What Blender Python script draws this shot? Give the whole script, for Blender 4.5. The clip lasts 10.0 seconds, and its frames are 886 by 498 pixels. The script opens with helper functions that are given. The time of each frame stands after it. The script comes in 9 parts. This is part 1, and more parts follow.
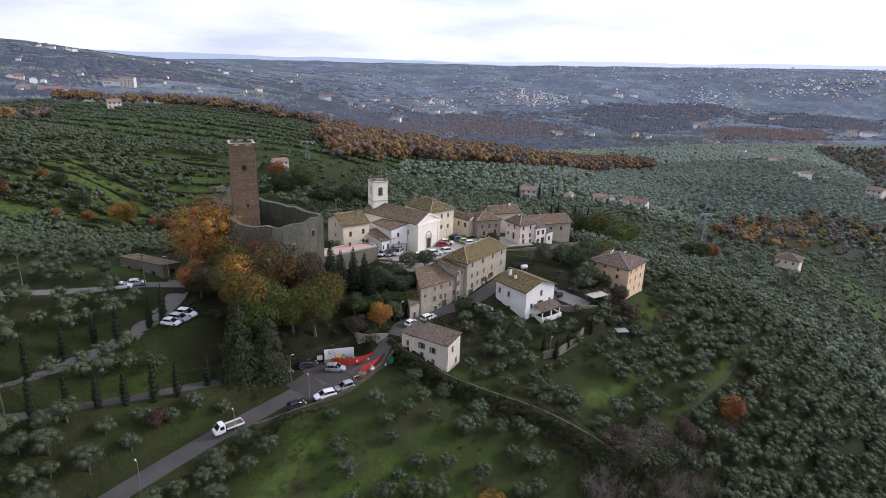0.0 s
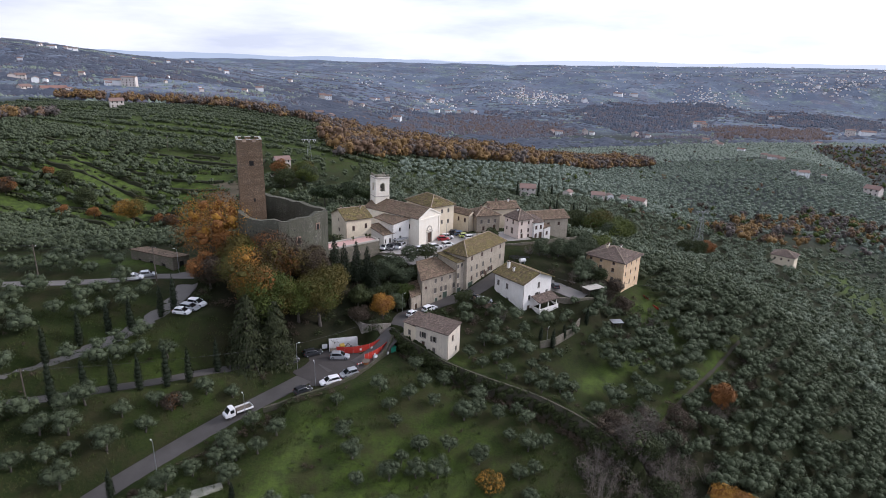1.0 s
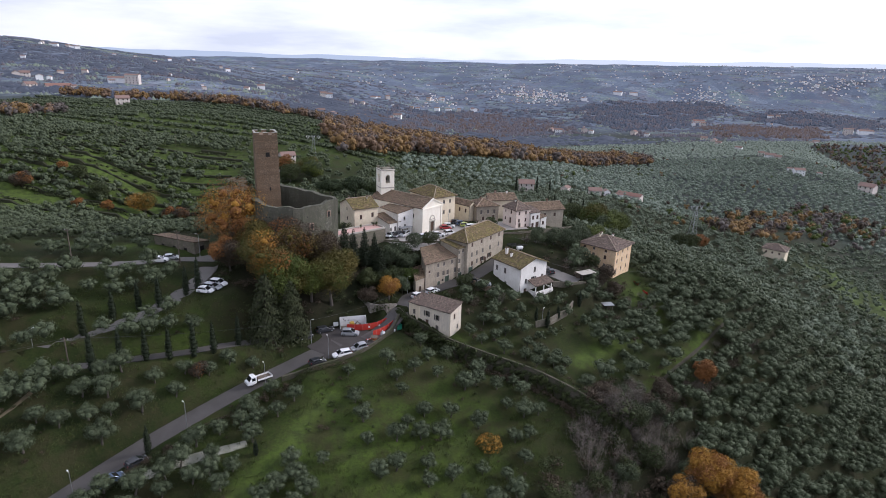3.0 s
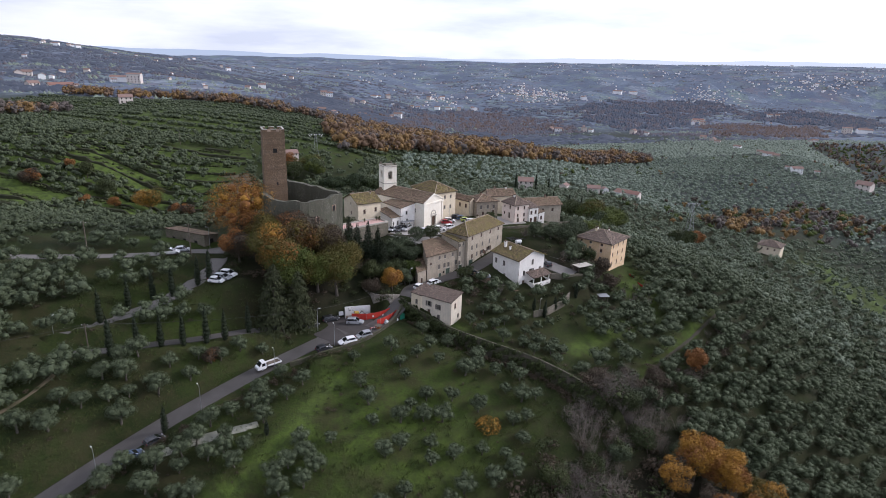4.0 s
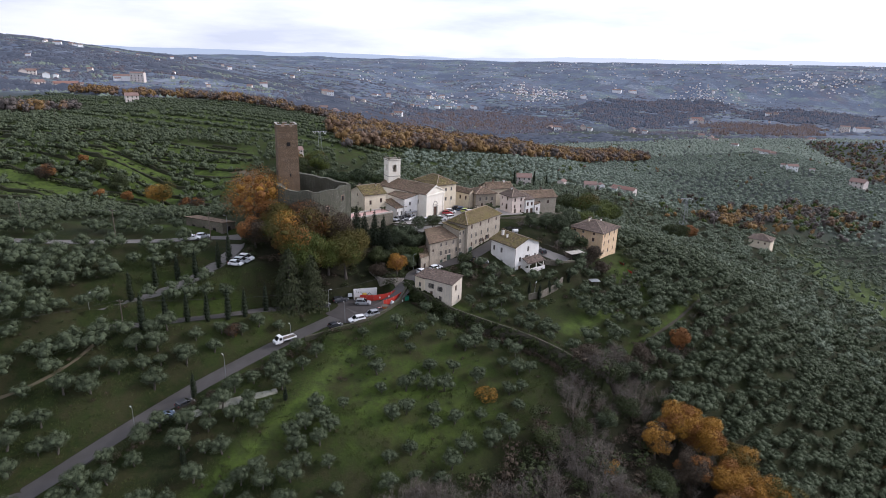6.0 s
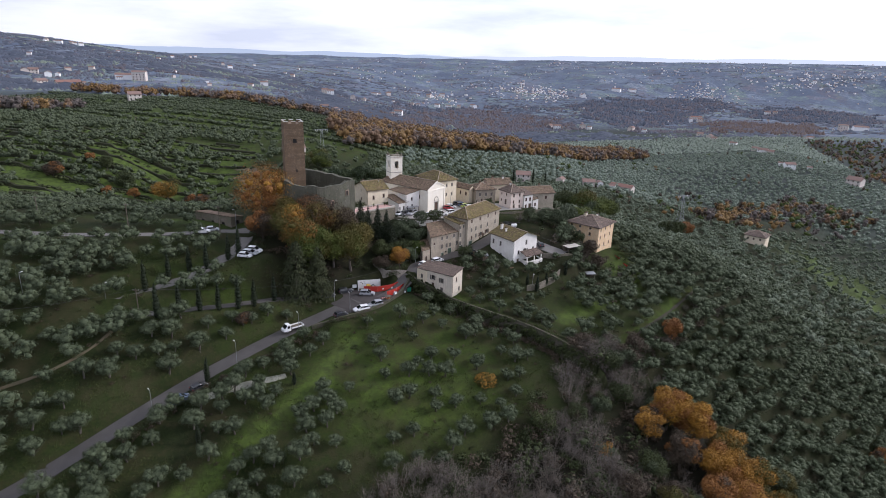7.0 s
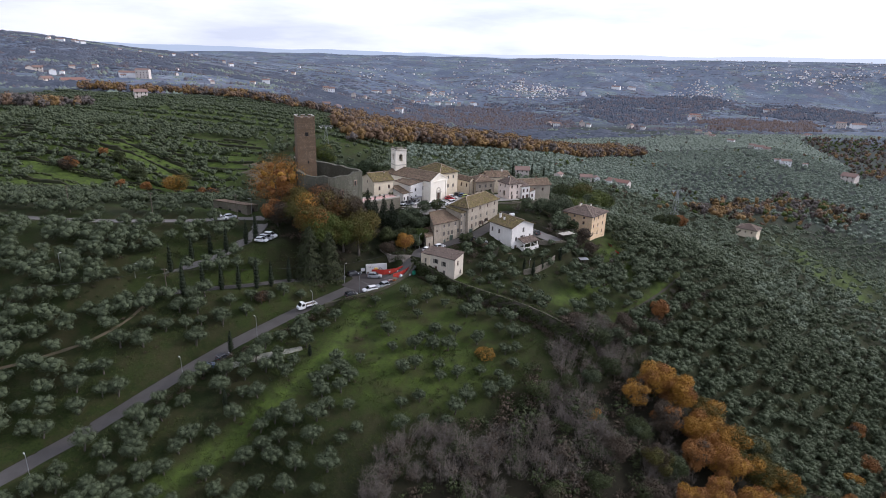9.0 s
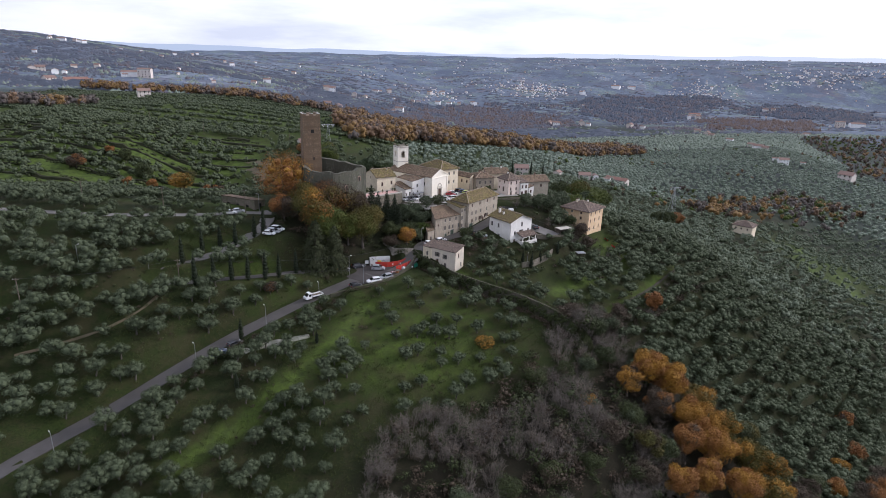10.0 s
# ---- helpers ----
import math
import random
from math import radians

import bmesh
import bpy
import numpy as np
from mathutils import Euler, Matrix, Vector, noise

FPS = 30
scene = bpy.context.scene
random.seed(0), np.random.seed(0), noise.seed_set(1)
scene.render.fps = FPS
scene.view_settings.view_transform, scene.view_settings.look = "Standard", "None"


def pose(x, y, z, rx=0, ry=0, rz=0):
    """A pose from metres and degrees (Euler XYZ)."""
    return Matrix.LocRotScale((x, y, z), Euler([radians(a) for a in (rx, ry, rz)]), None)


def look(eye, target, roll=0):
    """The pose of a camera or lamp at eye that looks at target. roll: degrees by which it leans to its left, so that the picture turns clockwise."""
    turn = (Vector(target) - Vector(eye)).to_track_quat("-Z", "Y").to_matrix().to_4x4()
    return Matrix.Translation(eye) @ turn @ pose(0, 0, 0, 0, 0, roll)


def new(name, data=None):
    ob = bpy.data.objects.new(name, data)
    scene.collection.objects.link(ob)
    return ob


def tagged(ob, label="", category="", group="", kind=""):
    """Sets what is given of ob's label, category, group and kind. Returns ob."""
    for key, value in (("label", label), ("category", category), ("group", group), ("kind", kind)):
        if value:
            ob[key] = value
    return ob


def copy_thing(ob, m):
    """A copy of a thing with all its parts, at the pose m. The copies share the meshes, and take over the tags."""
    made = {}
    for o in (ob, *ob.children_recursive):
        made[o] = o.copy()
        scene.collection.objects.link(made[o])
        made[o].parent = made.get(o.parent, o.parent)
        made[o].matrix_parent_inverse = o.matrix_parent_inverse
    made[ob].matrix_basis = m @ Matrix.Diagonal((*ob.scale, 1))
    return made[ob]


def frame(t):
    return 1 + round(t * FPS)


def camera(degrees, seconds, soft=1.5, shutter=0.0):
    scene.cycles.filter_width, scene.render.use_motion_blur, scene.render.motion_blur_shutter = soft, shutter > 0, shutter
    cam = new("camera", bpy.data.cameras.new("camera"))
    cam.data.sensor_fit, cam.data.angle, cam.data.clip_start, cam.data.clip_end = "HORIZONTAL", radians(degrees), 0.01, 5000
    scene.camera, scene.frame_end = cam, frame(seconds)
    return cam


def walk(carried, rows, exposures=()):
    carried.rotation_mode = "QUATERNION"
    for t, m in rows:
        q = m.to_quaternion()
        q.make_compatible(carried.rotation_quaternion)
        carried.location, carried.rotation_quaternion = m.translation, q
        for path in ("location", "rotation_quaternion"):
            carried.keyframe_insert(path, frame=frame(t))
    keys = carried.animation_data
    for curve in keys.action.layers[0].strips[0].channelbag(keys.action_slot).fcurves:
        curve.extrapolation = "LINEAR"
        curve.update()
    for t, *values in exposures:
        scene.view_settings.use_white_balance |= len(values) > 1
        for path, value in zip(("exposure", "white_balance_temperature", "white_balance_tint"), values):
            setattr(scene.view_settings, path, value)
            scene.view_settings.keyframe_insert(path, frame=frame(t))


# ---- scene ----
cam = camera(73.6, 10.0, soft=0.8)
PATH = [
    (0, (-1.458, -0.464, 65.266), (-1.468, 1.441, 64.658), 1.9),
    (0.5, (-1.434, -2.948, 65.219), (-1.443, -1.043, 64.611), 1.9),
    (1, (-1.491, -5.544, 65.209), (-1.501, -3.639, 64.599), 1.9),
    (1.5, (-1.635, -8.236, 65.2), (-1.644, -6.331, 64.59), 1.9),
    (2, (-1.802, -11.056, 65.208), (-1.811, -9.152, 64.596), 2.0),
    (2.5, (-1.905, -13.948, 65.244), (-1.914, -12.045, 64.631), 2.0),
    (4, (-2.224, -23.067, 65.389), (-2.233, -21.165, 64.772), 2.0),
    (4.5, (-2.244, -26.134, 65.447), (-2.252, -24.232, 64.829), 2.0),
    (5, (-2.306, -29.297, 65.522), (-2.315, -27.396, 64.903), 2.0),
    (5.5, (-2.387, -32.452, 65.603), (-2.396, -30.551, 64.984), 2.0),
    (7, (-2.76, -42.097, 65.996), (-2.768, -40.197, 65.372), 2.0),
    (7.5, (-2.904, -45.272, 66.068), (-2.912, -43.372, 65.443), 2.0),
    (8, (-3.037, -48.529, 66.137), (-3.044, -46.63, 65.509), 2.0),
    (8.5, (-3.153, -51.832, 66.192), (-3.16, -49.933, 65.563), 2.0),
    (9, (-3.278, -55.186, 66.243), (-3.286, -53.288, 65.613), 2.0),
    (9.5, (-3.42, -58.536, 66.319), (-3.428, -56.638, 65.689), 2.0),
    (10, (-3.55, -61.899, 66.339), (-3.558, -60.001, 65.707), 2.0),
]
walk(cam, [(t, look(eye, target, roll)) for t, eye, target, roll in PATH], [(0, 0.06, 5820, 19.5), (10, 0.07, 5820, 19.5)])

# ---------------------------------------------------------------- world and light
SUN_DIR = Vector((0.86, 0.20, 0.47)).normalized()
world = bpy.data.worlds.new("overcast_sky")
scene.world = world
world.use_nodes = True
wt = world.node_tree
for n in list(wt.nodes):
    wt.nodes.remove(n)
w_out = wt.nodes.new("ShaderNodeOutputWorld")
w_bg = wt.nodes.new("ShaderNodeBackground")
w_sky = wt.nodes.new("ShaderNodeTexSky")
w_sky.sky_type = "NISHITA"
w_sky.sun_disc = False
w_sky.sun_elevation = math.asin(SUN_DIR.z)
w_sky.sun_rotation = math.atan2(SUN_DIR.x, SUN_DIR.y)
w_sky.air_density, w_sky.dust_density = 1.0, 1.5
w_dim = wt.nodes.new("ShaderNodeVectorMath")
w_dim.operation = "SCALE"
w_dim.inputs["Scale"].default_value = 0.07
w_co = wt.nodes.new("ShaderNodeTexCoord")
w_map = wt.nodes.new("ShaderNodeMapping")
w_map.inputs["Scale"].default_value = (1.6, 1.6, 9.0)
w_map.inputs["Location"].default_value = (0.35, 0.1, 0.2)
w_noise = wt.nodes.new("ShaderNodeTexNoise")
w_noise.inputs["Scale"].default_value = 1.7
w_noise.inputs["Detail"].default_value = 6.0
w_noise.inputs["Roughness"].default_value = 0.55
w_ramp = wt.nodes.new("ShaderNodeValToRGB")
w_ramp.color_ramp.elements[0].position, w_ramp.color_ramp.elements[0].color = 0.36, (0.86, 0.91, 0.97, 1)
w_ramp.color_ramp.elements[1].position, w_ramp.color_ramp.elements[1].color = 0.60, (1.28, 1.30, 1.34, 1)
w_mix = wt.nodes.new("ShaderNodeMix")
w_mix.data_type = "RGBA"
w_mix.inputs["Factor"].default_value = 0.88
wt.links.new(w_co.outputs["Generated"], w_map.inputs["Vector"])
wt.links.new(w_map.outputs["Vector"], w_noise.inputs["Vector"])
wt.links.new(w_noise.outputs["Fac"], w_ramp.inputs["Fac"])
wt.links.new(w_sky.outputs["Color"], w_dim.inputs[0])
wt.links.new(w_dim.outputs["Vector"], w_mix.inputs["A"])
wt.links.new(w_ramp.outputs["Color"], w_mix.inputs["B"])
w_dot = wt.nodes.new("ShaderNodeVectorMath")
w_dot.operation = "DOT_PRODUCT"
w_dot.inputs[1].default_value = Vector((0.93, 0.36, 0.0))
wt.links.new(w_co.outputs["Generated"], w_dot.inputs[0])
w_side = wt.nodes.new("ShaderNodeMapRange")
w_side.inputs["From Min"].default_value, w_side.inputs["From Max"].default_value = -0.35, 0.55
w_side.inputs["To Min"].default_value, w_side.inputs["To Max"].default_value = 0.80, 1.06
wt.links.new(w_dot.outputs["Value"], w_side.inputs["Value"])
w_glow = wt.nodes.new("ShaderNodeVectorMath")
w_glow.operation = "SCALE"
wt.links.new(w_mix.outputs["Result"], w_glow.inputs[0])
wt.links.new(w_side.outputs["Result"], w_glow.inputs["Scale"])
wt.links.new(w_glow.outputs["Vector"], w_bg.inputs["Color"])
w_bg.inputs["Strength"].default_value = 1.0
wt.links.new(w_bg.outputs["Background"], w_out.inputs["Surface"])

sun = new("sun", bpy.data.lights.new("sun", "SUN"))
sun.data.energy, sun.data.angle, sun.data.color = 2.6, radians(14), (1.0, 0.93, 0.82)
sun.matrix_world = look(SUN_DIR * 900, (0, 0, 0))

# ---------------------------------------------------------------- materials
def ramp_stops(node, stops):
    cr = node.color_ramp
    while len(cr.elements) > 1:
        cr.elements.remove(cr.elements[-1])
    cr.elements[0].position, cr.elements[0].color = stops[0][0], (*stops[0][1], 1)
    for p, c in stops[1:]:
        cr.elements.new(p).color = (*c, 1)


def base_mat(name, rough=0.8, metal=0.0, spec=0.3):
    m = bpy.data.materials.new(name)
    m.use_nodes = True
    b = m.node_tree.nodes["Principled BSDF"]
    b.inputs["Roughness"].default_value = rough
    b.inputs["Metallic"].default_value = metal
    b.inputs["Specular IOR Level"].default_value = spec
    return m, m.node_tree, b


def noise_node(t, vec, scale, detail=5.0, rough=0.6):
    n = t.nodes.new("ShaderNodeTexNoise")
    n.inputs["Scale"].default_value = scale
    n.inputs["Detail"].default_value = detail
    n.inputs["Roughness"].default_value = rough
    t.links.new(vec, n.inputs["Vector"])
    return n.outputs["Fac"]


def mix_rgb(t, fac, a, b, mode="MIX"):
    n = t.nodes.new("ShaderNodeMix")
    n.data_type, n.blend_type = "RGBA", mode
    for sock, v in (("Factor", fac), ("A", a), ("B", b)):
        if isinstance(v, (int, float)):
            n.inputs[sock].default_value = v
        elif isinstance(v, tuple):
            n.inputs[sock].default_value = (*v, 1)
        else:
            t.links.new(v, n.inputs[sock])
    return n.outputs["Result"]


def fac_ramp(t, fac, lo, hi, a=0.0, b=1.0):
    n = t.nodes.new("ShaderNodeMapRange")
    n.inputs["From Min"].default_value, n.inputs["From Max"].default_value = lo, hi
    n.inputs["To Min"].default_value, n.inputs["To Max"].default_value = a, b
    t.links.new(fac, n.inputs["Value"])
    return n.outputs["Result"]


def add_bump(t, b, fac, strength, dist):
    n = t.nodes.new("ShaderNodeBump")
    n.inputs["Strength"].default_value, n.inputs["Distance"].default_value = strength, dist
    t.links.new(fac, n.inputs["Height"])
    t.links.new(n.outputs["Normal"], b.inputs["Normal"])


def coords(t, kind="Object"):
    return t.nodes.new("ShaderNodeTexCoord").outputs[kind]


def world_pos(t):
    return t.nodes.new("ShaderNodeNewGeometry").outputs["Position"]


def plain(name, c1, c2, scale=1.2, rough=0.8, metal=0.0, bump=0.3, dist=0.03, fine=9.0, spec=0.3):
    """Two tones in large stains, a finer grain over them, and a small relief."""
    m, t, b = base_mat(name, rough, metal, spec)
    v = coords(t)
    big = fac_ramp(t, noise_node(t, v, scale), 0.32, 0.68)
    col = mix_rgb(t, big, c1, c2)
    small = noise_node(t, v, fine, 4.0)
    col = mix_rgb(t, fac_ramp(t, small, 0.3, 0.7, 0.0, 0.45), col, tuple(x * 0.62 for x in c1))
    t.links.new(col, b.inputs["Base Color"])
    add_bump(t, b, small, bump, dist)
    return m


def plaster(name, c1, c2, stain, streak=0.5):
    """Old lime plaster: patches, streaks that run down, and grime."""
    m, t, b = base_mat(name, 0.9, 0.0, 0.2)
    v = coords(t)
    sm = t.nodes.new("ShaderNodeMapping")
    sm.inputs["Scale"].default_value = (1.4, 1.4, 0.16)
    t.links.new(v, sm.inputs["Vector"])
    patches = fac_ramp(t, noise_node(t, v, 0.45, 6.0, 0.7), 0.42, 0.58)
    col = mix_rgb(t, patches, c1, c2)
    run = fac_ramp(t, noise_node(t, sm.outputs["Vector"], 1.5, 6.0, 0.65), 0.48, 0.70, 0.0, streak * 0.55)
    col = mix_rgb(t, run, col, stain)
    fine = noise_node(t, v, 2.2, 7.0, 0.72)
    col = mix_rgb(t, fac_ramp(t, fine, 0.50, 0.66, 0.0, 0.2 + 0.7 * streak), col, stain)
    t.links.new(col, b.inputs["Base Color"])
    add_bump(t, b, fine, 0.25, 0.03)
    return m


def masonry(name, c1, c2, mortar, scale=2.4, moss=None, moss_amount=0.4, streak=0.0, course=0.0):
    """Rough rubble stone: cells of uneven stones with recessed joints; damp streaks and bands of courses where given."""
    m, t, b = base_mat(name, 0.92, 0.0, 0.2)
    v = coords(t)
    mp = t.nodes.new("ShaderNodeMapping")
    mp.inputs["Scale"].default_value = (1.0, 1.0, 1.9)
    t.links.new(v, mp.inputs["Vector"])
    vo = t.nodes.new("ShaderNodeTexVoronoi")
    vo.inputs["Scale"].default_value = scale
    t.links.new(mp.outputs["Vector"], vo.inputs["Vector"])
    sep = t.nodes.new("ShaderNodeSeparateColor")
    t.links.new(vo.outputs["Color"], sep.inputs["Color"])
    col = mix_rgb(t, sep.outputs["Red"], c1, c2)
    joint = fac_ramp(t, vo.outputs["Distance"], 0.30, 0.50)
    col = mix_rgb(t, joint, col, mortar)
    big = noise_node(t, v, 0.22, 6.0, 0.65)
    col = mix_rgb(t, fac_ramp(t, big, 0.35, 0.7, 0.0, 0.6), col, tuple(x * 0.5 for x in c1))
    if moss:
        gm = noise_node(t, v, 0.55, 7.0, 0.7)
        col = mix_rgb(t, fac_ramp(t, gm, 0.42, 0.66, 0.0, moss_amount), col, moss)
    for amount, stretch, size, tone in ((streak, (1.0, 1.0, 0.10), 0.9, 0.34), (course, (0.12, 0.12, 1.0), 1.3, 0.42), (course, (0.3, 0.3, 1.0), 0.16, 0.5)):
        if amount:
            sm = t.nodes.new("ShaderNodeMapping")
            sm.inputs["Scale"].default_value = stretch
            t.links.new(v, sm.inputs["Vector"])
            col = mix_rgb(t, fac_ramp(t, noise_node(t, sm.outputs["Vector"], size, 6.0, 0.7), 0.44, 0.62, 0.0, amount), col, tuple(x * tone for x in c1))
    t.links.new(col, b.inputs["Base Color"])
    inv = t.nodes.new("ShaderNodeMath")
    inv.operation = "SUBTRACT"
    inv.inputs[0].default_value = 1.0
    t.links.new(vo.outputs["Distance"], inv.inputs[1])
    add_bump(t, b, inv.outputs["Value"], 0.7, 0.12)
    return m


def tiles_mat(name, c1, c2, c3, moss, moss_amount=0.5):
    """Old clay tiles: rows down the slope, single tiles of several burns, lichen."""
    m, t, b = base_mat(name, 0.9, 0.0, 0.2)
    v = coords(t, "UV")
    br = t.nodes.new("ShaderNodeTexBrick")
    br.offset = 0.0
    br.inputs["Scale"].default_value = 1.0
    br.inputs["Brick Width"].default_value = 0.24
    br.inputs["Row Height"].default_value = 0.42
    br.inputs["Mortar Size"].default_value = 0.022
    br.inputs["Mortar Smooth"].default_value = 0.4
    br.inputs["Color1"].default_value = (*c1, 1)
    br.inputs["Color2"].default_value = (*c2, 1)
    br.inputs["Mortar"].default_value = (*[x * 0.35 for x in c1], 1)
    t.links.new(v, br.inputs["Vector"])
    o = coords(t)
    col = mix_rgb(t, fac_ramp(t, noise_node(t, o, 2.2, 5.0, 0.7), 0.45, 0.7, 0.0, 0.7), br.outputs["Color"], c3)
    gm = noise_node(t, o, 0.7, 7.0, 0.72)
    col = mix_rgb(t, fac_ramp(t, gm, 0.42, 0.58, 0.0, moss_amount), col, moss)
    dk = noise_node(t, o, 1.5, 6.0, 0.75)
    col = mix_rgb(t, fac_ramp(t, dk, 0.46, 0.60, 0.0, 0.8), col, tuple(x * 0.30 for x in c1))
    lt = noise_node(t, o, 2.1, 6.0, 0.75)
    col = mix_rgb(t, fac_ramp(t, lt, 0.52, 0.64, 0.0, 0.6), col, tuple(min(1, x * 1.9) for x in c2))
    t.links.new(col, b.inputs["Base Color"])
    wv = t.nodes.new("ShaderNodeTexWave")
    wv.wave_type, wv.bands_direction = "BANDS", "X"
    wv.inputs["Scale"].default_value = 1.32
    wv.inputs["Distortion"].default_value = 0.4
    t.links.new(v, wv.inputs["Vector"])
    add_bump(t, b, wv.outputs["Fac"], 0.8, 0.09)
    return m


def leaf_mat(name, stops, rough=0.7, spec=0.2, scale=0.35, grain_scale=3.2):
    """Leaf clumps: each clump takes its own tone; whole plants drift in tone as well."""
    m, t, b = base_mat(name, rough, 0.0, spec)
    g = t.nodes.new("ShaderNodeNewGeometry")
    oi = t.nodes.new("ShaderNodeObjectInfo")
    n = noise_node(t, g.outputs["Position"], scale * 0.8, 5.0, 0.7)
    a = t.nodes.new("ShaderNodeMath")
    a.operation = "MULTIPLY_ADD"
    a.inputs[1].default_value, a.inputs[2].default_value = 0.17, 0.12
    t.links.new(g.outputs["Random Per Island"], a.inputs[0])
    c = t.nodes.new("ShaderNodeMath")
    c.operation = "MULTIPLY_ADD"
    c.inputs[1].default_value = 0.55
    t.links.new(n, c.inputs[0])
    t.links.new(a.outputs["Value"], c.inputs[2])
    d = t.nodes.new("ShaderNodeMath")
    d.operation = "MULTIPLY_ADD"
    d.inputs[1].default_value = 0.22
    t.links.new(oi.outputs["Random"], d.inputs[0])
    t.links.new(c.outputs["Value"], d.inputs[2])
    r = t.nodes.new("ShaderNodeValToRGB")
    ramp_stops(r, stops)
    t.links.new(d.outputs["Value"], r.inputs["Fac"])
    grain = noise_node(t, g.outputs["Position"], grain_scale, 3.0, 0.7)
    col = mix_rgb(t, fac_ramp(t, grain, 0.40, 0.62, 0.0, 0.62), r.outputs["Color"], tuple(x * 0.7 for x in stops[0][1]))
    t.links.new(col, b.inputs["Base Color"])
    add_bump(t, b, grain, 0.8, 0.5 / grain_scale)
    return m


def ground_mat():
    m, t, b = base_mat("meadow_and_hazed_fields", 0.95, 0.0, 0.1)
    v = world_pos(t)
    at = t.nodes.new("ShaderNodeVertexColor")
    at.layer_name = "cover"
    sep = t.nodes.new("ShaderNodeSeparateColor")
    t.links.new(at.outputs["Color"], sep.inputs["Color"])
    n1 = noise_node(t, v, 0.035, 6.0, 0.62)
    n2 = noise_node(t, v, 0.35, 6.0, 0.7)
    n3 = noise_node(t, v, 2.2, 4.0, 0.7)
    grass = mix_rgb(t, fac_ramp(t, n1, 0.35, 0.65), (0.0140, 0.0185, 0.0075), (0.0290, 0.0410, 0.0108))
    grass = mix_rgb(t, fac_ramp(t, n2, 0.50, 0.66, 0.0, 0.7), grass, (0.0418, 0.0380, 0.0180))
    grass = mix_rgb(t, fac_ramp(t, n3, 0.46, 0.64, 0.0, 0.6), grass, (0.0090, 0.0150, 0.0055))
    bright = mix_rgb(t, fac_ramp(t, n2, 0.42, 0.64), (0.070, 0.106, 0.018), (0.040, 0.060, 0.015))
    bright = mix_rgb(t, fac_ramp(t, n3, 0.45, 0.65, 0.0, 0.5), bright, (0.0173, 0.0259, 0.0086))
    col = mix_rgb(t, sep.outputs["Green"], grass, bright)
    n4 = noise_node(t, v, 0.13, 7.0, 0.7)
    col = mix_rgb(t, fac_ramp(t, n4, 0.47, 0.62, 0.0, 0.7), col, (0.036, 0.033, 0.016))
    litter = mix_rgb(t, fac_ramp(t, n3, 0.35, 0.7), (0.0216, 0.0180, 0.0115), (0.0130, 0.0144, 0.0086))
    col = mix_rgb(t, sep.outputs["Red"], col, litter)
    # meadow strips of the terraces: lime grass with sunshine put into its colour
    sunlit_lime = mix_rgb(t, fac_ramp(t, n2, 0.42, 0.62), (0.074, 0.108, 0.023), (0.040, 0.056, 0.017))
    col = mix_rgb(t, at.outputs["Alpha"], col, sunlit_lime)
    # fields and woods of the plain, with haze blue painted into their colours
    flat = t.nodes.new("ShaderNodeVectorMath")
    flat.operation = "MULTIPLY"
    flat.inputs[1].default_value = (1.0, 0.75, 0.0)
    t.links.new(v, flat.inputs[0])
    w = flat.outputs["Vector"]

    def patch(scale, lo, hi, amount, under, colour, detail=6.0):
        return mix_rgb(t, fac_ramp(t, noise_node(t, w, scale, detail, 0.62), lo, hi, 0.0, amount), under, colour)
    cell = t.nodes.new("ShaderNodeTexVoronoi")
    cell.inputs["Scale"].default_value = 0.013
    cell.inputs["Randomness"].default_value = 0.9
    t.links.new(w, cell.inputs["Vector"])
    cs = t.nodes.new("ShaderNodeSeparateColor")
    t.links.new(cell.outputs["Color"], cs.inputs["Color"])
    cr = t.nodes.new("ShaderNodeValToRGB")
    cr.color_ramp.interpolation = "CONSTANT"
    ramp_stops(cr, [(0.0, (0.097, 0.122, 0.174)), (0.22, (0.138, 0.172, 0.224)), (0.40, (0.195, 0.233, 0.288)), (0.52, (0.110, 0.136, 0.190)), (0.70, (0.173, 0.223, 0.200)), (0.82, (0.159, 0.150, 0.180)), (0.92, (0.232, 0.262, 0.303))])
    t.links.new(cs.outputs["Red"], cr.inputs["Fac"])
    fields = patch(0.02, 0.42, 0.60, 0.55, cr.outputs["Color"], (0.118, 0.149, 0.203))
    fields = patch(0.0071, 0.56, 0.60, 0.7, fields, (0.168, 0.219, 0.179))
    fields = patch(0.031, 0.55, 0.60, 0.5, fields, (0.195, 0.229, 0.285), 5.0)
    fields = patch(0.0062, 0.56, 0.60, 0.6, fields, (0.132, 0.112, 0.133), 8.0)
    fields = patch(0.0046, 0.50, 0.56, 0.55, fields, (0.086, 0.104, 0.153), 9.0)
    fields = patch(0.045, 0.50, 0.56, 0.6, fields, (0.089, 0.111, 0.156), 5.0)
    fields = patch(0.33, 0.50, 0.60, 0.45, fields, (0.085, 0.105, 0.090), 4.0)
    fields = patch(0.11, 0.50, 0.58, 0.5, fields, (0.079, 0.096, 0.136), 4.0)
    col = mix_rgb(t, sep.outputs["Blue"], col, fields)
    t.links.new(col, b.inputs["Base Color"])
    add_bump(t, b, n3, 0.6, 0.25)
    return m


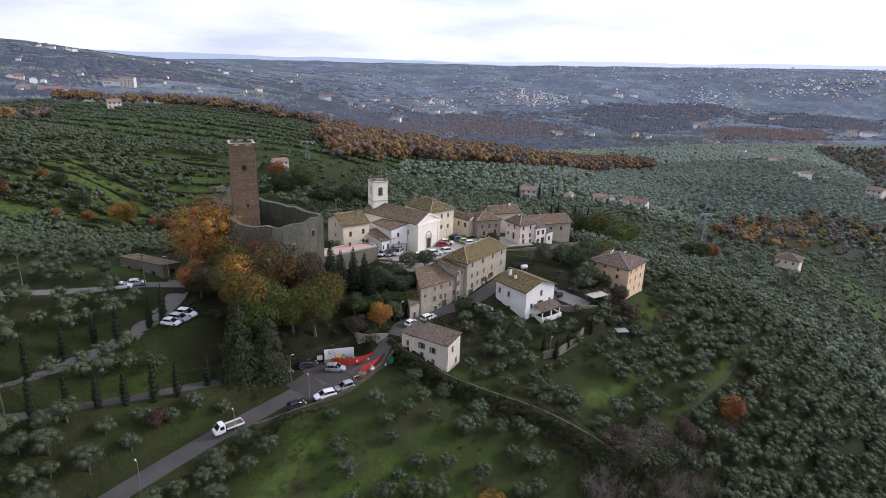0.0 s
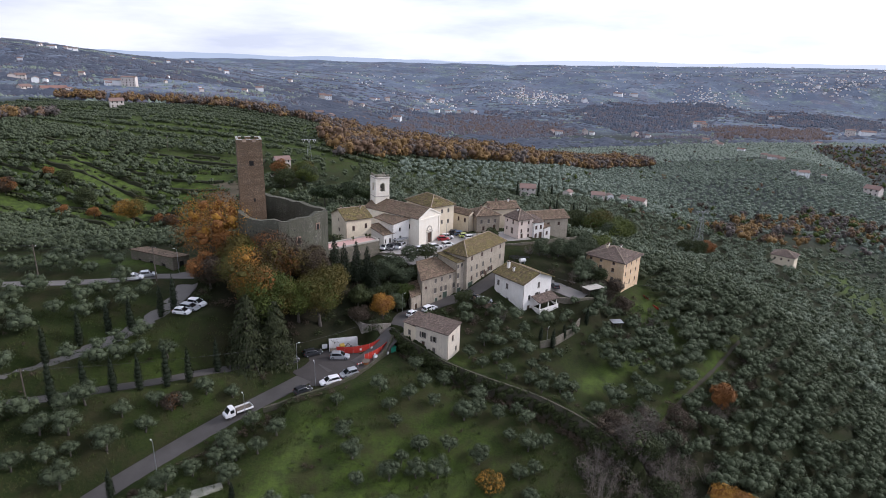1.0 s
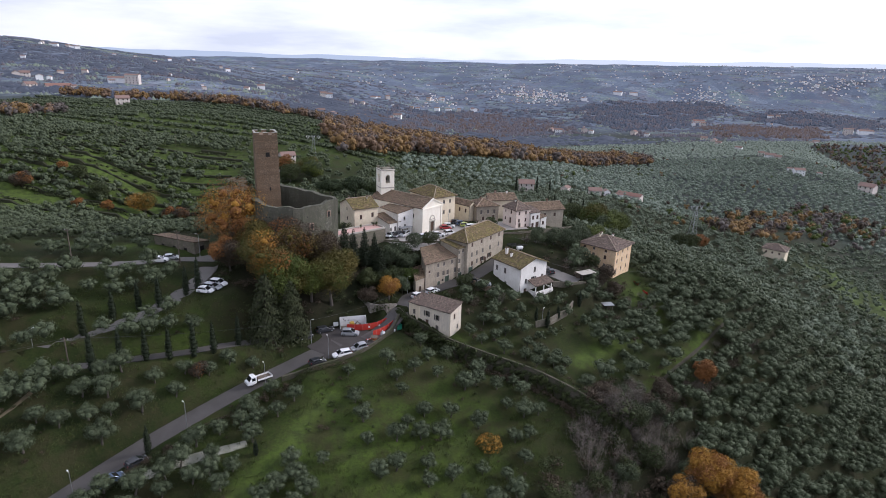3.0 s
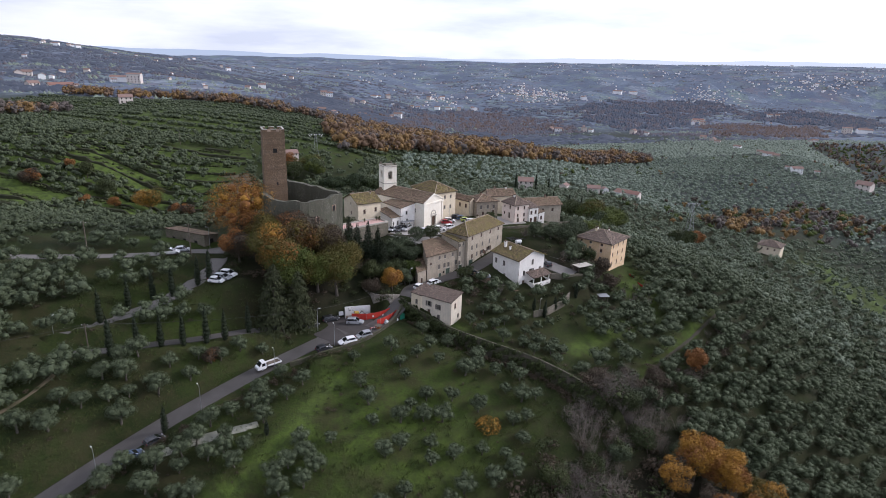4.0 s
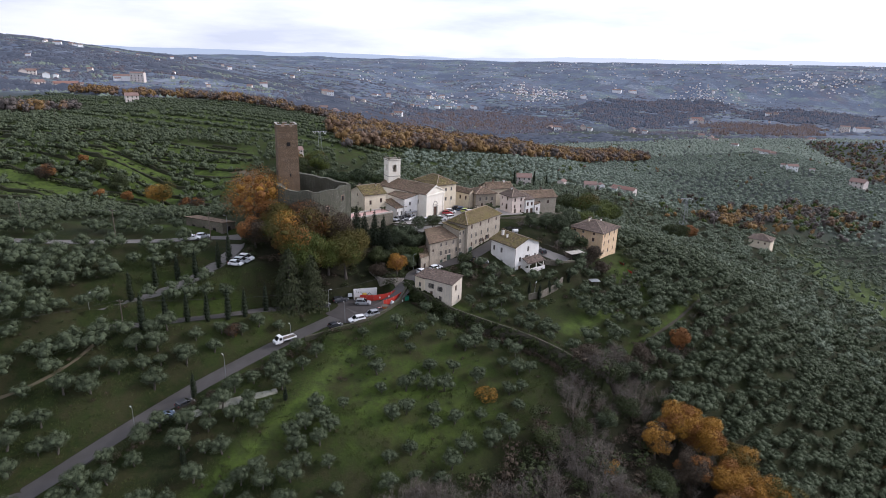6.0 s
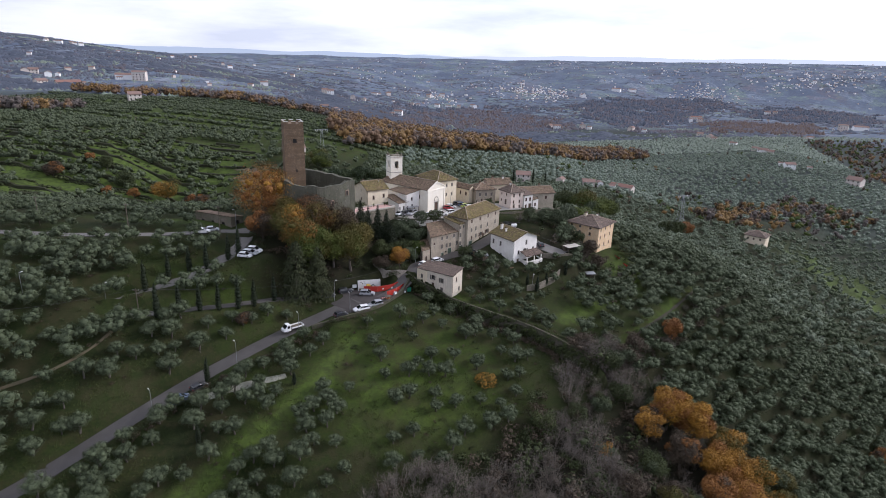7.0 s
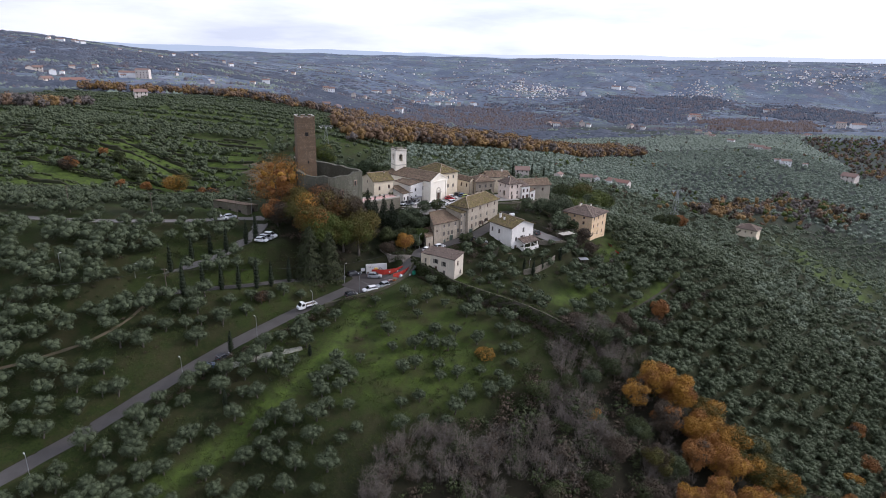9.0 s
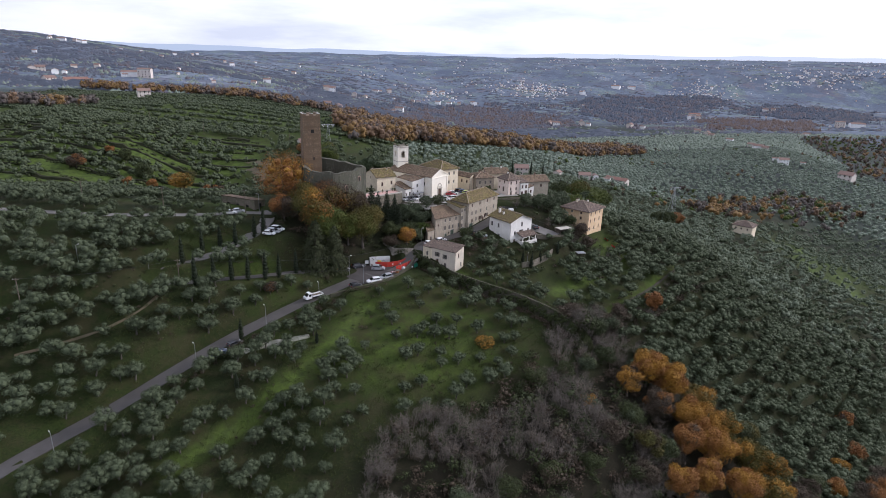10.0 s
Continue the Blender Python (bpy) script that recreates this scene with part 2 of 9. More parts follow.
M_GROUND = ground_mat()
M_ASPHALT = plain("worn_asphalt", (0.072, 0.066, 0.062), (0.098, 0.091, 0.086), 0.35, 0.55, bump=0.15)
M_PARKING = plain("dark_asphalt", (0.052, 0.046, 0.043), (0.074, 0.066, 0.062), 0.3, 0.8, bump=0.15)
M_LANE = plain("pale_lane", (0.135, 0.127, 0.118), (0.175, 0.165, 0.153), 0.3, 0.9, bump=0.15)
M_GRAVEL = plain("pale_gravel", (0.36, 0.35, 0.30), (0.22, 0.225, 0.16), 0.5, 0.95, bump=0.4)
M_EARTH = plain("bare_earth", (0.13, 0.10, 0.065), (0.09, 0.085, 0.05), 0.3, 0.95, bump=0.5, dist=0.08)
M_PAVING = plain("piazza_paving", (0.30, 0.28, 0.26), (0.36, 0.34, 0.31), 0.4, 0.38)
M_CASTLE = masonry("castle_rubble", (0.185, 0.178, 0.136), (0.300, 0.288, 0.225), (0.0936, 0.0920, 0.0740), 2.6, (0.0663, 0.0780, 0.0444), 0.75, 0.75, 0.35)
M_TOWER = masonry("tower_stone", (0.280, 0.190, 0.118), (0.450, 0.320, 0.205), (0.1722, 0.1280, 0.0912), 2.2, (0.0902, 0.0760, 0.0570), 0.45, 0.3, 0.7)
M_RUBBLE = masonry("field_stone", (0.22, 0.19, 0.15), (0.31, 0.275, 0.22), (0.17, 0.15, 0.12), 2.4, (0.09, 0.10, 0.05), 0.55)
M_WALLTOP = masonry("mossy_wall_top", (0.085, 0.074, 0.056), (0.135, 0.118, 0.09), (0.07, 0.063, 0.05), 2.4, (0.05, 0.06, 0.025), 0.8)
M_CAP = plain("pale_stone", (0.50, 0.48, 0.44), (0.40, 0.385, 0.345), 1.0, 0.85)
M_BRICK = masonry("old_brick", (0.30, 0.165, 0.105), (0.36, 0.22, 0.15), (0.28, 0.23, 0.19), 3.0)
M_WHITE = plaster("white_plaster", (0.7128, 0.6912, 0.6480), (0.7776, 0.7560, 0.7128), (0.4860, 0.4536, 0.3996), 0.25)
M_CREAM = plaster("cream_plaster", (0.6480, 0.5616, 0.4212), (0.7128, 0.6264, 0.4752), (0.4320, 0.3564, 0.2592), 0.35)
M_CHURCH = plaster("church_plaster", (0.7560, 0.7020, 0.5940), (0.7992, 0.7560, 0.6588), (0.5400, 0.4860, 0.3888), 0.25)
M_ORANGE = plaster("orange_plaster", (0.6480, 0.4644, 0.2808), (0.7128, 0.5400, 0.3564), (0.4536, 0.3240, 0.2160), 0.55)
M_GREY = plaster("grey_weathered_plaster", (0.2851, 0.2462, 0.1944), (0.3629, 0.3154, 0.2462), (0.1642, 0.1426, 0.1166), 0.65)
M_TAN = plaster("tan_weathered_plaster", (0.3283, 0.2894, 0.2290), (0.4061, 0.3586, 0.2851), (0.2074, 0.1814, 0.1426), 0.55)
M_BEIGE = plaster("beige_plaster", (0.5400, 0.4860, 0.3996), (0.6156, 0.5508, 0.4428), (0.3456, 0.3132, 0.2700), 0.5)
M_PINK = plaster("pale_pink_plaster", (0.6696, 0.5616, 0.4860), (0.7128, 0.6156, 0.5400), (0.4860, 0.3996, 0.3348), 0.3)
M_TILE = tiles_mat("clay_tiles", (0.1700, 0.1134, 0.0779), (0.2295, 0.1596, 0.1107), (0.1275, 0.1008, 0.0779), (0.1360, 0.1260, 0.0697), 0.4)
M_TILE_MOSS = tiles_mat("mossy_clay_tiles", (0.1482, 0.1080, 0.0594), (0.2106, 0.1560, 0.0858), (0.0936, 0.0800, 0.0462), (0.1482, 0.1320, 0.0330), 0.72)
M_TILE_BROWN = tiles_mat("brown_clay_tiles", (0.145, 0.105, 0.085), (0.19, 0.14, 0.115), (0.12, 0.10, 0.085), (0.12, 0.11, 0.08), 0.3)
M_RIDGE = plain("pale_ridge_tiles", (0.36, 0.29, 0.22), (0.30, 0.235, 0.175), 2.0, 0.9)
M_GUTTER = plain("copper_gutter", (0.10, 0.075, 0.06), (0.13, 0.10, 0.08), 2.0, 0.5, 0.3)
M_FRAME = plain("painted_wood_frame", (0.32, 0.29, 0.25), (0.26, 0.235, 0.20), 2.0, 0.6)
M_SHUT_BROWN = plain("brown_shutter", (0.062, 0.036, 0.028), (0.085, 0.05, 0.036), 2.0, 0.6)
M_SHUT_GREY = plain("grey_shutter", (0.125, 0.112, 0.10), (0.10, 0.09, 0.08), 2.0, 0.6)
M_SHUT_GREEN = plain("green_door_paint", (0.055, 0.085, 0.062), (0.075, 0.10, 0.075), 2.0, 0.6)
M_DOOR = plain("dark_wooden_door", (0.075, 0.045, 0.03), (0.10, 0.062, 0.04), 2.0, 0.55)
M_STONE_TRIM = plain("grey_stone_trim", (0.45, 0.42, 0.36), (0.38, 0.35, 0.30), 1.5, 0.85)
M_TERRACE = plain("pink_terrace_tiles", (0.50, 0.31, 0.27), (0.56, 0.38, 0.33), 0.6, 0.85)
M_BARK = plain("olive_bark", (0.115, 0.10, 0.085), (0.075, 0.065, 0.055), 1.5, 0.95, bump=0.8, dist=0.08)
M_TWIG = plain("bare_twigs", (0.185, 0.160, 0.134), (0.100, 0.085, 0.070), 0.12, 0.95)
# near-black that stands in for the shade inside openings
M_DARK = plain("painted_interior_shade", (0.018, 0.017, 0.016), (0.028, 0.026, 0.024), 1.0, 0.95)
M_METAL = plain("galvanised_metal", (0.42, 0.43, 0.44), (0.36, 0.37, 0.38), 1.0, 0.45, 0.7)
M_DARKMETAL = plain("dark_iron", (0.06, 0.06, 0.062), (0.09, 0.088, 0.085), 1.0, 0.5, 0.6)
M_TYRE = plain("tyre_rubber", (0.022, 0.022, 0.023), (0.03, 0.03, 0.031), 4.0, 0.85)
M_RED = plain("red_barrier_mesh", (0.42, 0.032, 0.022), (0.50, 0.055, 0.032), 0.7, 0.7)
M_WHITEPAINT = plain("white_paint", (0.78, 0.78, 0.77), (0.70, 0.70, 0.69), 0.8, 0.5)
M_WOOD = plain("weathered_wood", (0.115, 0.095, 0.075), (0.16, 0.13, 0.10), 1.4, 0.9)
M_PLASTIC_GREEN = plain("green_plastic", (0.02, 0.20, 0.12), (0.03, 0.24, 0.15), 2.0, 0.5)
M_LAMP_HEAD = plain("white_lamp_head", (0.72, 0.72, 0.70), (0.64, 0.64, 0.62), 2.0, 0.4)

L_OLIVE = leaf_mat("olive_leaves", [(0.15, (0.0349, 0.0460, 0.0227)), (0.45, (0.0620, 0.0785, 0.0409)), (0.75, (0.0968, 0.1199, 0.0653)), (1.0, (0.1373, 0.1646, 0.0954))])
# olive leaves for farther groves, haze and sun paled into the colour
L_MIDOLIVE = leaf_mat("hazed_mid_olive_leaves", [(0.15, (0.0729, 0.0924, 0.0587)), (0.45, (0.1231, 0.1502, 0.0984)), (0.75, (0.1785, 0.2077, 0.1388)), (1.0, (0.2326, 0.2590, 0.1794))], scale=0.12, grain_scale=1.2)
L_OAK = leaf_mat("oak_leaves_turning", [(0.15, (0.0300, 0.0358, 0.0109)), (0.45, (0.0814, 0.0783, 0.0169)), (0.7, (0.1245, 0.0943, 0.0201)), (0.95, (0.1906, 0.1081, 0.0232))])
L_GREEN = leaf_mat("broad_leaves_green", [(0.15, (0.0335, 0.0522, 0.0129)), (0.5, (0.0697, 0.0958, 0.0194)), (0.85, (0.1369, 0.1543, 0.0289))])
L_GOLD = leaf_mat("golden_leaves", [(0.1, (0.1181, 0.0589, 0.0159)), (0.35, (0.2568, 0.1282, 0.0216)), (0.65, (0.3818, 0.1964, 0.0274)), (1.0, (0.4999, 0.2814, 0.0387))])
L_RUST = leaf_mat("rust_leaves", [(0.1, (0.0986, 0.0432, 0.0180)), (0.45, (0.2102, 0.0918, 0.0288)), (0.8, (0.3262, 0.1512, 0.0384))])
L_BROWN = leaf_mat("withered_leaves", [(0.1, (0.0366, 0.0267, 0.0166)), (0.5, (0.0653, 0.0481, 0.0319)), (0.9, (0.0999, 0.0769, 0.0511))])
L_CYPRESS = leaf_mat("cypress_needles", [(0.1, (0.0104, 0.0163, 0.0089)), (0.5, (0.0192, 0.0281, 0.0133)), (0.9, (0.0333, 0.0429, 0.0192))])
L_PINE = leaf_mat("pine_needles", [(0.1, (0.0148, 0.0237, 0.0104)), (0.5, (0.0296, 0.0459, 0.0148)), (0.9, (0.0555, 0.0740, 0.0222))])
L_CEDAR = leaf_mat("cedar_needles", [(0.1, (0.0165, 0.0232, 0.0104)), (0.5, (0.0330, 0.0420, 0.0168)), (0.9, (0.0615, 0.0675, 0.0256))])
L_IVY = leaf_mat("ivy_leaves", [(0.1, (0.0230, 0.0319, 0.0125)), (0.5, (0.0462, 0.0586, 0.0196)), (0.9, (0.0755, 0.0888, 0.0284))])
# far woods: the blue of distance haze is put into the leaf colour
L_FARWOOD = leaf_mat("hazed_far_wood_leaves", [(0.1, (0.0688, 0.0836, 0.1128)), (0.4, (0.0882, 0.1035, 0.1356)), (0.65, (0.1077, 0.1200, 0.1499)), (0.95, (0.1323, 0.1343, 0.1518))], scale=0.06, grain_scale=1.2)
# farthest olives, with still more haze painted into the leaf colour
L_FAROLIVE = leaf_mat("hazed_far_olive_leaves", [(0.15, (0.1299, 0.1636, 0.1234)), (0.5, (0.1831, 0.2239, 0.1693)), (0.95, (0.2582, 0.3010, 0.2368))], scale=0.06, grain_scale=1.2)


def glass_mat(name, tint, rough=0.06):
    m, t, b = base_mat(name, rough, 0.0, 0.5)
    b.inputs["Base Color"].default_value = (*tint, 1)
    b.inputs["Coat Weight"].default_value = 0.6
    return m


M_GLASS = glass_mat("dark_window_glass", (0.02, 0.022, 0.025))
M_CARGLASS = glass_mat("car_glass", (0.012, 0.014, 0.016), 0.04)


def car_paint(name, c, metal=0.0):
    m, t, b = base_mat(name, 0.32, metal, 0.5)
    n = noise_node(t, coords(t), 3.0)
    t.links.new(mix_rgb(t, fac_ramp(t, n, 0.4, 0.7, 0.0, 0.25), c, tuple(x * 0.75 for x in c)), b.inputs["Base Color"])
    b.inputs["Coat Weight"].default_value = 0.5
    return m


P_WHITE = car_paint("white_car_paint", (0.76, 0.76, 0.76))
P_SILVER = car_paint("silver_car_paint", (0.46, 0.47, 0.49), 0.5)
P_DARK = car_paint("dark_grey_car_paint", (0.035, 0.037, 0.042), 0.3)
P_BLUE = car_paint("blue_grey_car_paint", (0.09, 0.13, 0.21), 0.3)
P_RED = car_paint("red_car_paint", (0.40, 0.025, 0.03))
P_GREEN = car_paint("yellow_green_car_paint", (0.42, 0.48, 0.12))
M_HEADLIGHT = glass_mat("headlight_lens", (0.6, 0.62, 0.64), 0.1)
M_TAILLIGHT = glass_mat("tail_light_lens", (0.35, 0.01, 0.01), 0.15)

# ---------------------------------------------------------------- helpers of this scene
def thing(name, label, category, loc=(0, 0, 0), rz=0.0, group="", kind=""):
    e = new(name)
    e.matrix_basis = pose(loc[0], loc[1], loc[2], 0, 0, rz)
    return tagged(e, label, category, group, kind)


def mesh_from(name, bm, mats):
    me = bpy.data.meshes.new(name)
    bm.to_mesh(me)
    bm.free()
    for m in mats if isinstance(mats, (list, tuple)) else [mats]:
        me.materials.append(m)
    return me


def part(name, bm, material, parent, label=""):
    me = bm if isinstance(bm, bpy.types.Mesh) else mesh_from(name, bm, material)
    ob = new(name, me)
    ob.parent = parent
    return tagged(ob, label)


def whole(name, bm, material, label, category, group="", kind=""):
    me = bm if isinstance(bm, bpy.types.Mesh) else mesh_from(name, bm, material)
    return tagged(new(name, me), label, category, group, kind)


def add_box(bm, x0, y0, z0, x1, y1, z1, bevel=0.0):
    vs = [bm.verts.new(p) for p in ((x0, y0, z0), (x1, y0, z0), (x1, y1, z0), (x0, y1, z0),
                                    (x0, y0, z1), (x1, y0, z1), (x1, y1, z1), (x0, y1, z1))]
    fs = [bm.faces.new([vs[i] for i in q]) for q in ((0, 3, 2, 1), (4, 5, 6, 7), (0, 1, 5, 4), (1, 2, 6, 5), (2, 3, 7, 6), (3, 0, 4, 7))]
    if bevel:
        es = {e for f in fs for e in f.edges}
        bmesh.ops.bevel(bm, geom=list(es), offset=bevel, segments=1, affect="EDGES")
    return fs


def box(x0, y0, z0, x1, y1, z1, bevel=0.0):
    bm = bmesh.new()
    add_box(bm, x0, y0, z0, x1, y1, z1, bevel)
    return bm


def add_tube(bm, pts, radii, sides=6, cap=True):
    rings = []
    n = len(pts)
    for i, p in enumerate(pts):
        a = Vector(pts[max(i - 1, 0)])
        c = Vector(pts[min(i + 1, n - 1)])
        d = (c - a).normalized() if (c - a).length > 1e-6 else Vector((0, 0, 1))
        u = d.cross(Vector((0, 0, 1)))
        u = u.normalized() if u.length > 1e-3 else Vector((1, 0, 0))
        w = d.cross(u)
        rings.append([bm.verts.new(Vector(p) + radii[i] * (math.cos(k * math.tau / sides) * u + math.sin(k * math.tau / sides) * w)) for k in range(sides)])
    for r0, r1 in zip(rings, rings[1:]):
        for k in range(sides):
            bm.faces.new((r0[k], r0[(k + 1) % sides], r1[(k + 1) % sides], r1[k]))
    if cap:
        bm.faces.new(rings[0][::-1])
        bm.faces.new(rings[-1])
    return bm


def tube(pts, radii, sides=6):
    return add_tube(bmesh.new(), pts, radii, sides)


def smoothstep(a, b, x):
    k = np.clip((x - a) / (b - a), 0.0, 1.0)
    return k * k * (3 - 2 * k)

# ---------------------------------------------------------------- lie of the land
# spot heights of the ground: x, y, z; far ones fitted to the camera's view
SPOTS_HILL = [(-21, 108, 0), (-26, 117, 0.6), (-34, 103, -0.6), (-42, 92, -2.3), (-58, 67, -5.6), (-72, 51, -9.4), (-86, 35, -13),
              (-57, 93, 3.2), (-69, 86, 4.6), (-63, 103, 9.4), (-59, 110, 11), (-62, 122, 13), (-66, 128, 14), (-83, 116, 14.8),
              (-84, 100, 11), (-81, 80, 6.5), (-97, 76, 9), (-95, 66, 3), (-76, 67, 0), (-80, 58, -4), (-112, 95, 14), (-110, 60, 2)]
SPOTS_VILLAGE = [(-50, 124, 12.5), (-38, 124, 10), (-45, 145, 15), (-32, 150, 13), (-20, 156, 12), (-6, 163, 12), (2, 178, 11.7),
                 (15, 174, 11.4), (28, 174, 11), (-14, 148, 9.5), (-11, 140, 3.5), (-10, 131, 3.2), (-2, 140, 3.6), (5, 144, 5),
                 (14, 156, 7.2), (20, 160, 8), (10, 140, 4.4), (19, 132, 0.6), (27, 136, 0.8), (30, 142, 2), (36, 150, 4), (-8, 124, 3.6), (0, 118, 0), (6, 124, 0.6)]
SPOTS_SLOPE = [(-20, 88, -4.2), (-5, 85, -9), (10, 95, -9.5), (-28, 75, -8), (-43, 80, -5), (-39, 64, -9), (-22, 60, -14), (-31, 52, -16),
               (7, 71, -17.5), (13, 55, -23), (34, 63, -25), (-60, 43, -14), (-48, 50, -15), (10, 105, -6), (19, 102, -8.5), (28, 95, -13),
               (33, 120, -7), (50, 82, -25), (66, 119, -15), (70, 110, -22)]
SPOTS_EAST = [(52, 164, -0.5), (45, 150, -1.5), (66, 154, -6.5), (80, 150, -8.5), (104, 172, -13), (112, 158, -24), (108, 136, -28), (90, 108, -36),
              (128, 131, -45), (133, 125, -52), (147, 174, -42), (167, 164, -51), (191, 253, -49), (208, 338, -49), (281, 441, -60), (267, 532, -78),
              (282, 395, -73), (155, 352, -46), (148, 455, -39), (69, 260, -13), (-54, 279, -7), (20, 230, 1), (75, 190, -5), (150, 60, -62)]
SPOTS_WEST = [(-164, 290, -18), (-167, 274, -16), (-221, 293, -6), (-200, 314, -2), (-150, 312, -15), (-129, 328, -9), (-232, 312, 4), (-298, 382, 10),
              (-314, 558, 6), (-120, 200, -2), (-95, 160, 9), (-150, 170, 6), (-160, 120, 15), (-100, 450, -4), (-120, 580, -6), (0, 400, -21), (-95, 675, -24), (-24, 720, -35), (88, 790, -56), (185, 885, -78), (286, 935, -90), (50, 1050, -95)]
SPOTS_FAR = [(250, 1050, -92), (497, 904, -72), (700, 500, -100), (0, 1500, -112), (-300, 1250, -30), (-900, 1200, 10), (-700, 2400, -30), (700, 1250, -98), (900, 1420, -107), (450, 1350, -106),
             (-1600, 2300, 80), (-2600, 3000, 108), (0, 2500, -120), (900, 2000, -116), (1500, 2400, -116), (873, 1150, -104), (1300, 1750, -116), (500, 2100, -118), (1100, 2700, -112), (2000, 2900, -100),
             (-200, 3500, -62), (600, 3500, -56), (1200, 3500, -46), (1800, 3500, -36), (2600, 3400, -24)]
SPOTS_RIM = [(-1595, 4300, 16), (-1900, 4000, 14), (-900, 4350, 30), (-400, 4350, 30), (400, 4350, 44), (1000, 4350, 58), (1600, 4350, 72), (2200, 4350, 86), (2750, 4350, 98), (3700, 4300, 118), (0, 5300, 0), (-2500, 5000, -25), (1000, 5300, 15), (2100, 5300, 40), (3000, 5300, 50), (1200, 0, -125),
             (0, -10, -42), (0, -150, -75), (-110, 0, -24), (150, -40, -85), (0, -1500, -130), (-1500, 0, -60), (-4500, 0, 60), (4500, 0, -110), (0, -5000, -120)]
SPOTS = np.array(SPOTS_HILL + SPOTS_VILLAGE + SPOTS_SLOPE + SPOTS_EAST + SPOTS_WEST + SPOTS_FAR + SPOTS_RIM, float)


def tps(r2):
    return 0.5 * r2 * np.log(r2 + 1e-9)


def squash(p):
    """Draws far distances together, so that one smooth surface serves hill and plain."""
    q = np.asarray(p, float) - np.array([0.0, 110.0])
    r = np.hypot(q[..., 0], q[..., 1])
    k = 120.0 * np.arcsinh(r / 120.0) / np.maximum(r, 1e-6)
    return q * k[..., None] / 100.0


_S = squash(SPOTS[:, :2])
_K = tps(((_S[:, None] - _S[None]) ** 2).sum(-1)) + 2e-4 * np.eye(len(_S))
_P = np.c_[np.ones(len(_S)), _S]
_W = np.linalg.solve(np.block([[_K, _P], [_P.T, np.zeros((3, 3))]]), np.r_[SPOTS[:, 2], 0, 0, 0])


def land(xy):
    """Smooth height of the land at points of the plan."""
    out = np.empty(len(xy))
    for i in range(0, len(xy), 20000):
        s = squash(xy[i:i + 20000])
        k = tps(((s[:, None] - _S[None]) ** 2).sum(-1))
        out[i:i + 20000] = k @ _W[:-3] + np.c_[np.ones(len(s)), s] @ _W[-3:]
    return out


def rolling(x, y):
    """Waves of the low hills in the plain and small unevenness of the slopes."""
    d = np.hypot(x, y - 110)
    far = smoothstep(700, 2200, d)
    h = 2.6 * np.sin(x / 330 + 1.3 * np.sin(y / 410)) * np.sin(y / 118 + 0.6 + 0.8 * np.sin(x / 520)) + 1.5 * np.sin(x / 120 + y / 150) * np.sin(y / 61 - x / 240)
    h = h * (1 + 0.8 * smoothstep(2600, 3600, d))
    near = 0.35 * np.sin(x / 7.1 + 0.7 * np.sin(y / 9)) * np.sin(y / 6.3) * (1 - smoothstep(150, 400, d))
    mid = 2.2 * np.sin(x / 47 + 0.4) * np.sin(y / 38) * smoothstep(220, 420, d) * (1 - far)
    return h * far * (1 - 0.92 * smoothstep(2900, 3900, d)) + near + mid


def terrace_amount(x, y):
    """Where the slopes are cut into terraces."""
    west = smoothstep(-120, -150, x) * smoothstep(225, 255, y) * (1 - smoothstep(360, 400, y)) * smoothstep(-330, -290, x)
    return west


ROAD = [(-104, 10, -18), (-94, 24, -15.6), (-86, 35.2, -13), (-74.8, 48.7, -10), (-67.2, 59.6, -7.6), (-60.2, 69.7, -5.6), (-53.3, 79.4, -4.1), (-42.8, 92.2, -2.1), (-33.5, 102, -0.6), (-27, 110, 0)]
LANE_LOW = [(-80, 83.6, 5.1), (-71.6, 87.2, 4.7), (-65.2, 91.2, 4.2), (-57.6, 95.5, 3.6), (-49.7, 101.6, 2.7), (-44.5, 105.6, 1.8), (-40.0, 110.0, 0.9), (-34, 112.4, 0.2)]
LANE_UP = [(-87, 89.4, 5.6), (-80.8, 93.2, 6), (-74.4, 98.4, 7.3), (-69.2, 102.7, 8.6), (-64.6, 108, 10.2), (-62.1, 115.6, 11.8), (-61.7, 123.2, 13.2), (-65.5, 129, 13.8)]
LANE_WEST = [(-61.5, 127, 13.7), (-70.6, 124.6, 14.2), (-79.6, 119, 14.8), (-93.2, 115, 15.2), (-112, 112, 15.6), (-150, 112, 16.5), (-200, 120, 17)]
STREET = [(-20, 112, 0.0), (-17.4, 116.2, 0.25), (-14.6, 121.2, 1.8), (-12.2, 126.5, 3.0), (-11.2, 131, 3.4), (-8, 134.5, 3.5), (-3.5, 138.8, 3.6), (4.5, 143.6, 4.7), (10, 149, 6.0), (17.5, 160, 7.3)]
DRIVE = [(17.5, 160, 7.3), (24, 156, 6.0), (31, 151, 4.6), (37, 147, 3.6)]
WALL_LINE = [(-13.5, 124.0, 3.4), (-10.5, 120.6, 2.6), (-6.2, 117.8, 1.5), (-0.4, 114.2, 0.0), (8.1, 111, -1.6), (18.3, 109, -4.0), (24.4, 105.8, -5.1), (30.5, 101.5, -6.4), (36, 98, -9)]


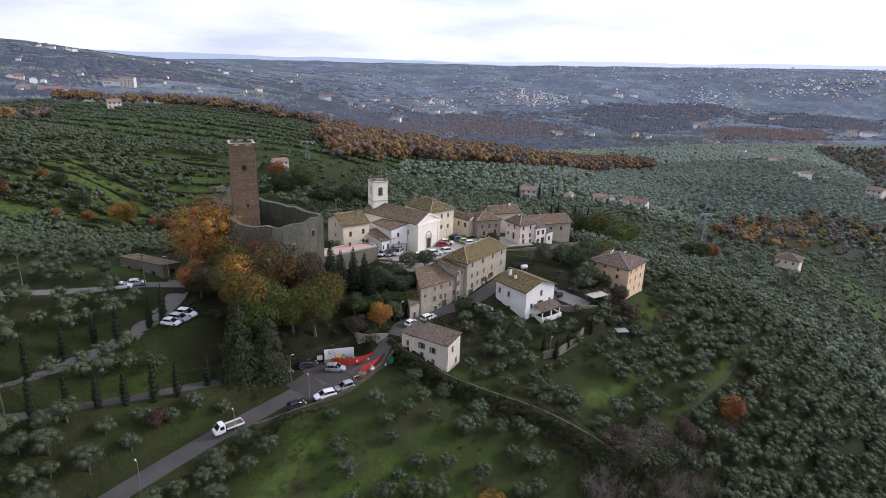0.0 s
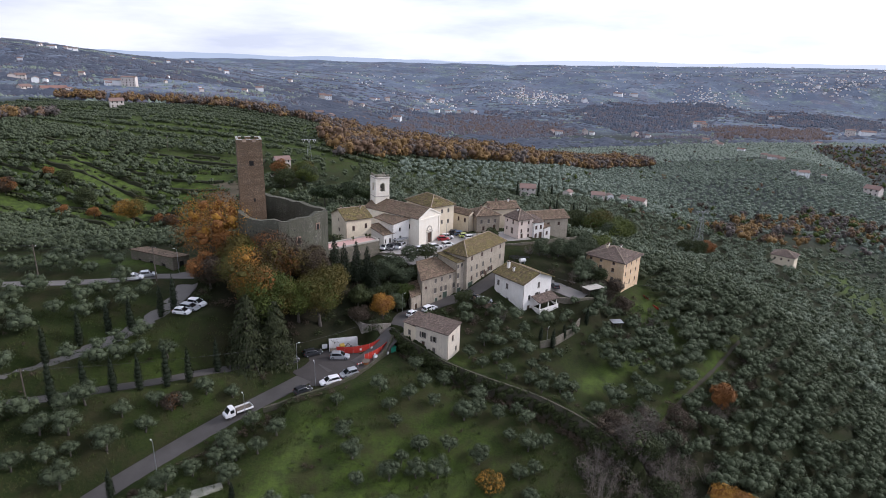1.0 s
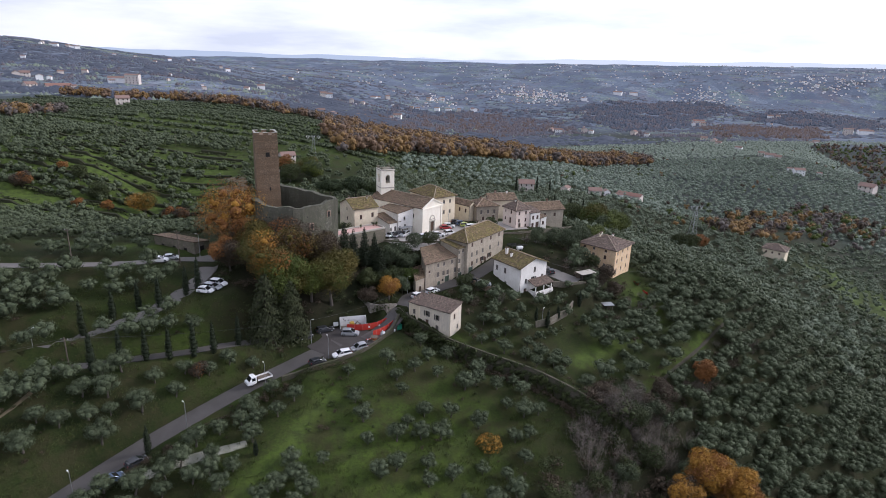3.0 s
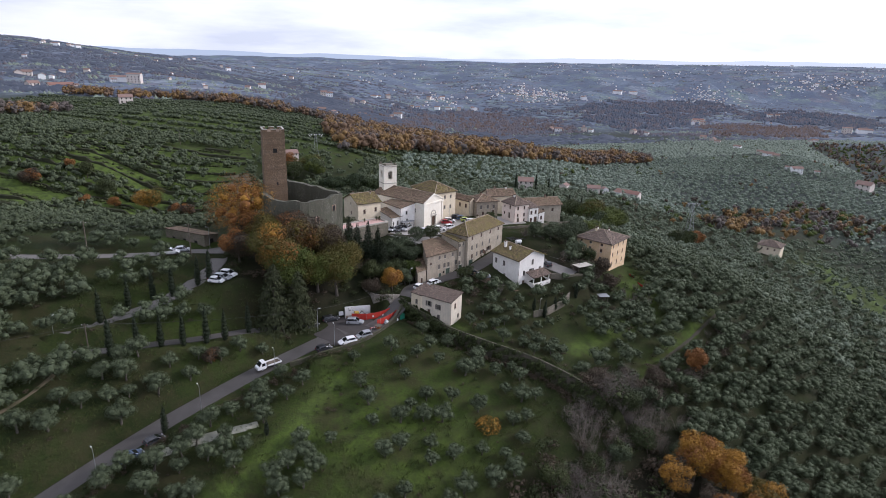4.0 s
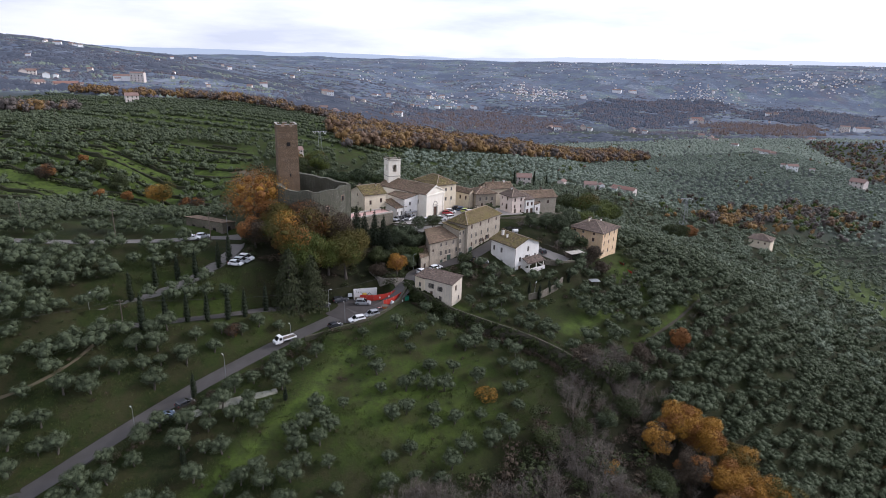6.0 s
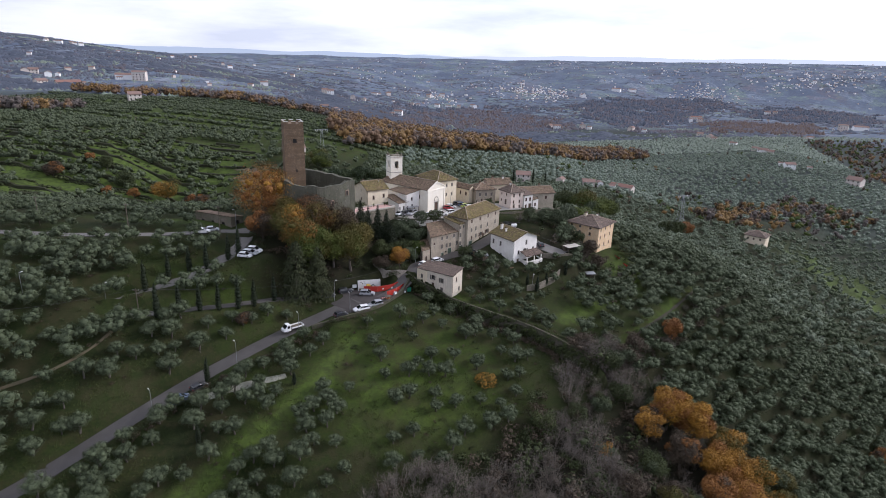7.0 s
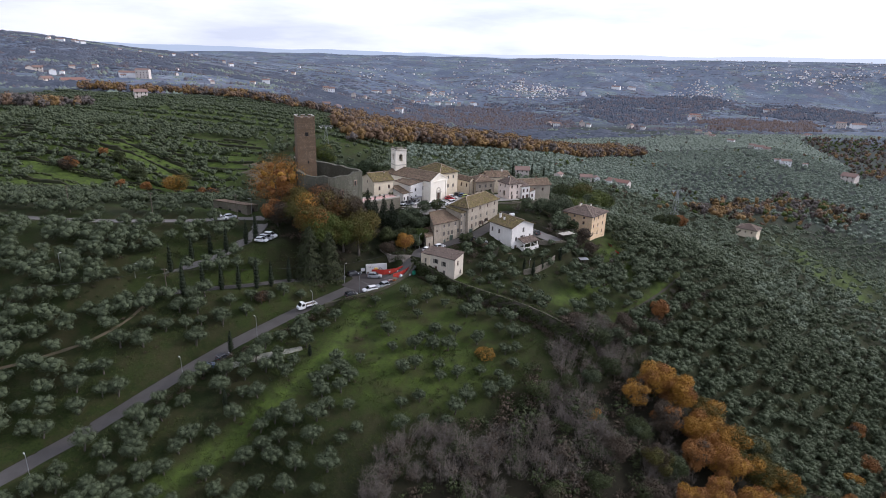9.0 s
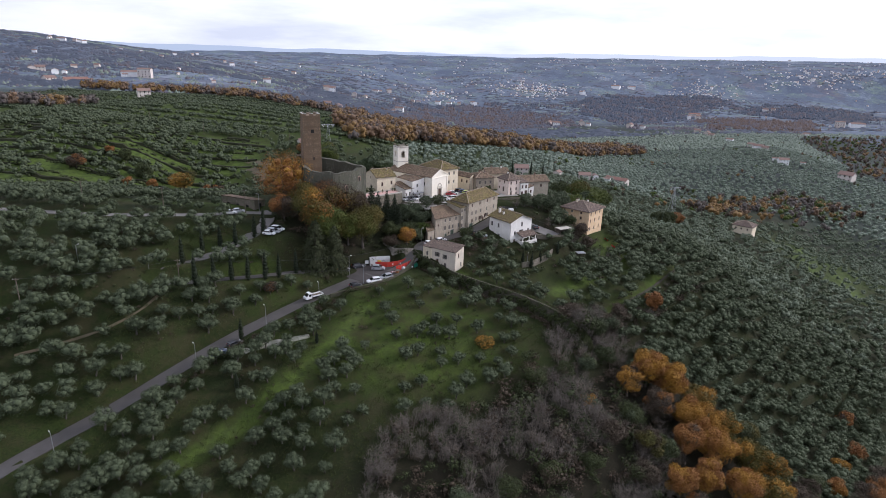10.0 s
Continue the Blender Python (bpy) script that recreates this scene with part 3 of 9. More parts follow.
def polyline(pts, step):
    """Even points along a smooth line through the given ones."""
    p = np.array(pts, float)
    ext = np.vstack([2 * p[0] - p[1], p, 2 * p[-1] - p[-2]])
    out = []
    for i in range(1, len(ext) - 2):
        a, b, c, d = ext[i - 1:i + 3]
        n = max(2, int(np.linalg.norm(c - b) / step))
        for k in range(n):
            s = k / n
            out.append(0.5 * (2 * b + (c - a) * s + (2 * a - 5 * b + 4 * c - d) * s * s + (3 * b - a - 3 * c + d) * s ** 3))
    out.append(p[-1])
    return np.array(out)


# level beds cut into the land: line, half width, shoulder
BEDS = [(polyline(ROAD, 1.5), 3.0, 3.5), (polyline(LANE_LOW, 1.5), 2.0, 2.5), (polyline(LANE_UP, 1.5), 2.0, 2.5),
        (polyline(LANE_WEST, 1.5), 2.0, 3.0), (polyline(STREET, 1.0), 2.6, 2.0), (polyline(DRIVE, 1.0), 3.4, 2.0)]
# level places: x, y, half length, half width, turn, height, shoulder
PADS = [(-25.6, 109.0, 13.0, 8.2, 40, -0.12, 2.0), (-8, 160, 13, 7.5, 52, 12.0, 2.0), (12, 176, 13, 5.5, 20, 11.5, 2.5), (-42, 139, 9, 10, 20, 15.5, 4.0),
        (-58, 114, 3.0, 6.5, 60, 11.7, 2.0)]


def height(x, y):
    x, y = np.asarray(x, float), np.asarray(y, float)
    flat = np.c_[x.ravel(), y.ravel()]
    z = land(flat) + rolling(flat[:, 0], flat[:, 1])
    # far edge of the plain rises to an even ridge, fitted to the camera's horizon
    far = np.hypot(flat[:, 0], flat[:, 1])
    edge = np.interp(flat[:, 0] * 4350 / np.maximum(far, 1.0), [-1900, -900, -400, 400, 1000, 1600, 2200, 2750, 3700], [14, 29, 31, 41, 54, 68, 82, 94, 112])
    edge = edge + 2.2 * np.sin(flat[:, 0] / 88) + 1.6 * np.sin(flat[:, 0] / 39 + 1.0) - 0.085 * np.maximum(0, 4450 - far) + 2.5 * np.sin(flat[:, 1] / 70 + flat[:, 0] / 260)
    w = smoothstep(3200, 3900, far) * (flat[:, 1] > 0) * smoothstep(-2000, -1500, flat[:, 0] * 4350 / np.maximum(far, 1.0))
    z = z * (1 - w) + edge * w
    ta = terrace_amount(flat[:, 0], flat[:, 1])
    step = 2.4
    u = (z + 0.02 * flat[:, 0]) / step
    f = u - np.floor(u)
    z = z + ta * step * (smoothstep(0.80, 1.0, f) - f) * 0.9
    # low terraces of the near orchard
    na = smoothstep(-34, -24, flat[:, 0]) * (1 - smoothstep(14, 24, flat[:, 0])) * smoothstep(56, 62, flat[:, 1]) * (1 - smoothstep(96, 104, flat[:, 1]))
    u = z / 2.1
    f = u - np.floor(u)
    z = z + na * 2.1 * (smoothstep(0.72, 1.0, f) - f) * 0.55
    for cx, cy, hl, hw, turn, pz, sh in PADS:
        c, s = math.cos(radians(turn)), math.sin(radians(turn))
        dx, dy = flat[:, 0] - cx, flat[:, 1] - cy
        d = np.maximum(np.abs(dx * c + dy * s) - hl, np.abs(-dx * s + dy * c) - hw)
        w = 1 - smoothstep(0, sh, d)
        z = z * (1 - w) + pz * w
    for line, half, sh in BEDS:
        lo, hi = line[:, :2].min(0) - half - sh, line[:, :2].max(0) + half + sh
        idx = np.nonzero((flat[:, 0] > lo[0]) & (flat[:, 0] < hi[0]) & (flat[:, 1] > lo[1]) & (flat[:, 1] < hi[1]))[0]
        for i in range(0, len(idx), 20000):
            j = idx[i:i + 20000]
            d2 = ((flat[j, None, :] - line[None, :, :2]) ** 2).sum(-1)
            k = d2.argmin(1)
            w = 1 - smoothstep(half, half + sh, np.sqrt(d2[np.arange(len(j)), k]))
            z[j] = z[j] * (1 - w) + (line[k, 2] - 0.06) * w
    # the retaining wall: the garden behind it stands above the orchard
    line = polyline(WALL_LINE, 0.6)
    idx = np.nonzero((flat[:, 0] > -16) & (flat[:, 0] < 42) & (flat[:, 1] > 85) & (flat[:, 1] < 135))[0]
    if len(idx):
        d = flat[idx, None, :] - line[None, :, :2]
        d2 = (d ** 2).sum(-1)
        k = d2.argmin(1)
        tan = np.gradient(line[:, :2], axis=0)
        tan /= np.linalg.norm(tan, axis=1)[:, None]
        dk = d[np.arange(len(idx)), k]
        side = tan[k, 0] * dk[:, 1] - tan[k, 1] * dk[:, 0]
        dist = np.sqrt(d2[np.arange(len(idx)), k])
        near = 1 - smoothstep(0.0, 9.0, dist)
        wz = line[k, 2]
        up = wz - 0.35
        down = wz - 4.3
        target = np.where(side > 0.15, np.maximum(z[idx], up), np.minimum(z[idx], down))
        z[idx] = z[idx] * (1 - near) + target * near
    return z.reshape(x.shape)


def ground_z(x, y):
    return float(height(np.array([x]), np.array([y]))[0])


def build_ground():
    n, bb = 350, 5.8
    a = 5600 / math.sinh(bb)
    u = np.sinh(np.linspace(-1, 1, n) * bb) * a
    gx, gy = np.meshgrid(u + 5.0, u + 110.0, indexing="ij")
    gz = height(gx, gy)
    v = np.stack([gx, gy, gz], -1).reshape(-1, 3)
    i = np.arange(n * n).reshape(n, n)
    q = np.stack([i[:-1, :-1], i[1:, :-1], i[1:, 1:], i[:-1, 1:]], -1).reshape(-1, 4)
    me = bpy.data.meshes.new("ground")
    me.vertices.add(len(v))
    me.vertices.foreach_set("co", v.ravel())
    me.loops.add(q.size)
    me.loops.foreach_set("vertex_index", q.ravel())
    me.polygons.add(len(q))
    me.polygons.foreach_set("loop_start", np.arange(0, q.size, 4))
    me.update()
    me.polygons.foreach_set("use_smooth", np.ones(len(q), bool))
    x, y = v[:, 0], v[:, 1]
    d = np.hypot(x, y - 110)
    cov = np.zeros((len(v), 4), np.float32)
    cov[:, 3] = np.clip(terrace_amount(x, y) + 0.75 * np.exp(-(((x - 287) / 26) ** 2 + ((y - 345) / 36) ** 2)) + 0.95 * np.exp(-(((x - 62) / 5) ** 2 + ((y - 156) / 9) ** 2)) + 0.5 * np.exp(-(((x + 85) / 20) ** 2 + ((y - 132) / 4) ** 2)), 0, 1)
    # red: leaf litter and scrub floor
    wood = np.exp(-(((x - 30) / 30) ** 2 + ((y - 62) / 20) ** 2)) + 1.2 * np.exp(-(((x - 8) / 28) ** 2 + ((y - 38) / 17) ** 2)) + np.exp(-(((x - 62) / 24) ** 2 + ((y - 80) / 28) ** 2))
    wood += np.exp(-(((x + 42) / 15) ** 2 + ((y - 122) / 9) ** 2)) + 0.8 * np.exp(-(((x + 18) / 12) ** 2 + ((y - 142) / 8) ** 2))
    wood += 0.35 * np.exp(-(((x + 46) / 9) ** 2 + ((y - 106) / 6) ** 2))
    wood += 0.7 * np.exp(-(((x - 30) / 20) ** 2 + ((y - 152) / 12) ** 2)) + 0.45 * np.exp(-(((x - 18) / 26) ** 2 + ((y - 128) / 10) ** 2))
    wood += 0.25 * smoothstep(60, 100, x) * (1 - smoothstep(330, 480, d))
    lime = np.zeros(len(v))
    for p0, p1 in (((242, 363), (248, 331)), ((278, 392), (235, 301)), ((268, 322), (243, 269))):
        p0, p1 = np.array(p0, float), np.array(p1, float)
        dd = p1 - p0
        k = np.clip(((x - p0[0]) * dd[0] + (y - p0[1]) * dd[1]) / (dd @ dd), 0, 1)
        lime = np.maximum(lime, np.exp(-((x - p0[0] - k * dd[0]) ** 2 + (y - p0[1] - k * dd[1]) ** 2) / 60.0))
    p0, dd = np.array((32.8, 118.3)), np.array((18.0, 14.9))
    k = np.clip(((x - p0[0]) * dd[0] + (y - p0[1]) * dd[1]) / (dd @ dd), 0, 1)
    lime = np.maximum(lime, 0.9 * np.exp(-((x - p0[0] - k * dd[0]) ** 2 + (y - p0[1] - k * dd[1]) ** 2) / 6.0))
    cov[:, 3] = np.maximum(cov[:, 3], lime)
    cov[:, 0] = np.clip(wood * 1.3, 0, 1)
    # green: fresh bright grass
    br = 0.9 * np.exp(-(((x + 6) / 26) ** 2 + ((y - 80) / 20) ** 2)) 
    strip = np.array([(-26, 92), (-31, 78), (-38, 65), (-49, 50), (-58, 38)], float)
    for p0, p1 in zip(strip, strip[1:]):
        dd = p1 - p0
        k = np.clip(((x - p0[0]) * dd[0] + (y - p0[1]) * dd[1]) / (dd @ dd), 0, 1)
        br += 0.9 * np.exp(-((x - p0[0] - k * dd[0]) ** 2 + (y - p0[1] - k * dd[1]) ** 2) / 5.0)
        cov[:, 3] = np.maximum(cov[:, 3], 0.75 * np.exp(-((x - p0[0] - k * dd[0]) ** 2 + (y - p0[1] - k * dd[1]) ** 2) / 2.4))
    verge = np.array([(45.7, 108.3), (51.7, 115.2), (58.8, 122.7), (66.6, 131.1), (76.1, 141.3), (86.2, 152.5)])
    for p0, p1 in zip(verge, verge[1:]):
        dd = p1 - p0
        k = np.clip(((x + 1.6 - p0[0]) * dd[0] + (y - p0[1]) * dd[1]) / (dd @ dd), 0, 1)
        br += np.exp(-((x + 1.6 - p0[0] - k * dd[0]) ** 2 + (y - p0[1] - k * dd[1]) ** 2) / 3.0)
    br += 1.0 * np.exp(-(((x - 60) / 7) ** 2 + ((y - 156) / 11) ** 2)) + 0.4 * np.exp(-(((x - 28) / 22) ** 2 + ((y - 126) / 14) ** 2)) + 0.5 * np.exp(-(((x + 62) / 14) ** 2 + ((y - 100) / 10) ** 2)) + 0.6 * np.exp(-(((x - 3) / 4) ** 2 + ((y - 117) / 3) ** 2))
    br += 0.45 * np.exp(-(((x - 245) / 30) ** 2 + ((y - 330) / 50) ** 2)) + 0.6 * np.exp(-(((x + 85) / 20) ** 2 + ((y - 132) / 4) ** 2))
    cov[:, 1] = np.clip(br, 0, 1)
    rows_hill = np.exp(-np.abs((x + 230) / 250) ** 4 - np.abs((y - 560) / 170) ** 4)
    # blue: share of the haze-tinted field colours, growing with distance
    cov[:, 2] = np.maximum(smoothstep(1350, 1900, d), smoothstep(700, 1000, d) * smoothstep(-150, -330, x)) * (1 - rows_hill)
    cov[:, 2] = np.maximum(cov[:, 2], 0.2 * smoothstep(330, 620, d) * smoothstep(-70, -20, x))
    cov[:, 1] = np.clip(cov[:, 1] + 0.8 * rows_hill, 0, 1)
    cov[:, 3] = np.clip(cov[:, 3] + 0.22 * rows_hill, 0, 1)
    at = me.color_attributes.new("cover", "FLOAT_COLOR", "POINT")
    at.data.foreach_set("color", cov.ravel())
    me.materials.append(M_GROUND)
    return tagged(new("ground", me), "rolling grassy hill with olive slopes above a wide plain", "ground", kind="structure")


build_ground()


def ribbon(name, line, half, lift, material, label, category="road", kind="structure", wob=0.0):
    p = polyline(line, 1.2)
    tan = np.gradient(p[:, :2], axis=0)
    tan /= np.linalg.norm(tan, axis=1)[:, None]
    nrm = np.c_[-tan[:, 1], tan[:, 0]]
    bm = bmesh.new()
    rows = []
    for i, c in enumerate(p):
        w = half * (1 + wob * math.sin(i * 1.7) * math.sin(i * 0.61))
        r = []
        for s in (-1.0, -0.97, -0.4, 0.4, 0.97, 1.0):
            drop = 0.35 if abs(s) == 1.0 else 0.0
            r.append(bm.verts.new((c[0] + nrm[i, 0] * w * s, c[1] + nrm[i, 1] * w * s, c[2] + lift - drop)))
        rows.append(r)
    for r0, r1 in zip(rows, rows[1:]):
        for k in range(5):
            bm.faces.new((r0[k], r0[k + 1], r1[k + 1], r1[k]))
    bmesh.ops.recalc_face_normals(bm, faces=bm.faces)
    return whole(name, bm, material, label, category, kind=kind)


ribbon("road", ROAD, 2.2, 0.05, M_ASPHALT, "worn grey asphalt country road climbing the slope")
ribbon("lane_1", LANE_LOW, 1.3, 0.06, M_ASPHALT, "narrow grey lane between cypress trees", "lane")
ribbon("lane_2", LANE_UP, 2.3, 0.06, M_LANE, "narrow pale lane climbing to the castle", "lane")
ribbon("lane_3", LANE_WEST, 1.6, 0.07, M_LANE, "pale lane across the olive slope", "lane")
ribbon("street", STREET, 2.4, 0.07, M_ASPHALT, "narrow asphalt village street beside old houses", "street")
ribbon("drive", DRIVE, 3.3, 0.10, M_LANE, "pale concrete drive beside a white house", "drive")


def pad(name, cx, cy, hl, hw, turn, z, material, label, category):
    bm = bmesh.new()
    add_box(bm, -hl, -hw, -0.6, hl, hw, 0.0, 0.05)
    ob = whole(name, bm, material, label, category, kind="structure")
    ob.matrix_basis = pose(cx, cy, z, 0, 0, turn)
    return ob


bm = bmesh.new()
apron = [(-33.6, 107.6, -0.22), (-33.8, 112.6, 0.06), (-33.0, 115.6, 0.06), (-28.4, 118.6, 0.06), (-21.5, 121.0, 0.06), (-15.2, 120.6, 0.06), (-14.4, 117.8, 0.06), (-17.3, 111.0, 0.06), (-20.6, 105.4, 0.06), (-24.0, 102.4, -0.05), (-28.2, 102.6, -0.36)]
top_ = [bm.verts.new(q) for q in apron]
bot_ = [bm.verts.new((x, y, -0.9)) for x, y, z in apron]
bm.faces.new(top_[::-1])
for k in range(len(apron)):
    bm.faces.new((top_[k], top_[(k + 1) % len(apron)], bot_[(k + 1) % len(apron)], bot_[k]))
bmesh.ops.recalc_face_normals(bm, faces=bm.faces)
whole("parking", bm, M_PARKING, "dark asphalt parking place below the village", "parking", kind="structure")
pad("piazza", -8, 160, 12.6, 7.0, 52, 12.05, M_PAVING, "pale paved church square", "square")
pad("piazza_east", 12, 176, 12.6, 5.2, 20, 11.56, M_PAVING, "pale paved village square", "square")

# ---------------------------------------------------------------- buildings
def wall_face(bm, p, u, width, z0, z1, holes, depth=0.22):
    """One outer wall face with real openings; u is the way along it, its outside lies to the right of u."""
    nrm = Vector((u.y, -u.x, 0))
    xs = sorted({0.0, width, *[h[0] for h in holes], *[h[0] + h[2] for h in holes]})
    zs = sorted({z0, z1, *[h[1] for h in holes], *[h[1] + h[3] for h in holes]})

    def at(a, z, d=0.0):
        q = p + u * a - nrm * d
        return bm.verts.new((q.x, q.y, z))
    for a, b in zip(xs, xs[1:]):
        for c, d in zip(zs, zs[1:]):
            mx, mz = (a + b) / 2, (c + d) / 2
            if any(h[0] < mx < h[0] + h[2] and h[1] < mz < h[1] + h[3] for h in holes):
                continue
            bm.faces.new((at(a, c), at(b, c), at(b, d), at(a, d)))
    for x, z, w, h in [h[:4] for h in holes]:
        for (a0, c0), (a1, c1) in (((x, z), (x + w, z)), ((x + w, z), (x + w, z + h)), ((x + w, z + h), (x, z + h)), ((x, z + h), (x, z))):
            bm.faces.new((at(a0, c0), at(a1, c1), at(a1, c1, depth), at(a0, c0, depth)))


def local_box(bm, p, u, a0, a1, z0, z1, d0, d1):
    """A box on a wall face: along a0..a1, height z0..z1, from d0 to d1 outside of the face."""
    nrm = Vector((u.y, -u.x, 0))
    vs = []
    for z in (z0, z1):
        for a, d in ((a0, d1), (a1, d1), (a1, d0), (a0, d0)):
            q = p + u * a + nrm * d
            vs.append(bm.verts.new((q.x, q.y, z)))
    for q in ((0, 3, 2, 1), (4, 5, 6, 7), (0, 1, 5, 4), (1, 2, 6, 5), (2, 3, 7, 6), (3, 0, 4, 7)):
        bm.faces.new([vs[i] for i in q])


def add_opening(parent, p, u, spec):
    x, z, w, h, style = spec
    if style == "hole":
        # a near-black sheet takes the place of the unlit inside
        bm = bmesh.new()
        local_box(bm, p, u, x + 0.01, x + w - 0.01, z + 0.01, z + h - 0.01, -0.42, -0.36)
        part("opening_back", bm, M_DARK, parent)
        return
    if style in ("door", "green", "garage"):
        bm = bmesh.new()
        local_box(bm, p, u, x + 0.02, x + w - 0.02, z + 0.01, z + h - 0.02, -0.20, -0.12)
        d = part("door", bm, M_DOOR if style == "door" else M_SHUT_GREEN, parent, "dark wooden door" if style == "door" else "green painted door")
        bm = bmesh.new()
        for k in range(3):
            a = x + 0.1 + (w - 0.2) * k / 3
            local_box(bm, p, u, a + 0.02, a + (w - 0.2) / 3 - 0.02, z + 0.15, z + h - 0.15, -0.12, -0.09)
        part("door_panel", bm, M_DOOR if style == "door" else M_SHUT_GREEN, d)
        bm = bmesh.new()
        local_box(bm, p, u, x - 0.14, x, z, z + h + 0.14, 0.0, 0.05)
        local_box(bm, p, u, x + w, x + w + 0.14, z, z + h + 0.14, 0.0, 0.05)
        local_box(bm, p, u, x, x + w, z + h, z + h + 0.14, 0.0, 0.05)
        part("door_surround", bm, M_STONE_TRIM, parent)
        return
    bm = bmesh.new()
    f = 0.07
    for a0, a1, c0, c1 in ((x, x + f, z, z + h), (x + w - f, x + w, z, z + h), (x + f, x + w - f, z, z + f), (x + f, x + w - f, z + h - f, z + h), (x + w / 2 - 0.03, x + w / 2 + 0.03, z + f, z + h - f)):
        local_box(bm, p, u, a0, a1, c0, c1, -0.19, -0.13)
    win = part("window", bm, M_FRAME, parent)
    bm = bmesh.new()
    local_box(bm, p, u, x + f, x + w - f, z + f, z + h - f, -0.175, -0.16)
    part("pane", bm, M_GLASS, win)
    bm = bmesh.new()
    local_box(bm, p, u, x - 0.08, x + w + 0.08, z - 0.1, z, -0.12, 0.09)
    part("sill", bm, M_STONE_TRIM, win)
    mat = {"brown": M_SHUT_BROWN, "grey": M_SHUT_GREY, "greensh": M_SHUT_GREEN}.get(style.split("_")[0])
    if mat:
        for side in (0, 1):
            bm = bmesh.new()
            if style.endswith("open"):
                a0 = x - w / 2 - 0.02 if side == 0 else x + w + 0.02
                d0, d1 = 0.015, 0.06
            else:
                a0 = x + (0.0 if side == 0 else w / 2)
                d0, d1 = -0.11, -0.06
            a1 = a0 + w / 2
            local_box(bm, p, u, a0, a1, z, z + h, d0, d1)
            bmesh.ops.inset_individual(bm, faces=[fc for fc in bm.faces if fc.calc_area() > 0.3], thickness=0.07, depth=-0.02)
            part("shutter", bm, mat, win)


def roof_mesh(lx, ly, z, rise, kind, over=0.5, thick=0.16):
    """Tiled roof with eaves; its tiles run down each slope."""
    x0, x1, y0, y1 = -over, lx + over, -over, ly + over
    drop = rise * over / (min(lx, ly) / 2)
    ze, zr = z - drop, z + rise
    if kind == "hip":
        if lx >= ly:
            h = (y1 - y0) / 2
            r0, r1 = (x0 + h, (y0 + y1) / 2, zr), (x1 - h, (y0 + y1) / 2, zr)
            if x1 - x0 - 2 * h < 0.2:
                r1 = (r0[0] + 0.2, r0[1], zr)
            tops = [((x0, y0, ze), (x1, y0, ze), r1, r0), ((x1, y0, ze), (x1, y1, ze), r1), ((x1, y1, ze), (x0, y1, ze), r0, r1), ((x0, y1, ze), (x0, y0, ze), r0)]
        else:
            h = (x1 - x0) / 2
            r0, r1 = ((x0 + x1) / 2, y0 + h, zr), ((x0 + x1) / 2, y1 - h, zr)
            if y1 - y0 - 2 * h < 0.2:
                r1 = (r0[0], r0[1] + 0.2, zr)
            tops = [((x0, y0, ze), (x1, y0, ze), r0), ((x1, y0, ze), (x1, y1, ze), r1, r0), ((x1, y1, ze), (x0, y1, ze), r1), ((x0, y1, ze), (x0, y0, ze), r0, r1)]
        lines = [((x0, y0, ze), tops[0][-1] if len(tops[0]) == 4 else r0), ((x1, y0, ze), tops[1][2] if len(tops[1]) == 3 else r0), ((x1, y1, ze), r1), ((x0, y1, ze), r0 if lx >= ly else r1), (r0, r1)]
    elif kind == "gable_x":
        m = ly / 2
        a, b = (x0, m, zr), (x1, m, zr)
        tops = [((x0, y0, ze), (x1, y0, ze), b, a), ((x1, y1, ze), (x0, y1, ze), a, b)]
        lines = [(a, b)]
    elif kind == "gable_y":
        m = lx / 2
        a, b = (m, y0, zr), (m, y1, zr)
        tops = [((x1, y0, ze), (x1, y1, ze), b, a), ((x0, y1, ze), (x0, y0, ze), a, b)]
        lines = [(a, b)]
    elif kind == "shed_y":
        tops = [((x0, y0, z - 0.1), (x1, y0, z - 0.1), (x1, y1, zr), (x0, y1, zr))]
        lines = []
    else:
        tops = [((x0, y0, zr), (x0, y1, zr), (x1, y1, z - 0.1), (x1, y0, z - 0.1))][::-1]
        tops = [((x1, y0, zr), (x1, y1, zr), (x0, y1, z - 0.1), (x0, y0, z - 0.1))]
        lines = []
    bm = bmesh.new()
    uv = bm.loops.layers.uv.new("UVMap")
    for poly in tops:
        P = [Vector(q) for q in poly]
        e = (P[1] - P[0]).normalized()
        nn = (P[1] - P[0]).cross(P[2] - P[0]).normalized()
        s = nn.cross(e)
        top = bm.faces.new([bm.verts.new(q + Vector((0, 0, thick))) for q in P])
        bot = bm.faces.new([bm.verts.new(q) for q in P][::-1])
        for f in (top, bot):
            for lp in f.loops:
                d = lp.vert.co - P[0]
                lp[uv].uv = (d.dot(e), d.dot(s))
        n = len(P)
        for k in range(n):
            q0, q1 = P[k], P[(k + 1) % n]
            bm.faces.new([bm.verts.new(q0), bm.verts.new(q1), bm.verts.new(q1 + Vector((0, 0, thick))), bm.verts.new(q0 + Vector((0, 0, thick)))])
    bmesh.ops.remove_doubles(bm, verts=bm.verts, dist=0.001)
    return bm, lines, thick


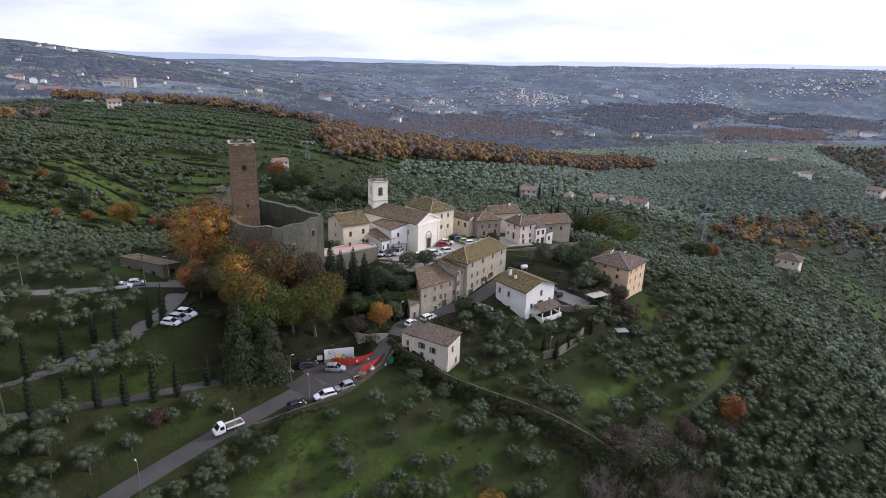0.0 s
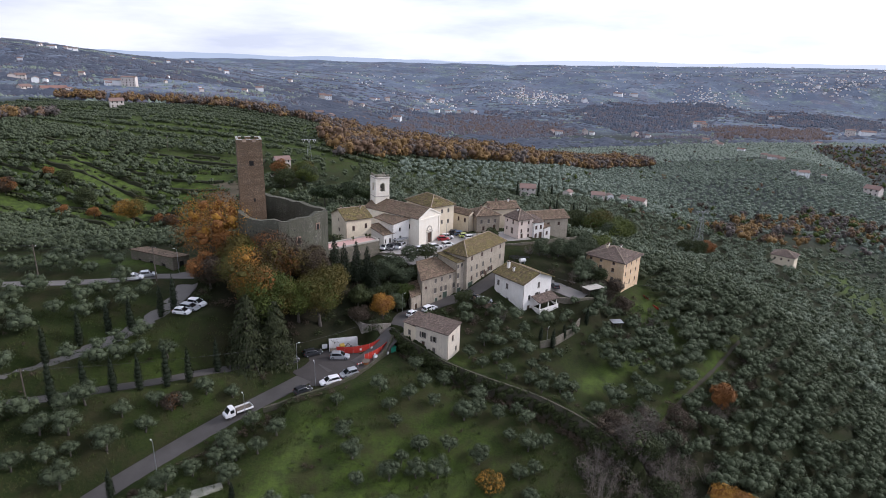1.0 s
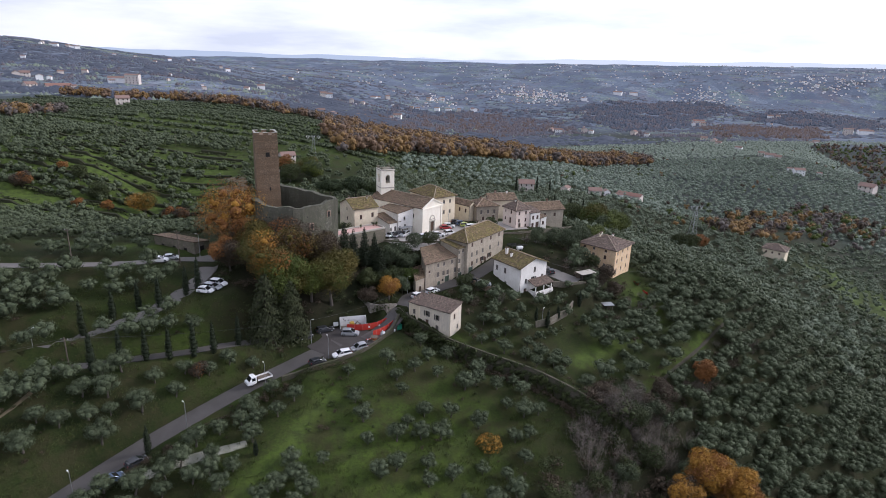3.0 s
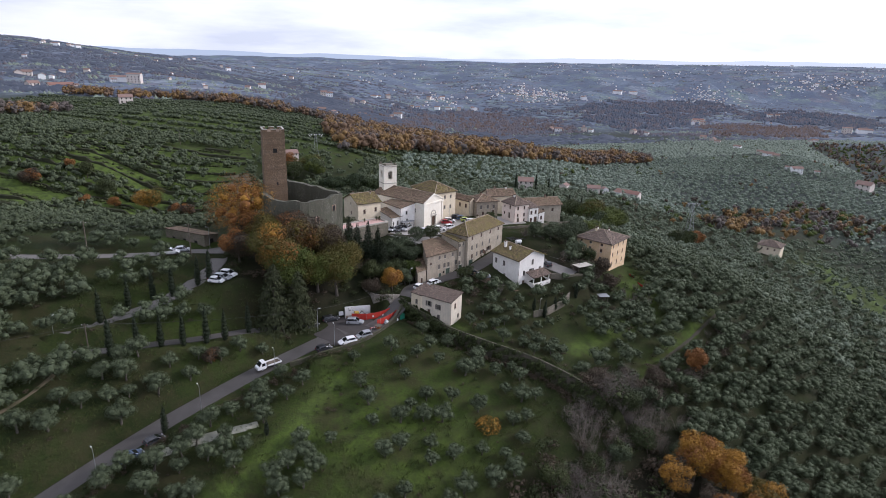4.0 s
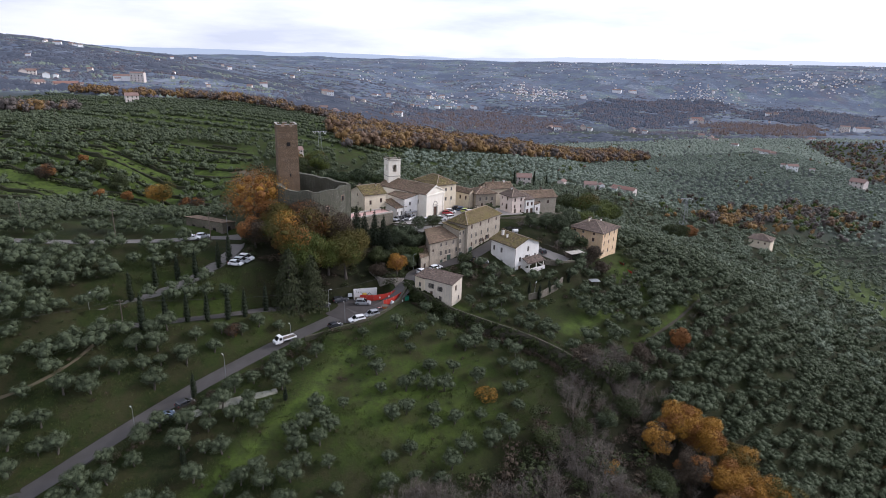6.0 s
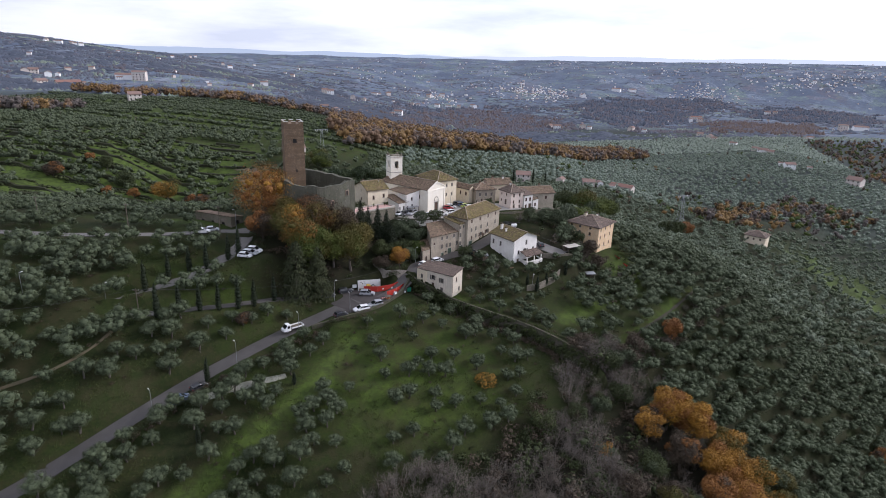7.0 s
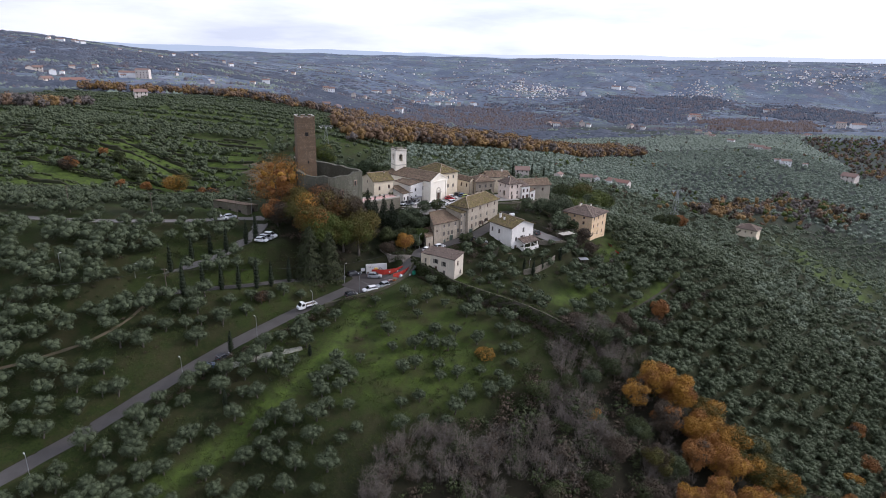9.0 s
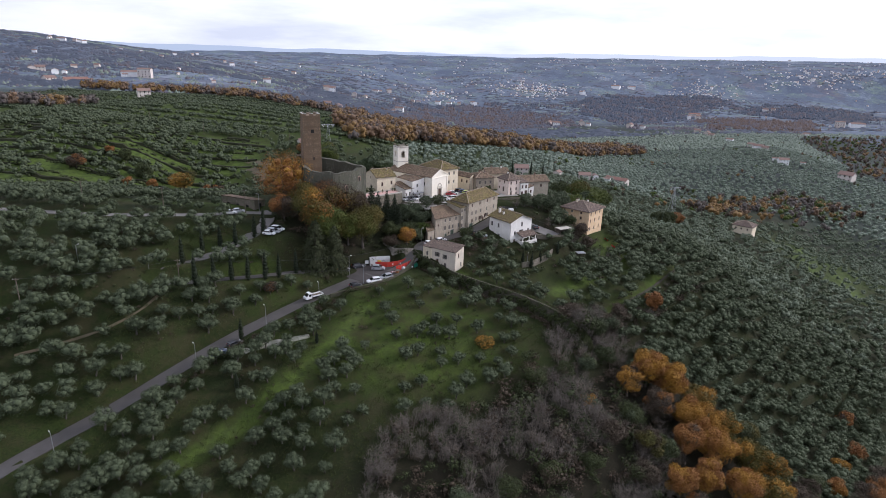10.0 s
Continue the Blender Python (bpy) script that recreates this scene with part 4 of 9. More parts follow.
def chimney(parent, x, y, z, h=1.1, s=0.55, mat=None, cap=True):
    bm = bmesh.new()
    add_box(bm, x - s / 2, y - s / 2, z - 0.8, x + s / 2, y + s / 2, z + h, 0.03)
    add_box(bm, x - s / 2 - 0.08, y - s / 2 - 0.08, z + h, x + s / 2 + 0.08, y + s / 2 + 0.08, z + h + 0.09)
    c = part("chimney", bm, mat or M_CREAM, parent)
    if cap:
        bm = bmesh.new()
        for dx in (-s / 2 + 0.05, s / 2 - 0.05):
            add_box(bm, x + dx - 0.05, y - s / 2, z + h + 0.09, x + dx + 0.05, y + s / 2, z + h + 0.36)
        add_box(bm, x - s / 2 - 0.1, y - s / 2 - 0.1, z + h + 0.36, x + s / 2 + 0.1, y + s / 2 + 0.1, z + h + 0.44)
        part("chimney_cap", bm, M_TILE, c)


def house(name, label, F, turn, lx, ly, z0, z1, roof, rise, wall, tile, right=(), left=(), back=(), far=(), over=0.5, chimneys=(), category="house", gutters=True, group="", skew=0.0, ridge=True):
    """A house with its near corner at F; the right face runs along +x of its own plan, the left face along +y."""
    e = thing(name, label, category, (F[0], F[1], 0), turn, group)
    bm = bmesh.new()
    faces = [(Vector((0, 0, 0)), Vector((1, 0, 0)), lx, right), (Vector((0, ly, 0)), Vector((0, -1, 0)), ly, [(ly - h[0] - h[2], *h[1:]) for h in left]),
             (Vector((lx, 0, 0)), Vector((0, 1, 0)), ly, far), (Vector((lx, ly, 0)), Vector((-1, 0, 0)), lx, back)]
    top = {}
    for i, (p, u, w, holes) in enumerate(faces):
        wall_face(bm, p, u, w, z0, z1, holes)
        top[i] = (p, u, w)
    zr = z1 + rise
    tri = []
    if roof == "gable_x":
        tri = [((0, 0), (0, ly), (0, ly / 2)), ((lx, 0), (lx, ly), (lx, ly / 2))]
    elif roof == "gable_y":
        tri = [((0, 0), (lx, 0), (lx / 2, 0)), ((0, ly), (lx, ly), (lx / 2, ly))]
    for a, b, c in tri:
        bm.faces.new([bm.verts.new((*a, z1)), bm.verts.new((*b, z1)), bm.verts.new((*c, zr))])
    if roof == "shed_y":
        for x in (0, lx):
            bm.faces.new([bm.verts.new((x, 0, z1)), bm.verts.new((x, ly, z1)), bm.verts.new((x, ly, zr))])
        bm.faces.new([bm.verts.new(q) for q in ((0, ly, z1), (lx, ly, z1), (lx, ly, zr), (0, ly, zr))])
    if roof == "shed_x":
        for y in (0, ly):
            bm.faces.new([bm.verts.new((0, y, z1)), bm.verts.new((lx, y, z1)), bm.verts.new((lx, y, zr))])
        bm.faces.new([bm.verts.new(q) for q in ((lx, 0, z1), (lx, ly, z1), (lx, ly, zr), (lx, 0, zr))])
    # inner lining, so that the walls have thickness
    add_box(bm, 0.4, 0.4, z0, lx - 0.4, ly - 0.4, z1 - 0.05)
    bmesh.ops.remove_doubles(bm, verts=bm.verts, dist=0.001)
    part("wall", bm, wall, e)
    for (p, u, w, holes) in faces:
        for h in holes:
            add_opening(e, p, u, h)
    rb, lines, th = roof_mesh(lx, ly, z1 + 0.02, rise, roof, over)
    rf = part("roof", rb, tile, e)
    if ridge and lines:
        bm = bmesh.new()
        for a, b in lines:
            add_tube(bm, [Vector(a) + Vector((0, 0, th + 0.02)), Vector(b) + Vector((0, 0, th + 0.02))], [0.13, 0.13], 6)
        part("ridge_tiles", bm, M_RIDGE, rf)
    if gutters:
        bm = bmesh.new()
        zg = z1 + 0.0 - rise * over / (min(lx, ly) / 2)
        if roof in ("hip", "gable_x"):
            add_tube(bm, [(-over, -over - 0.06, zg), (lx + over, -over - 0.06, zg)], [0.07, 0.07], 5)
        if roof in ("hip", "gable_y"):
            add_tube(bm, [(-over - 0.06, -over, zg), (-over - 0.06, ly + over, zg)], [0.07, 0.07], 5)
        add_tube(bm, [(0.06, -0.07, zg), (0.06, -0.07, z0)], [0.05, 0.05], 5)
        part("gutter", bm, M_GUTTER, e)
    for c in chimneys:
        chimney(e, *c)
    if skew:
        for o in e.children_recursive:
            for q in o.data.vertices:
                q.co.x += skew * q.co.y
    return e


def grid_of(cols, rows, w, h, style):
    return [(c, r, w, h, style) for r in rows for c in cols]


# orange house on the east edge
house("orange_house", "three-storey orange plastered house with a brown hipped tile roof", (52.0, 162.8), 50, 12.2, 12.4, -2.4, 9.0, "hip", 2.3, M_ORANGE, M_TILE_BROWN,
      right=grid_of((1.6, 5.2, 9.0), (7.0, 4.1, 1.0), 0.8, 1.3, "brown"), left=[(2.9, 7.5, 0.8, 0.8, "brown"), (7.0, 7.5, 0.8, 0.8, "grey"), (10.4, 7.5, 0.8, 0.8, "brown"),
      (2.9, 5.2, 0.9, 1.2, "brown"), (7.0, 5.2, 0.9, 1.2, "grey"), (2.9, 2.2, 0.9, 1.4, "grey"), (7.2, 1.9, 0.9, 1.4, "brown"), (10.3, 4.2, 0.9, 1.3, "brown")],
      over=0.7, chimneys=[(4.5, 8.0, 10.6, 1.2, 0.6, M_CREAM), (8.3, 9.3, 10.2, 0.9, 0.5, M_WHITE), (9.0, 5.5, 10.4, 0.7, 0.5, M_WHITE)])

# white house with a veranda
WH = (19.0, 138.0)
house("white_house", "white plastered two-storey house with mossy tile gable roof", WH, 39, 10.6, 10.8, 0.6, 10.5, "gable_y", 2.0, M_WHITE, M_TILE_MOSS,
      right=[(5.3, 8.3, 0.9, 1.5, "grey"), (5.0, 5.5, 1.0, 1.5, "grey_open"), (2.0, 5.4, 0.9, 1.4, "window"), (8.6, 5.6, 0.9, 1.4, "grey"), (1.9, 1.9, 0.9, 2.0, "door")],
      left=[(5.6, 7.2, 0.9, 1.5, "grey"), (9.0, 7.2, 0.9, 1.5, "grey"), (5.2, 3.4, 0.9, 1.4, "window"), (8.4, 2.8, 1.0, 2.2, "door"), (1.6, 1.2, 0.9, 1.4, "grey")],
      over=0.6, chimneys=[(3.0, 8.9, 12.0, 1.3, 0.7, M_WHITE), (2.6, 6.5, 11.6, 0.9, 0.5, M_WHITE)])

# long row of old houses above the street
house("tall_row_house", "tall weathered tan plaster house with mossy tile roof", (4.2, 146.2), 54, 20.0, 7.4, 2.8, 14.9, "hip", 2.6, M_TAN, M_TILE_MOSS,
      right=grid_of((2.2, 7.2, 12.2, 17.0), (12.9,), 0.85, 1.2, "brown") + grid_of((2.2, 4.8, 8.0, 12.0, 17.0), (9.8,), 0.85, 1.4, "grey")
      + [(2.4, 7.0, 0.9, 1.4, "brown"), (5.0, 7.2, 0.9, 1.4, "grey"), (7.8, 7.2, 1.2, 1.3, "brown_open"), (11.6, 7.4, 1.2, 1.4, "brown_open"),
         (1.2, 4.4, 2.2, 2.4, "garage"), (7.6, 5.4, 0.9, 1.6, "brown"), (9.4, 5.2, 1.2, 2.8, "door")],
      left=[(4.0, 12.4, 0.9, 1.2, "brown")], over=0.45, chimneys=[(12.0, 4.6, 16.9, 0.9, 0.6, M_TAN)])
house("middle_row_house", "weathered tan plaster row house with low tile roof", (1.55, 144.75), 44, 2.7, 7.4, 2.0, 13.4, "shed_y", 0.7, M_TAN, M_TILE_MOSS,
      right=[(0.3, 11.6, 0.65, 1.0, "grey"), (1.7, 11.8, 0.65, 1.0, "grey"), (0.3, 8.8, 0.8, 1.4, "grey"), (0.3, 6.0, 0.8, 1.3, "grey"), (0.3, 3.4, 1.5, 2.5, "green")], over=0.35)
house("low_row_house", "weathered grey stone row house with old tile roof", (-7.4, 137.0), 43, 12.2, 7.5, 0.2, 10.9, "shed_y", 1.9, M_GREY, M_TILE,
      right=grid_of((4.4, 6.6, 9.6), (9.1,), 0.75, 1.1, "grey") + grid_of((4.3, 6.4, 8.0), (6.2,), 0.85, 1.4, "grey") + [(11.0, 6.2, 0.8, 1.4, "grey")]
      + [(4.6, 2.6, 1.0, 2.2, "green"), (7.4, 3.2, 1.6, 2.6, "green"), (2.0, 1.9, 0.9, 2.0, "door"), (6.3, 4.4, 0.6, 0.7, "hole"), (1.2, 8.0, 0.6, 0.8, "brown")], left=[(3.0, 7.5, 0.7, 1.0, "brown")], over=0.35, skew=0.6)
house("end_row_house", "small grey stone lean-to with tile roof", (-9.9, 134.0), 50, 3.6, 5.5, -0.6, 7.3, "shed_y", 0.9, M_GREY, M_TILE,
      right=[(1.4, 3.2, 0.8, 1.9, "door")], left=[(2.2, 4.2, 0.7, 1.0, "brown")], over=0.25, skew=0.8)

# low house beside the road
house("roadside_house", "small grey plastered house with brown tile roof on the wall", (-0.4, 115.4), 58, 5.4, 9.0, -1.4, 6.2, "shed_x", 1.0, M_BEIGE, M_TILE_BROWN,
      right=[(1.8, 3.9, 0.8, 1.4, "brown"), (3.4, 0.8, 0.8, 1.2, "grey")],
      left=[(6.3, 3.6, 0.9, 1.4, "grey_open"), (3.4, 3.3, 0.8, 1.4, "grey_open"), (6.2, 0.7, 0.9, 2.0, "door"), (3.2, 0.6, 0.9, 1.3, "grey")], over=0.3)
house("roadside_annex", "low cream annex with a rounded end beside the road", (-8.0, 120.0), 52, 5.2, 3.6, -0.4, 6.0, "shed_x", 0.8, M_CREAM, M_TILE_BROWN,
      left=[(1.4, 3.2, 0.8, 1.3, "grey")], over=0.2, gutters=False)

# church with facade, nave, side chapel, sacristy and bell tower
CH = (-9.7, 162.2)
church = house("church", "cream plastered village church with pediment facade and tile roof", CH, 54, 10.2, 22.0, 9.5, 20.3, "gable_y", 2.4, M_CHURCH, M_TILE,
               right=[(4.2, 12.1, 1.9, 3.3, "door")], left=[(3.4, 16.8, 0.9, 1.4, "window")], over=0.25, category="church", gutters=False)
for a in (0.0, 9.5):
    bm = bmesh.new()
    local_box(bm, Vector((0, 0, 0)), Vector((1, 0, 0)), a, a + 0.7, 11.5, 19.6, 0.0, 0.14)
    part("pilaster", bm, M_CHURCH, church)
bm = bmesh.new()
local_box(bm, Vector((0, 0, 0)), Vector((1, 0, 0)), -0.2, 10.4, 19.6, 20.1, 0.0, 0.3)
part("entablature", bm, M_CHURCH, church)
bm = bmesh.new()
for s in (-1, 1):
    xa, xb = 5.1 + s * 5.35, 5.1
    vs = [bm.verts.new((x, y, z)) for y in (0.0, -0.32) for x, z in ((xa, 20.12), (xa, 20.45), (xb, 22.95), (xb, 22.55))]
    for q in ((0, 1, 2, 3), (4, 7, 6, 5), (0, 4, 5, 1), (1, 5, 6, 2), (3, 2, 6, 7), (0, 3, 7, 4)):
        bm.faces.new([vs[i] for i in q])
bmesh.ops.recalc_face_normals(bm, faces=bm.faces)
part("pediment", bm, M_CHURCH, church)
bm = bmesh.new()
for k in range(10):
    a0, a1 = math.pi * k / 10, math.pi * (k + 1) / 10
    vs = []
    for r, d in ((0.95, 0.1), (1.25, 0.1), (1.25, 0.0), (0.95, 0.0)):
        for a in (a0, a1):
            vs.append(bm.verts.new((5.1 + r * math.cos(a), -d, 16.2 + r * math.sin(a))))
    for q in ((0, 1, 3, 2), (2, 3, 5, 4), (4, 5, 7, 6), (6, 7, 1, 0)):
        bm.faces.new([vs[i] for i in q])
local_box(bm, Vector((0, 0, 0)), Vector((1, 0, 0)), 3.7, 6.5, 15.95, 16.2, 0.0, 0.12)
part("lunette", bm, M_STONE_TRIM, church, "half-round stone lunette over the door")
bm = bmesh.new()
local_box(bm, Vector((0, 0, 0)), Vector((1, 0, 0)), 3.9, 4.2, 12.0, 15.7, 0.0, 0.16)
local_box(bm, Vector((0, 0, 0)), Vector((1, 0, 0)), 6.1, 6.4, 12.0, 15.7, 0.0, 0.16)
local_box(bm, Vector((0, 0, 0)), Vector((1, 0, 0)), 3.7, 6.6, 15.4, 15.75, 0.0, 0.28)
part("portal", bm, M_STONE_TRIM, church, "grey stone door surround")

house("side_chapel", "white side chapel with tile roof beside the church", (-17.2, 160.4), 40, 5.8, 9.5, 9.5, 19.0, "shed_x", 1.0, M_WHITE, M_TILE,
      right=[(2.2, 16.6, 0.7, 1.1, "window"), (2.4, 13.9, 0.7, 1.3, "grey"), (0.5, 13.6, 0.6, 1.2, "grey")], over=0.35, category="chapel")
house("sacristy", "low white sacristy with tile roof beside the church", (-19.6, 158.2), 46, 4.2, 7.0, 9.5, 16.3, "shed_y", 1.4, M_WHITE, M_TILE,
      right=[(2.0, 13.6, 0.8, 1.4, "grey"), (0.4, 13.7, 0.6, 1.2, "window")], left=[(1.8, 13.6, 0.8, 1.3, "grey")], over=0.35, category="chapel")

# bell tower
bell = thing("bell_tower", "white plastered square bell tower with arched openings", "bell tower", (-23.0, 178.0, 0), 28)
bm = bmesh.new()
s = 2.3
hole = lambda w: [(w / 2 - 0.75, 25.2, 1.5, 2.7)]
for p, u in ((Vector((-s, -s, 0)), Vector((1, 0, 0))), (Vector((s, -s, 0)), Vector((0, 1, 0))), (Vector((s, s, 0)), Vector((-1, 0, 0))), (Vector((-s, s, 0)), Vector((0, -1, 0)))):
    wall_face(bm, p, u, 2 * s, 9.0, 29.8, hole(2 * s) + [(2 * s / 2 - 0.3, 21.4, 0.6, 0.8)], 0.5)
part("tower_shaft", bm, M_CHURCH, bell)
for z, o in ((23.6, 0.16), (29.4, 0.22)):
    bm = bmesh.new()
    add_box(bm, -s - o, -s - o, z, s + o, s + o, z + 0.28, 0.04)
    part("cornice", bm, M_STONE_TRIM, bell)
for k in range(4):
    a = math.pi / 2 * k
    bm = bmesh.new()
    for j in range(8):
        a0, a1 = math.pi * j / 8, math.pi * (j + 1) / 8
        pts = [(0.78 * math.cos(a0), 27.15 + 0.78 * math.sin(a0)), (0.78 * math.cos(a1), 27.15 + 0.78 * math.sin(a1)), (0.78 * math.cos(a1), 27.96), (0.78 * math.cos(a0), 27.96)]
        f = [bm.verts.new(Matrix.Rotation(a, 3, "Z") @ Vector((x, -s - 0.02, z))) for x, z in pts]
        g = [bm.verts.new(Matrix.Rotation(a, 3, "Z") @ Vector((x, -s + 0.45, z))) for x, z in pts]
        bm.faces.new(f)
        bm.faces.new((f[0], g[0], g[1], f[1]))
    part("arch", bm, M_CHURCH, bell)
bm = bmesh.new()
add_tube(bm, [(0, 0, 27.5), (0, 0, 27.2), (0, 0, 26.8), (0, 0, 26.2), (0, 0, 25.95)], [0.12, 0.35, 0.42, 0.55, 0.72], 12)
part("bell", bm, M_DARKMETAL, bell)
bm = bmesh.new()
add_box(bm, -s + 0.45, -s + 0.45, 29.8, s - 0.45, s - 0.45, 29.95)
part("tower_top", bm, M_RUBBLE, bell)
for q in ((-1, -1), (1, -1), (1, 1), (-1, 1)):
    bm = bmesh.new()
    add_box(bm, q[0] * 1.9 - 0.35, q[1] * 1.9 - 0.35, 29.8, q[0] * 1.9 + 0.35, q[1] * 1.9 + 0.35, 30.5, 0.05)
    part("corner_block", bm, M_RUBBLE, bell, "weathered stone corner block")

# houses round the square
house("canonica", "large cream plastered house with hipped tile roof behind the church", (-6.5, 173.4), 40, 9.2, 13.0, 10.0, 21.4, "hip", 2.4, M_CREAM, M_TILE_MOSS,
      right=grid_of((1.2, 4.0, 6.6), (18.9, 15.4), 0.8, 1.2, "grey"), left=grid_of((2.5, 6.0, 9.5), (18.9,), 0.8, 1.2, "grey"), over=0.5)
house("yellow_house", "cream plastered house with mossy tile roof beside the castle", (-30.3, 157.3), 36, 8.2, 9.6, 11.0, 20.6, "gable_x", 2.2, M_CREAM, M_TILE_MOSS,
      right=[(2.0, 17.2, 0.8, 1.4, "brown"), (6.0, 17.5, 0.8, 1.4, "brown"), (6.0, 14.4, 0.8, 1.4, "brown")], left=[(4.4, 19.4, 0.6, 0.9, "brown"), (4.2, 16.3, 0.7, 1.1, "brown")],
      over=0.35, chimneys=[(1.0, 5.2, 22.4, 0.8, 0.5, M_TAN), (6.6, 4.0, 22.2, 0.8, 0.45, M_TAN)])
house("corner_house", "grey and cream weathered house with tile roof on the square", (8.2, 181.8), 22, 8.4, 8.2, 10.5, 16.9, "hip", 1.7, M_GREY, M_TILE,
      right=grid_of((1.4, 4.0, 6.4), (14.2,), 0.8, 1.3, "grey") + [(2.2, 11.8, 0.8, 1.4, "brown"), (6.0, 11.6, 1.0, 2.0, "door")], over=0.4, chimneys=[(3.4, 4.2, 18.2, 0.8, 0.6, M_BRICK), (6.0, 4.6, 18.2, 0.8, 0.6, M_BRICK)])
house("cream_wing", "cream plastered wing with brown shutters on the square", (5.6, 182.6), 48, 3.4, 9.0, 10.5, 16.9, "gable_y", 1.2, M_CREAM, M_TILE,
      left=grid_of((1.2, 4.0, 6.8), (14.2,), 0.8, 1.4, "brown"), over=0.35)
house("tower_house", "cream three-storey house with brown pyramid tile roof", (21.0, 175.2), 33, 6.2, 6.8, 9.8, 17.8, "hip", 2.3, M_PINK, M_TILE_BROWN,
      right=grid_of((1.2, 4.0), (15.9, 13.4), 0.7, 1.2, "brown") + [(1.4, 11.2, 0.8, 1.8, "door"), (4.1, 11.4, 0.7, 1.2, "brown")],
      left=[(2.2, 16.0, 0.7, 1.2, "brown"), (5.2, 16.0, 0.6, 0.8, "brown"), (2.4, 12.6, 0.9, 2.0, "door"), (5.2, 13.4, 0.7, 1.0, "brown")], over=0.4, chimneys=[(2.5, 3.6, 19.4, 0.8, 0.5, M_WHITE)])
house("east_house", "white plastered house with tile roof on the village edge", (26.4, 178.0), 33, 4.2, 5.4, 9.8, 16.2, "shed_y", 1.1, M_WHITE, M_TILE_BROWN,
      right=grid_of((0.7, 2.6), (13.9,), 0.9, 1.3, "brown") + [(0.6, 11.2, 1.0, 1.4, "brown"), (2.5, 10.8, 1.2, 2.0, "door")], over=0.3)
house("east_lean_to", "small white lean-to on the village edge", (30.1, 180.3), 33, 2.8, 4.4, 9.6, 13.9, "shed_x", 0.5, M_WHITE, M_TILE,
      right=[(0.9, 11.6, 0.9, 1.2, "brown")], over=0.2)
house("back_house", "low house with wide old tile roof behind the square", (27.5, 190.0), 20, 14.0, 8.0, 7.0, 14.2, "gable_x", 1.8, M_TAN, M_TILE, over=0.5,
      right=grid_of((2.0, 6.0, 10.0), (11.6,), 0.9, 1.2, "brown"), chimneys=[(9.0, 4.0, 16.0, 0.8, 0.5, M_BRICK)])
house("rear_house", "old house with brown tile roof behind the square", (13.5, 191.0), 18, 10.0, 7.0, 8.0, 17.2, "gable_x", 1.6, M_CREAM, M_TILE, over=0.5,
      chimneys=[(3.0, 3.5, 18.6, 0.9, 0.6, M_BRICK), (7.5, 3.4, 18.6, 0.9, 0.6, M_WHITE)])
house("stone_barn", "long low stone barn with faded tile roof by the lane", (-66.0, 134.5), 158, 14.0, 5.0, 11.5, 16.4, "shed_y", 0.8, M_RUBBLE, M_TILE, over=0.3,
      left=[(1.4, 13.0, 1.6, 2.6, "hole")], back=[(2.0, 13.2, 1.4, 2.0, "hole"), (6.0, 13.2, 1.4, 2.0, "hole"), (10.0, 13.2, 1.4, 2.0, "hole")], category="barn")
house("valley_house", "cream house with brown hipped roof among the olives", (209.5, 337.0), 50, 11.5, 13.0, -52.0, -42.6, "hip", 2.6, M_CREAM, M_TILE_BROWN, over=0.7,
      right=grid_of((2.0, 7.5), (-45.4,), 1.0, 1.3, "brown"), left=grid_of((2.5, 6.5, 10.0), (-45.4,), 1.0, 1.3, "brown"))

# ---------------------------------------------------------------- castle
def ring_wall(name, pts, tops, z0, thick, material, parent, label="", ragged=0.35, holes=()):
    """A broken curtain wall along a line, with an uneven top."""
    bm = bmesh.new()
    rng = random.Random(7)
    pth = []
    for (a, ta), (b, tb) in zip(zip(pts, tops), zip(pts[1:], tops[1:])):
        n = max(3, int((Vector(b) - Vector(a)).length / 0.8))
        for k in range(n):
            f = k / n
            pth.append((Vector(a).lerp(Vector(b), f), ta + (tb - ta) * f))
    pth.append((Vector(pts[-1]), tops[-1]))
    rows = []
    for i, (p, t) in enumerate(pth):
        a = pth[max(i - 1, 0)][0]
        b = pth[min(i + 1, len(pth) - 1)][0]
        d = (b - a).normalized()
        nn = Vector((-d.y, d.x))
        h = t + ragged * (rng.random() - 0.5) + 0.5 * ragged * math.sin(i * 0.8)
        o = p - nn * thick / 2
        n_ = p + nn * thick / 2
        rows.append([bm.verts.new((o.x, o.y, z0)), bm.verts.new((o.x, o.y, (z0 + h) / 2)), bm.verts.new((o.x, o.y, h)), bm.verts.new((n_.x, n_.y, h - 0.15 * rng.random())), bm.verts.new((n_.x, n_.y, (z0 + h) / 2)), bm.verts.new((n_.x, n_.y, z0))])
    for r0, r1 in zip(rows, rows[1:]):
        for k in range(5):
            bm.faces.new((r0[k], r1[k], r1[k + 1], r0[k + 1]))
    bm.faces.new(rows[0])
    bm.faces.new(rows[-1][::-1])
    bmesh.ops.recalc_face_normals(bm, faces=bm.faces)
    return part(name, bm, material, parent, label)


castle = thing("castle", "ruined grey stone castle with mossy curtain walls", "castle", (0, 0, 0))
ring_wall("curtain_wall_front", [(-50.4, 130.2), (-48.6, 129.3), (-44.5, 129.1), (-41.5, 129.6), (-39.6, 130.9), (-38.2, 132.6), (-36.0, 135.6), (-32.6, 141.2)], [28.9, 28.3, 27.8, 27.5, 27.4, 27.3, 27.3, 27.8], 8.0, 1.3, M_CASTLE, castle)
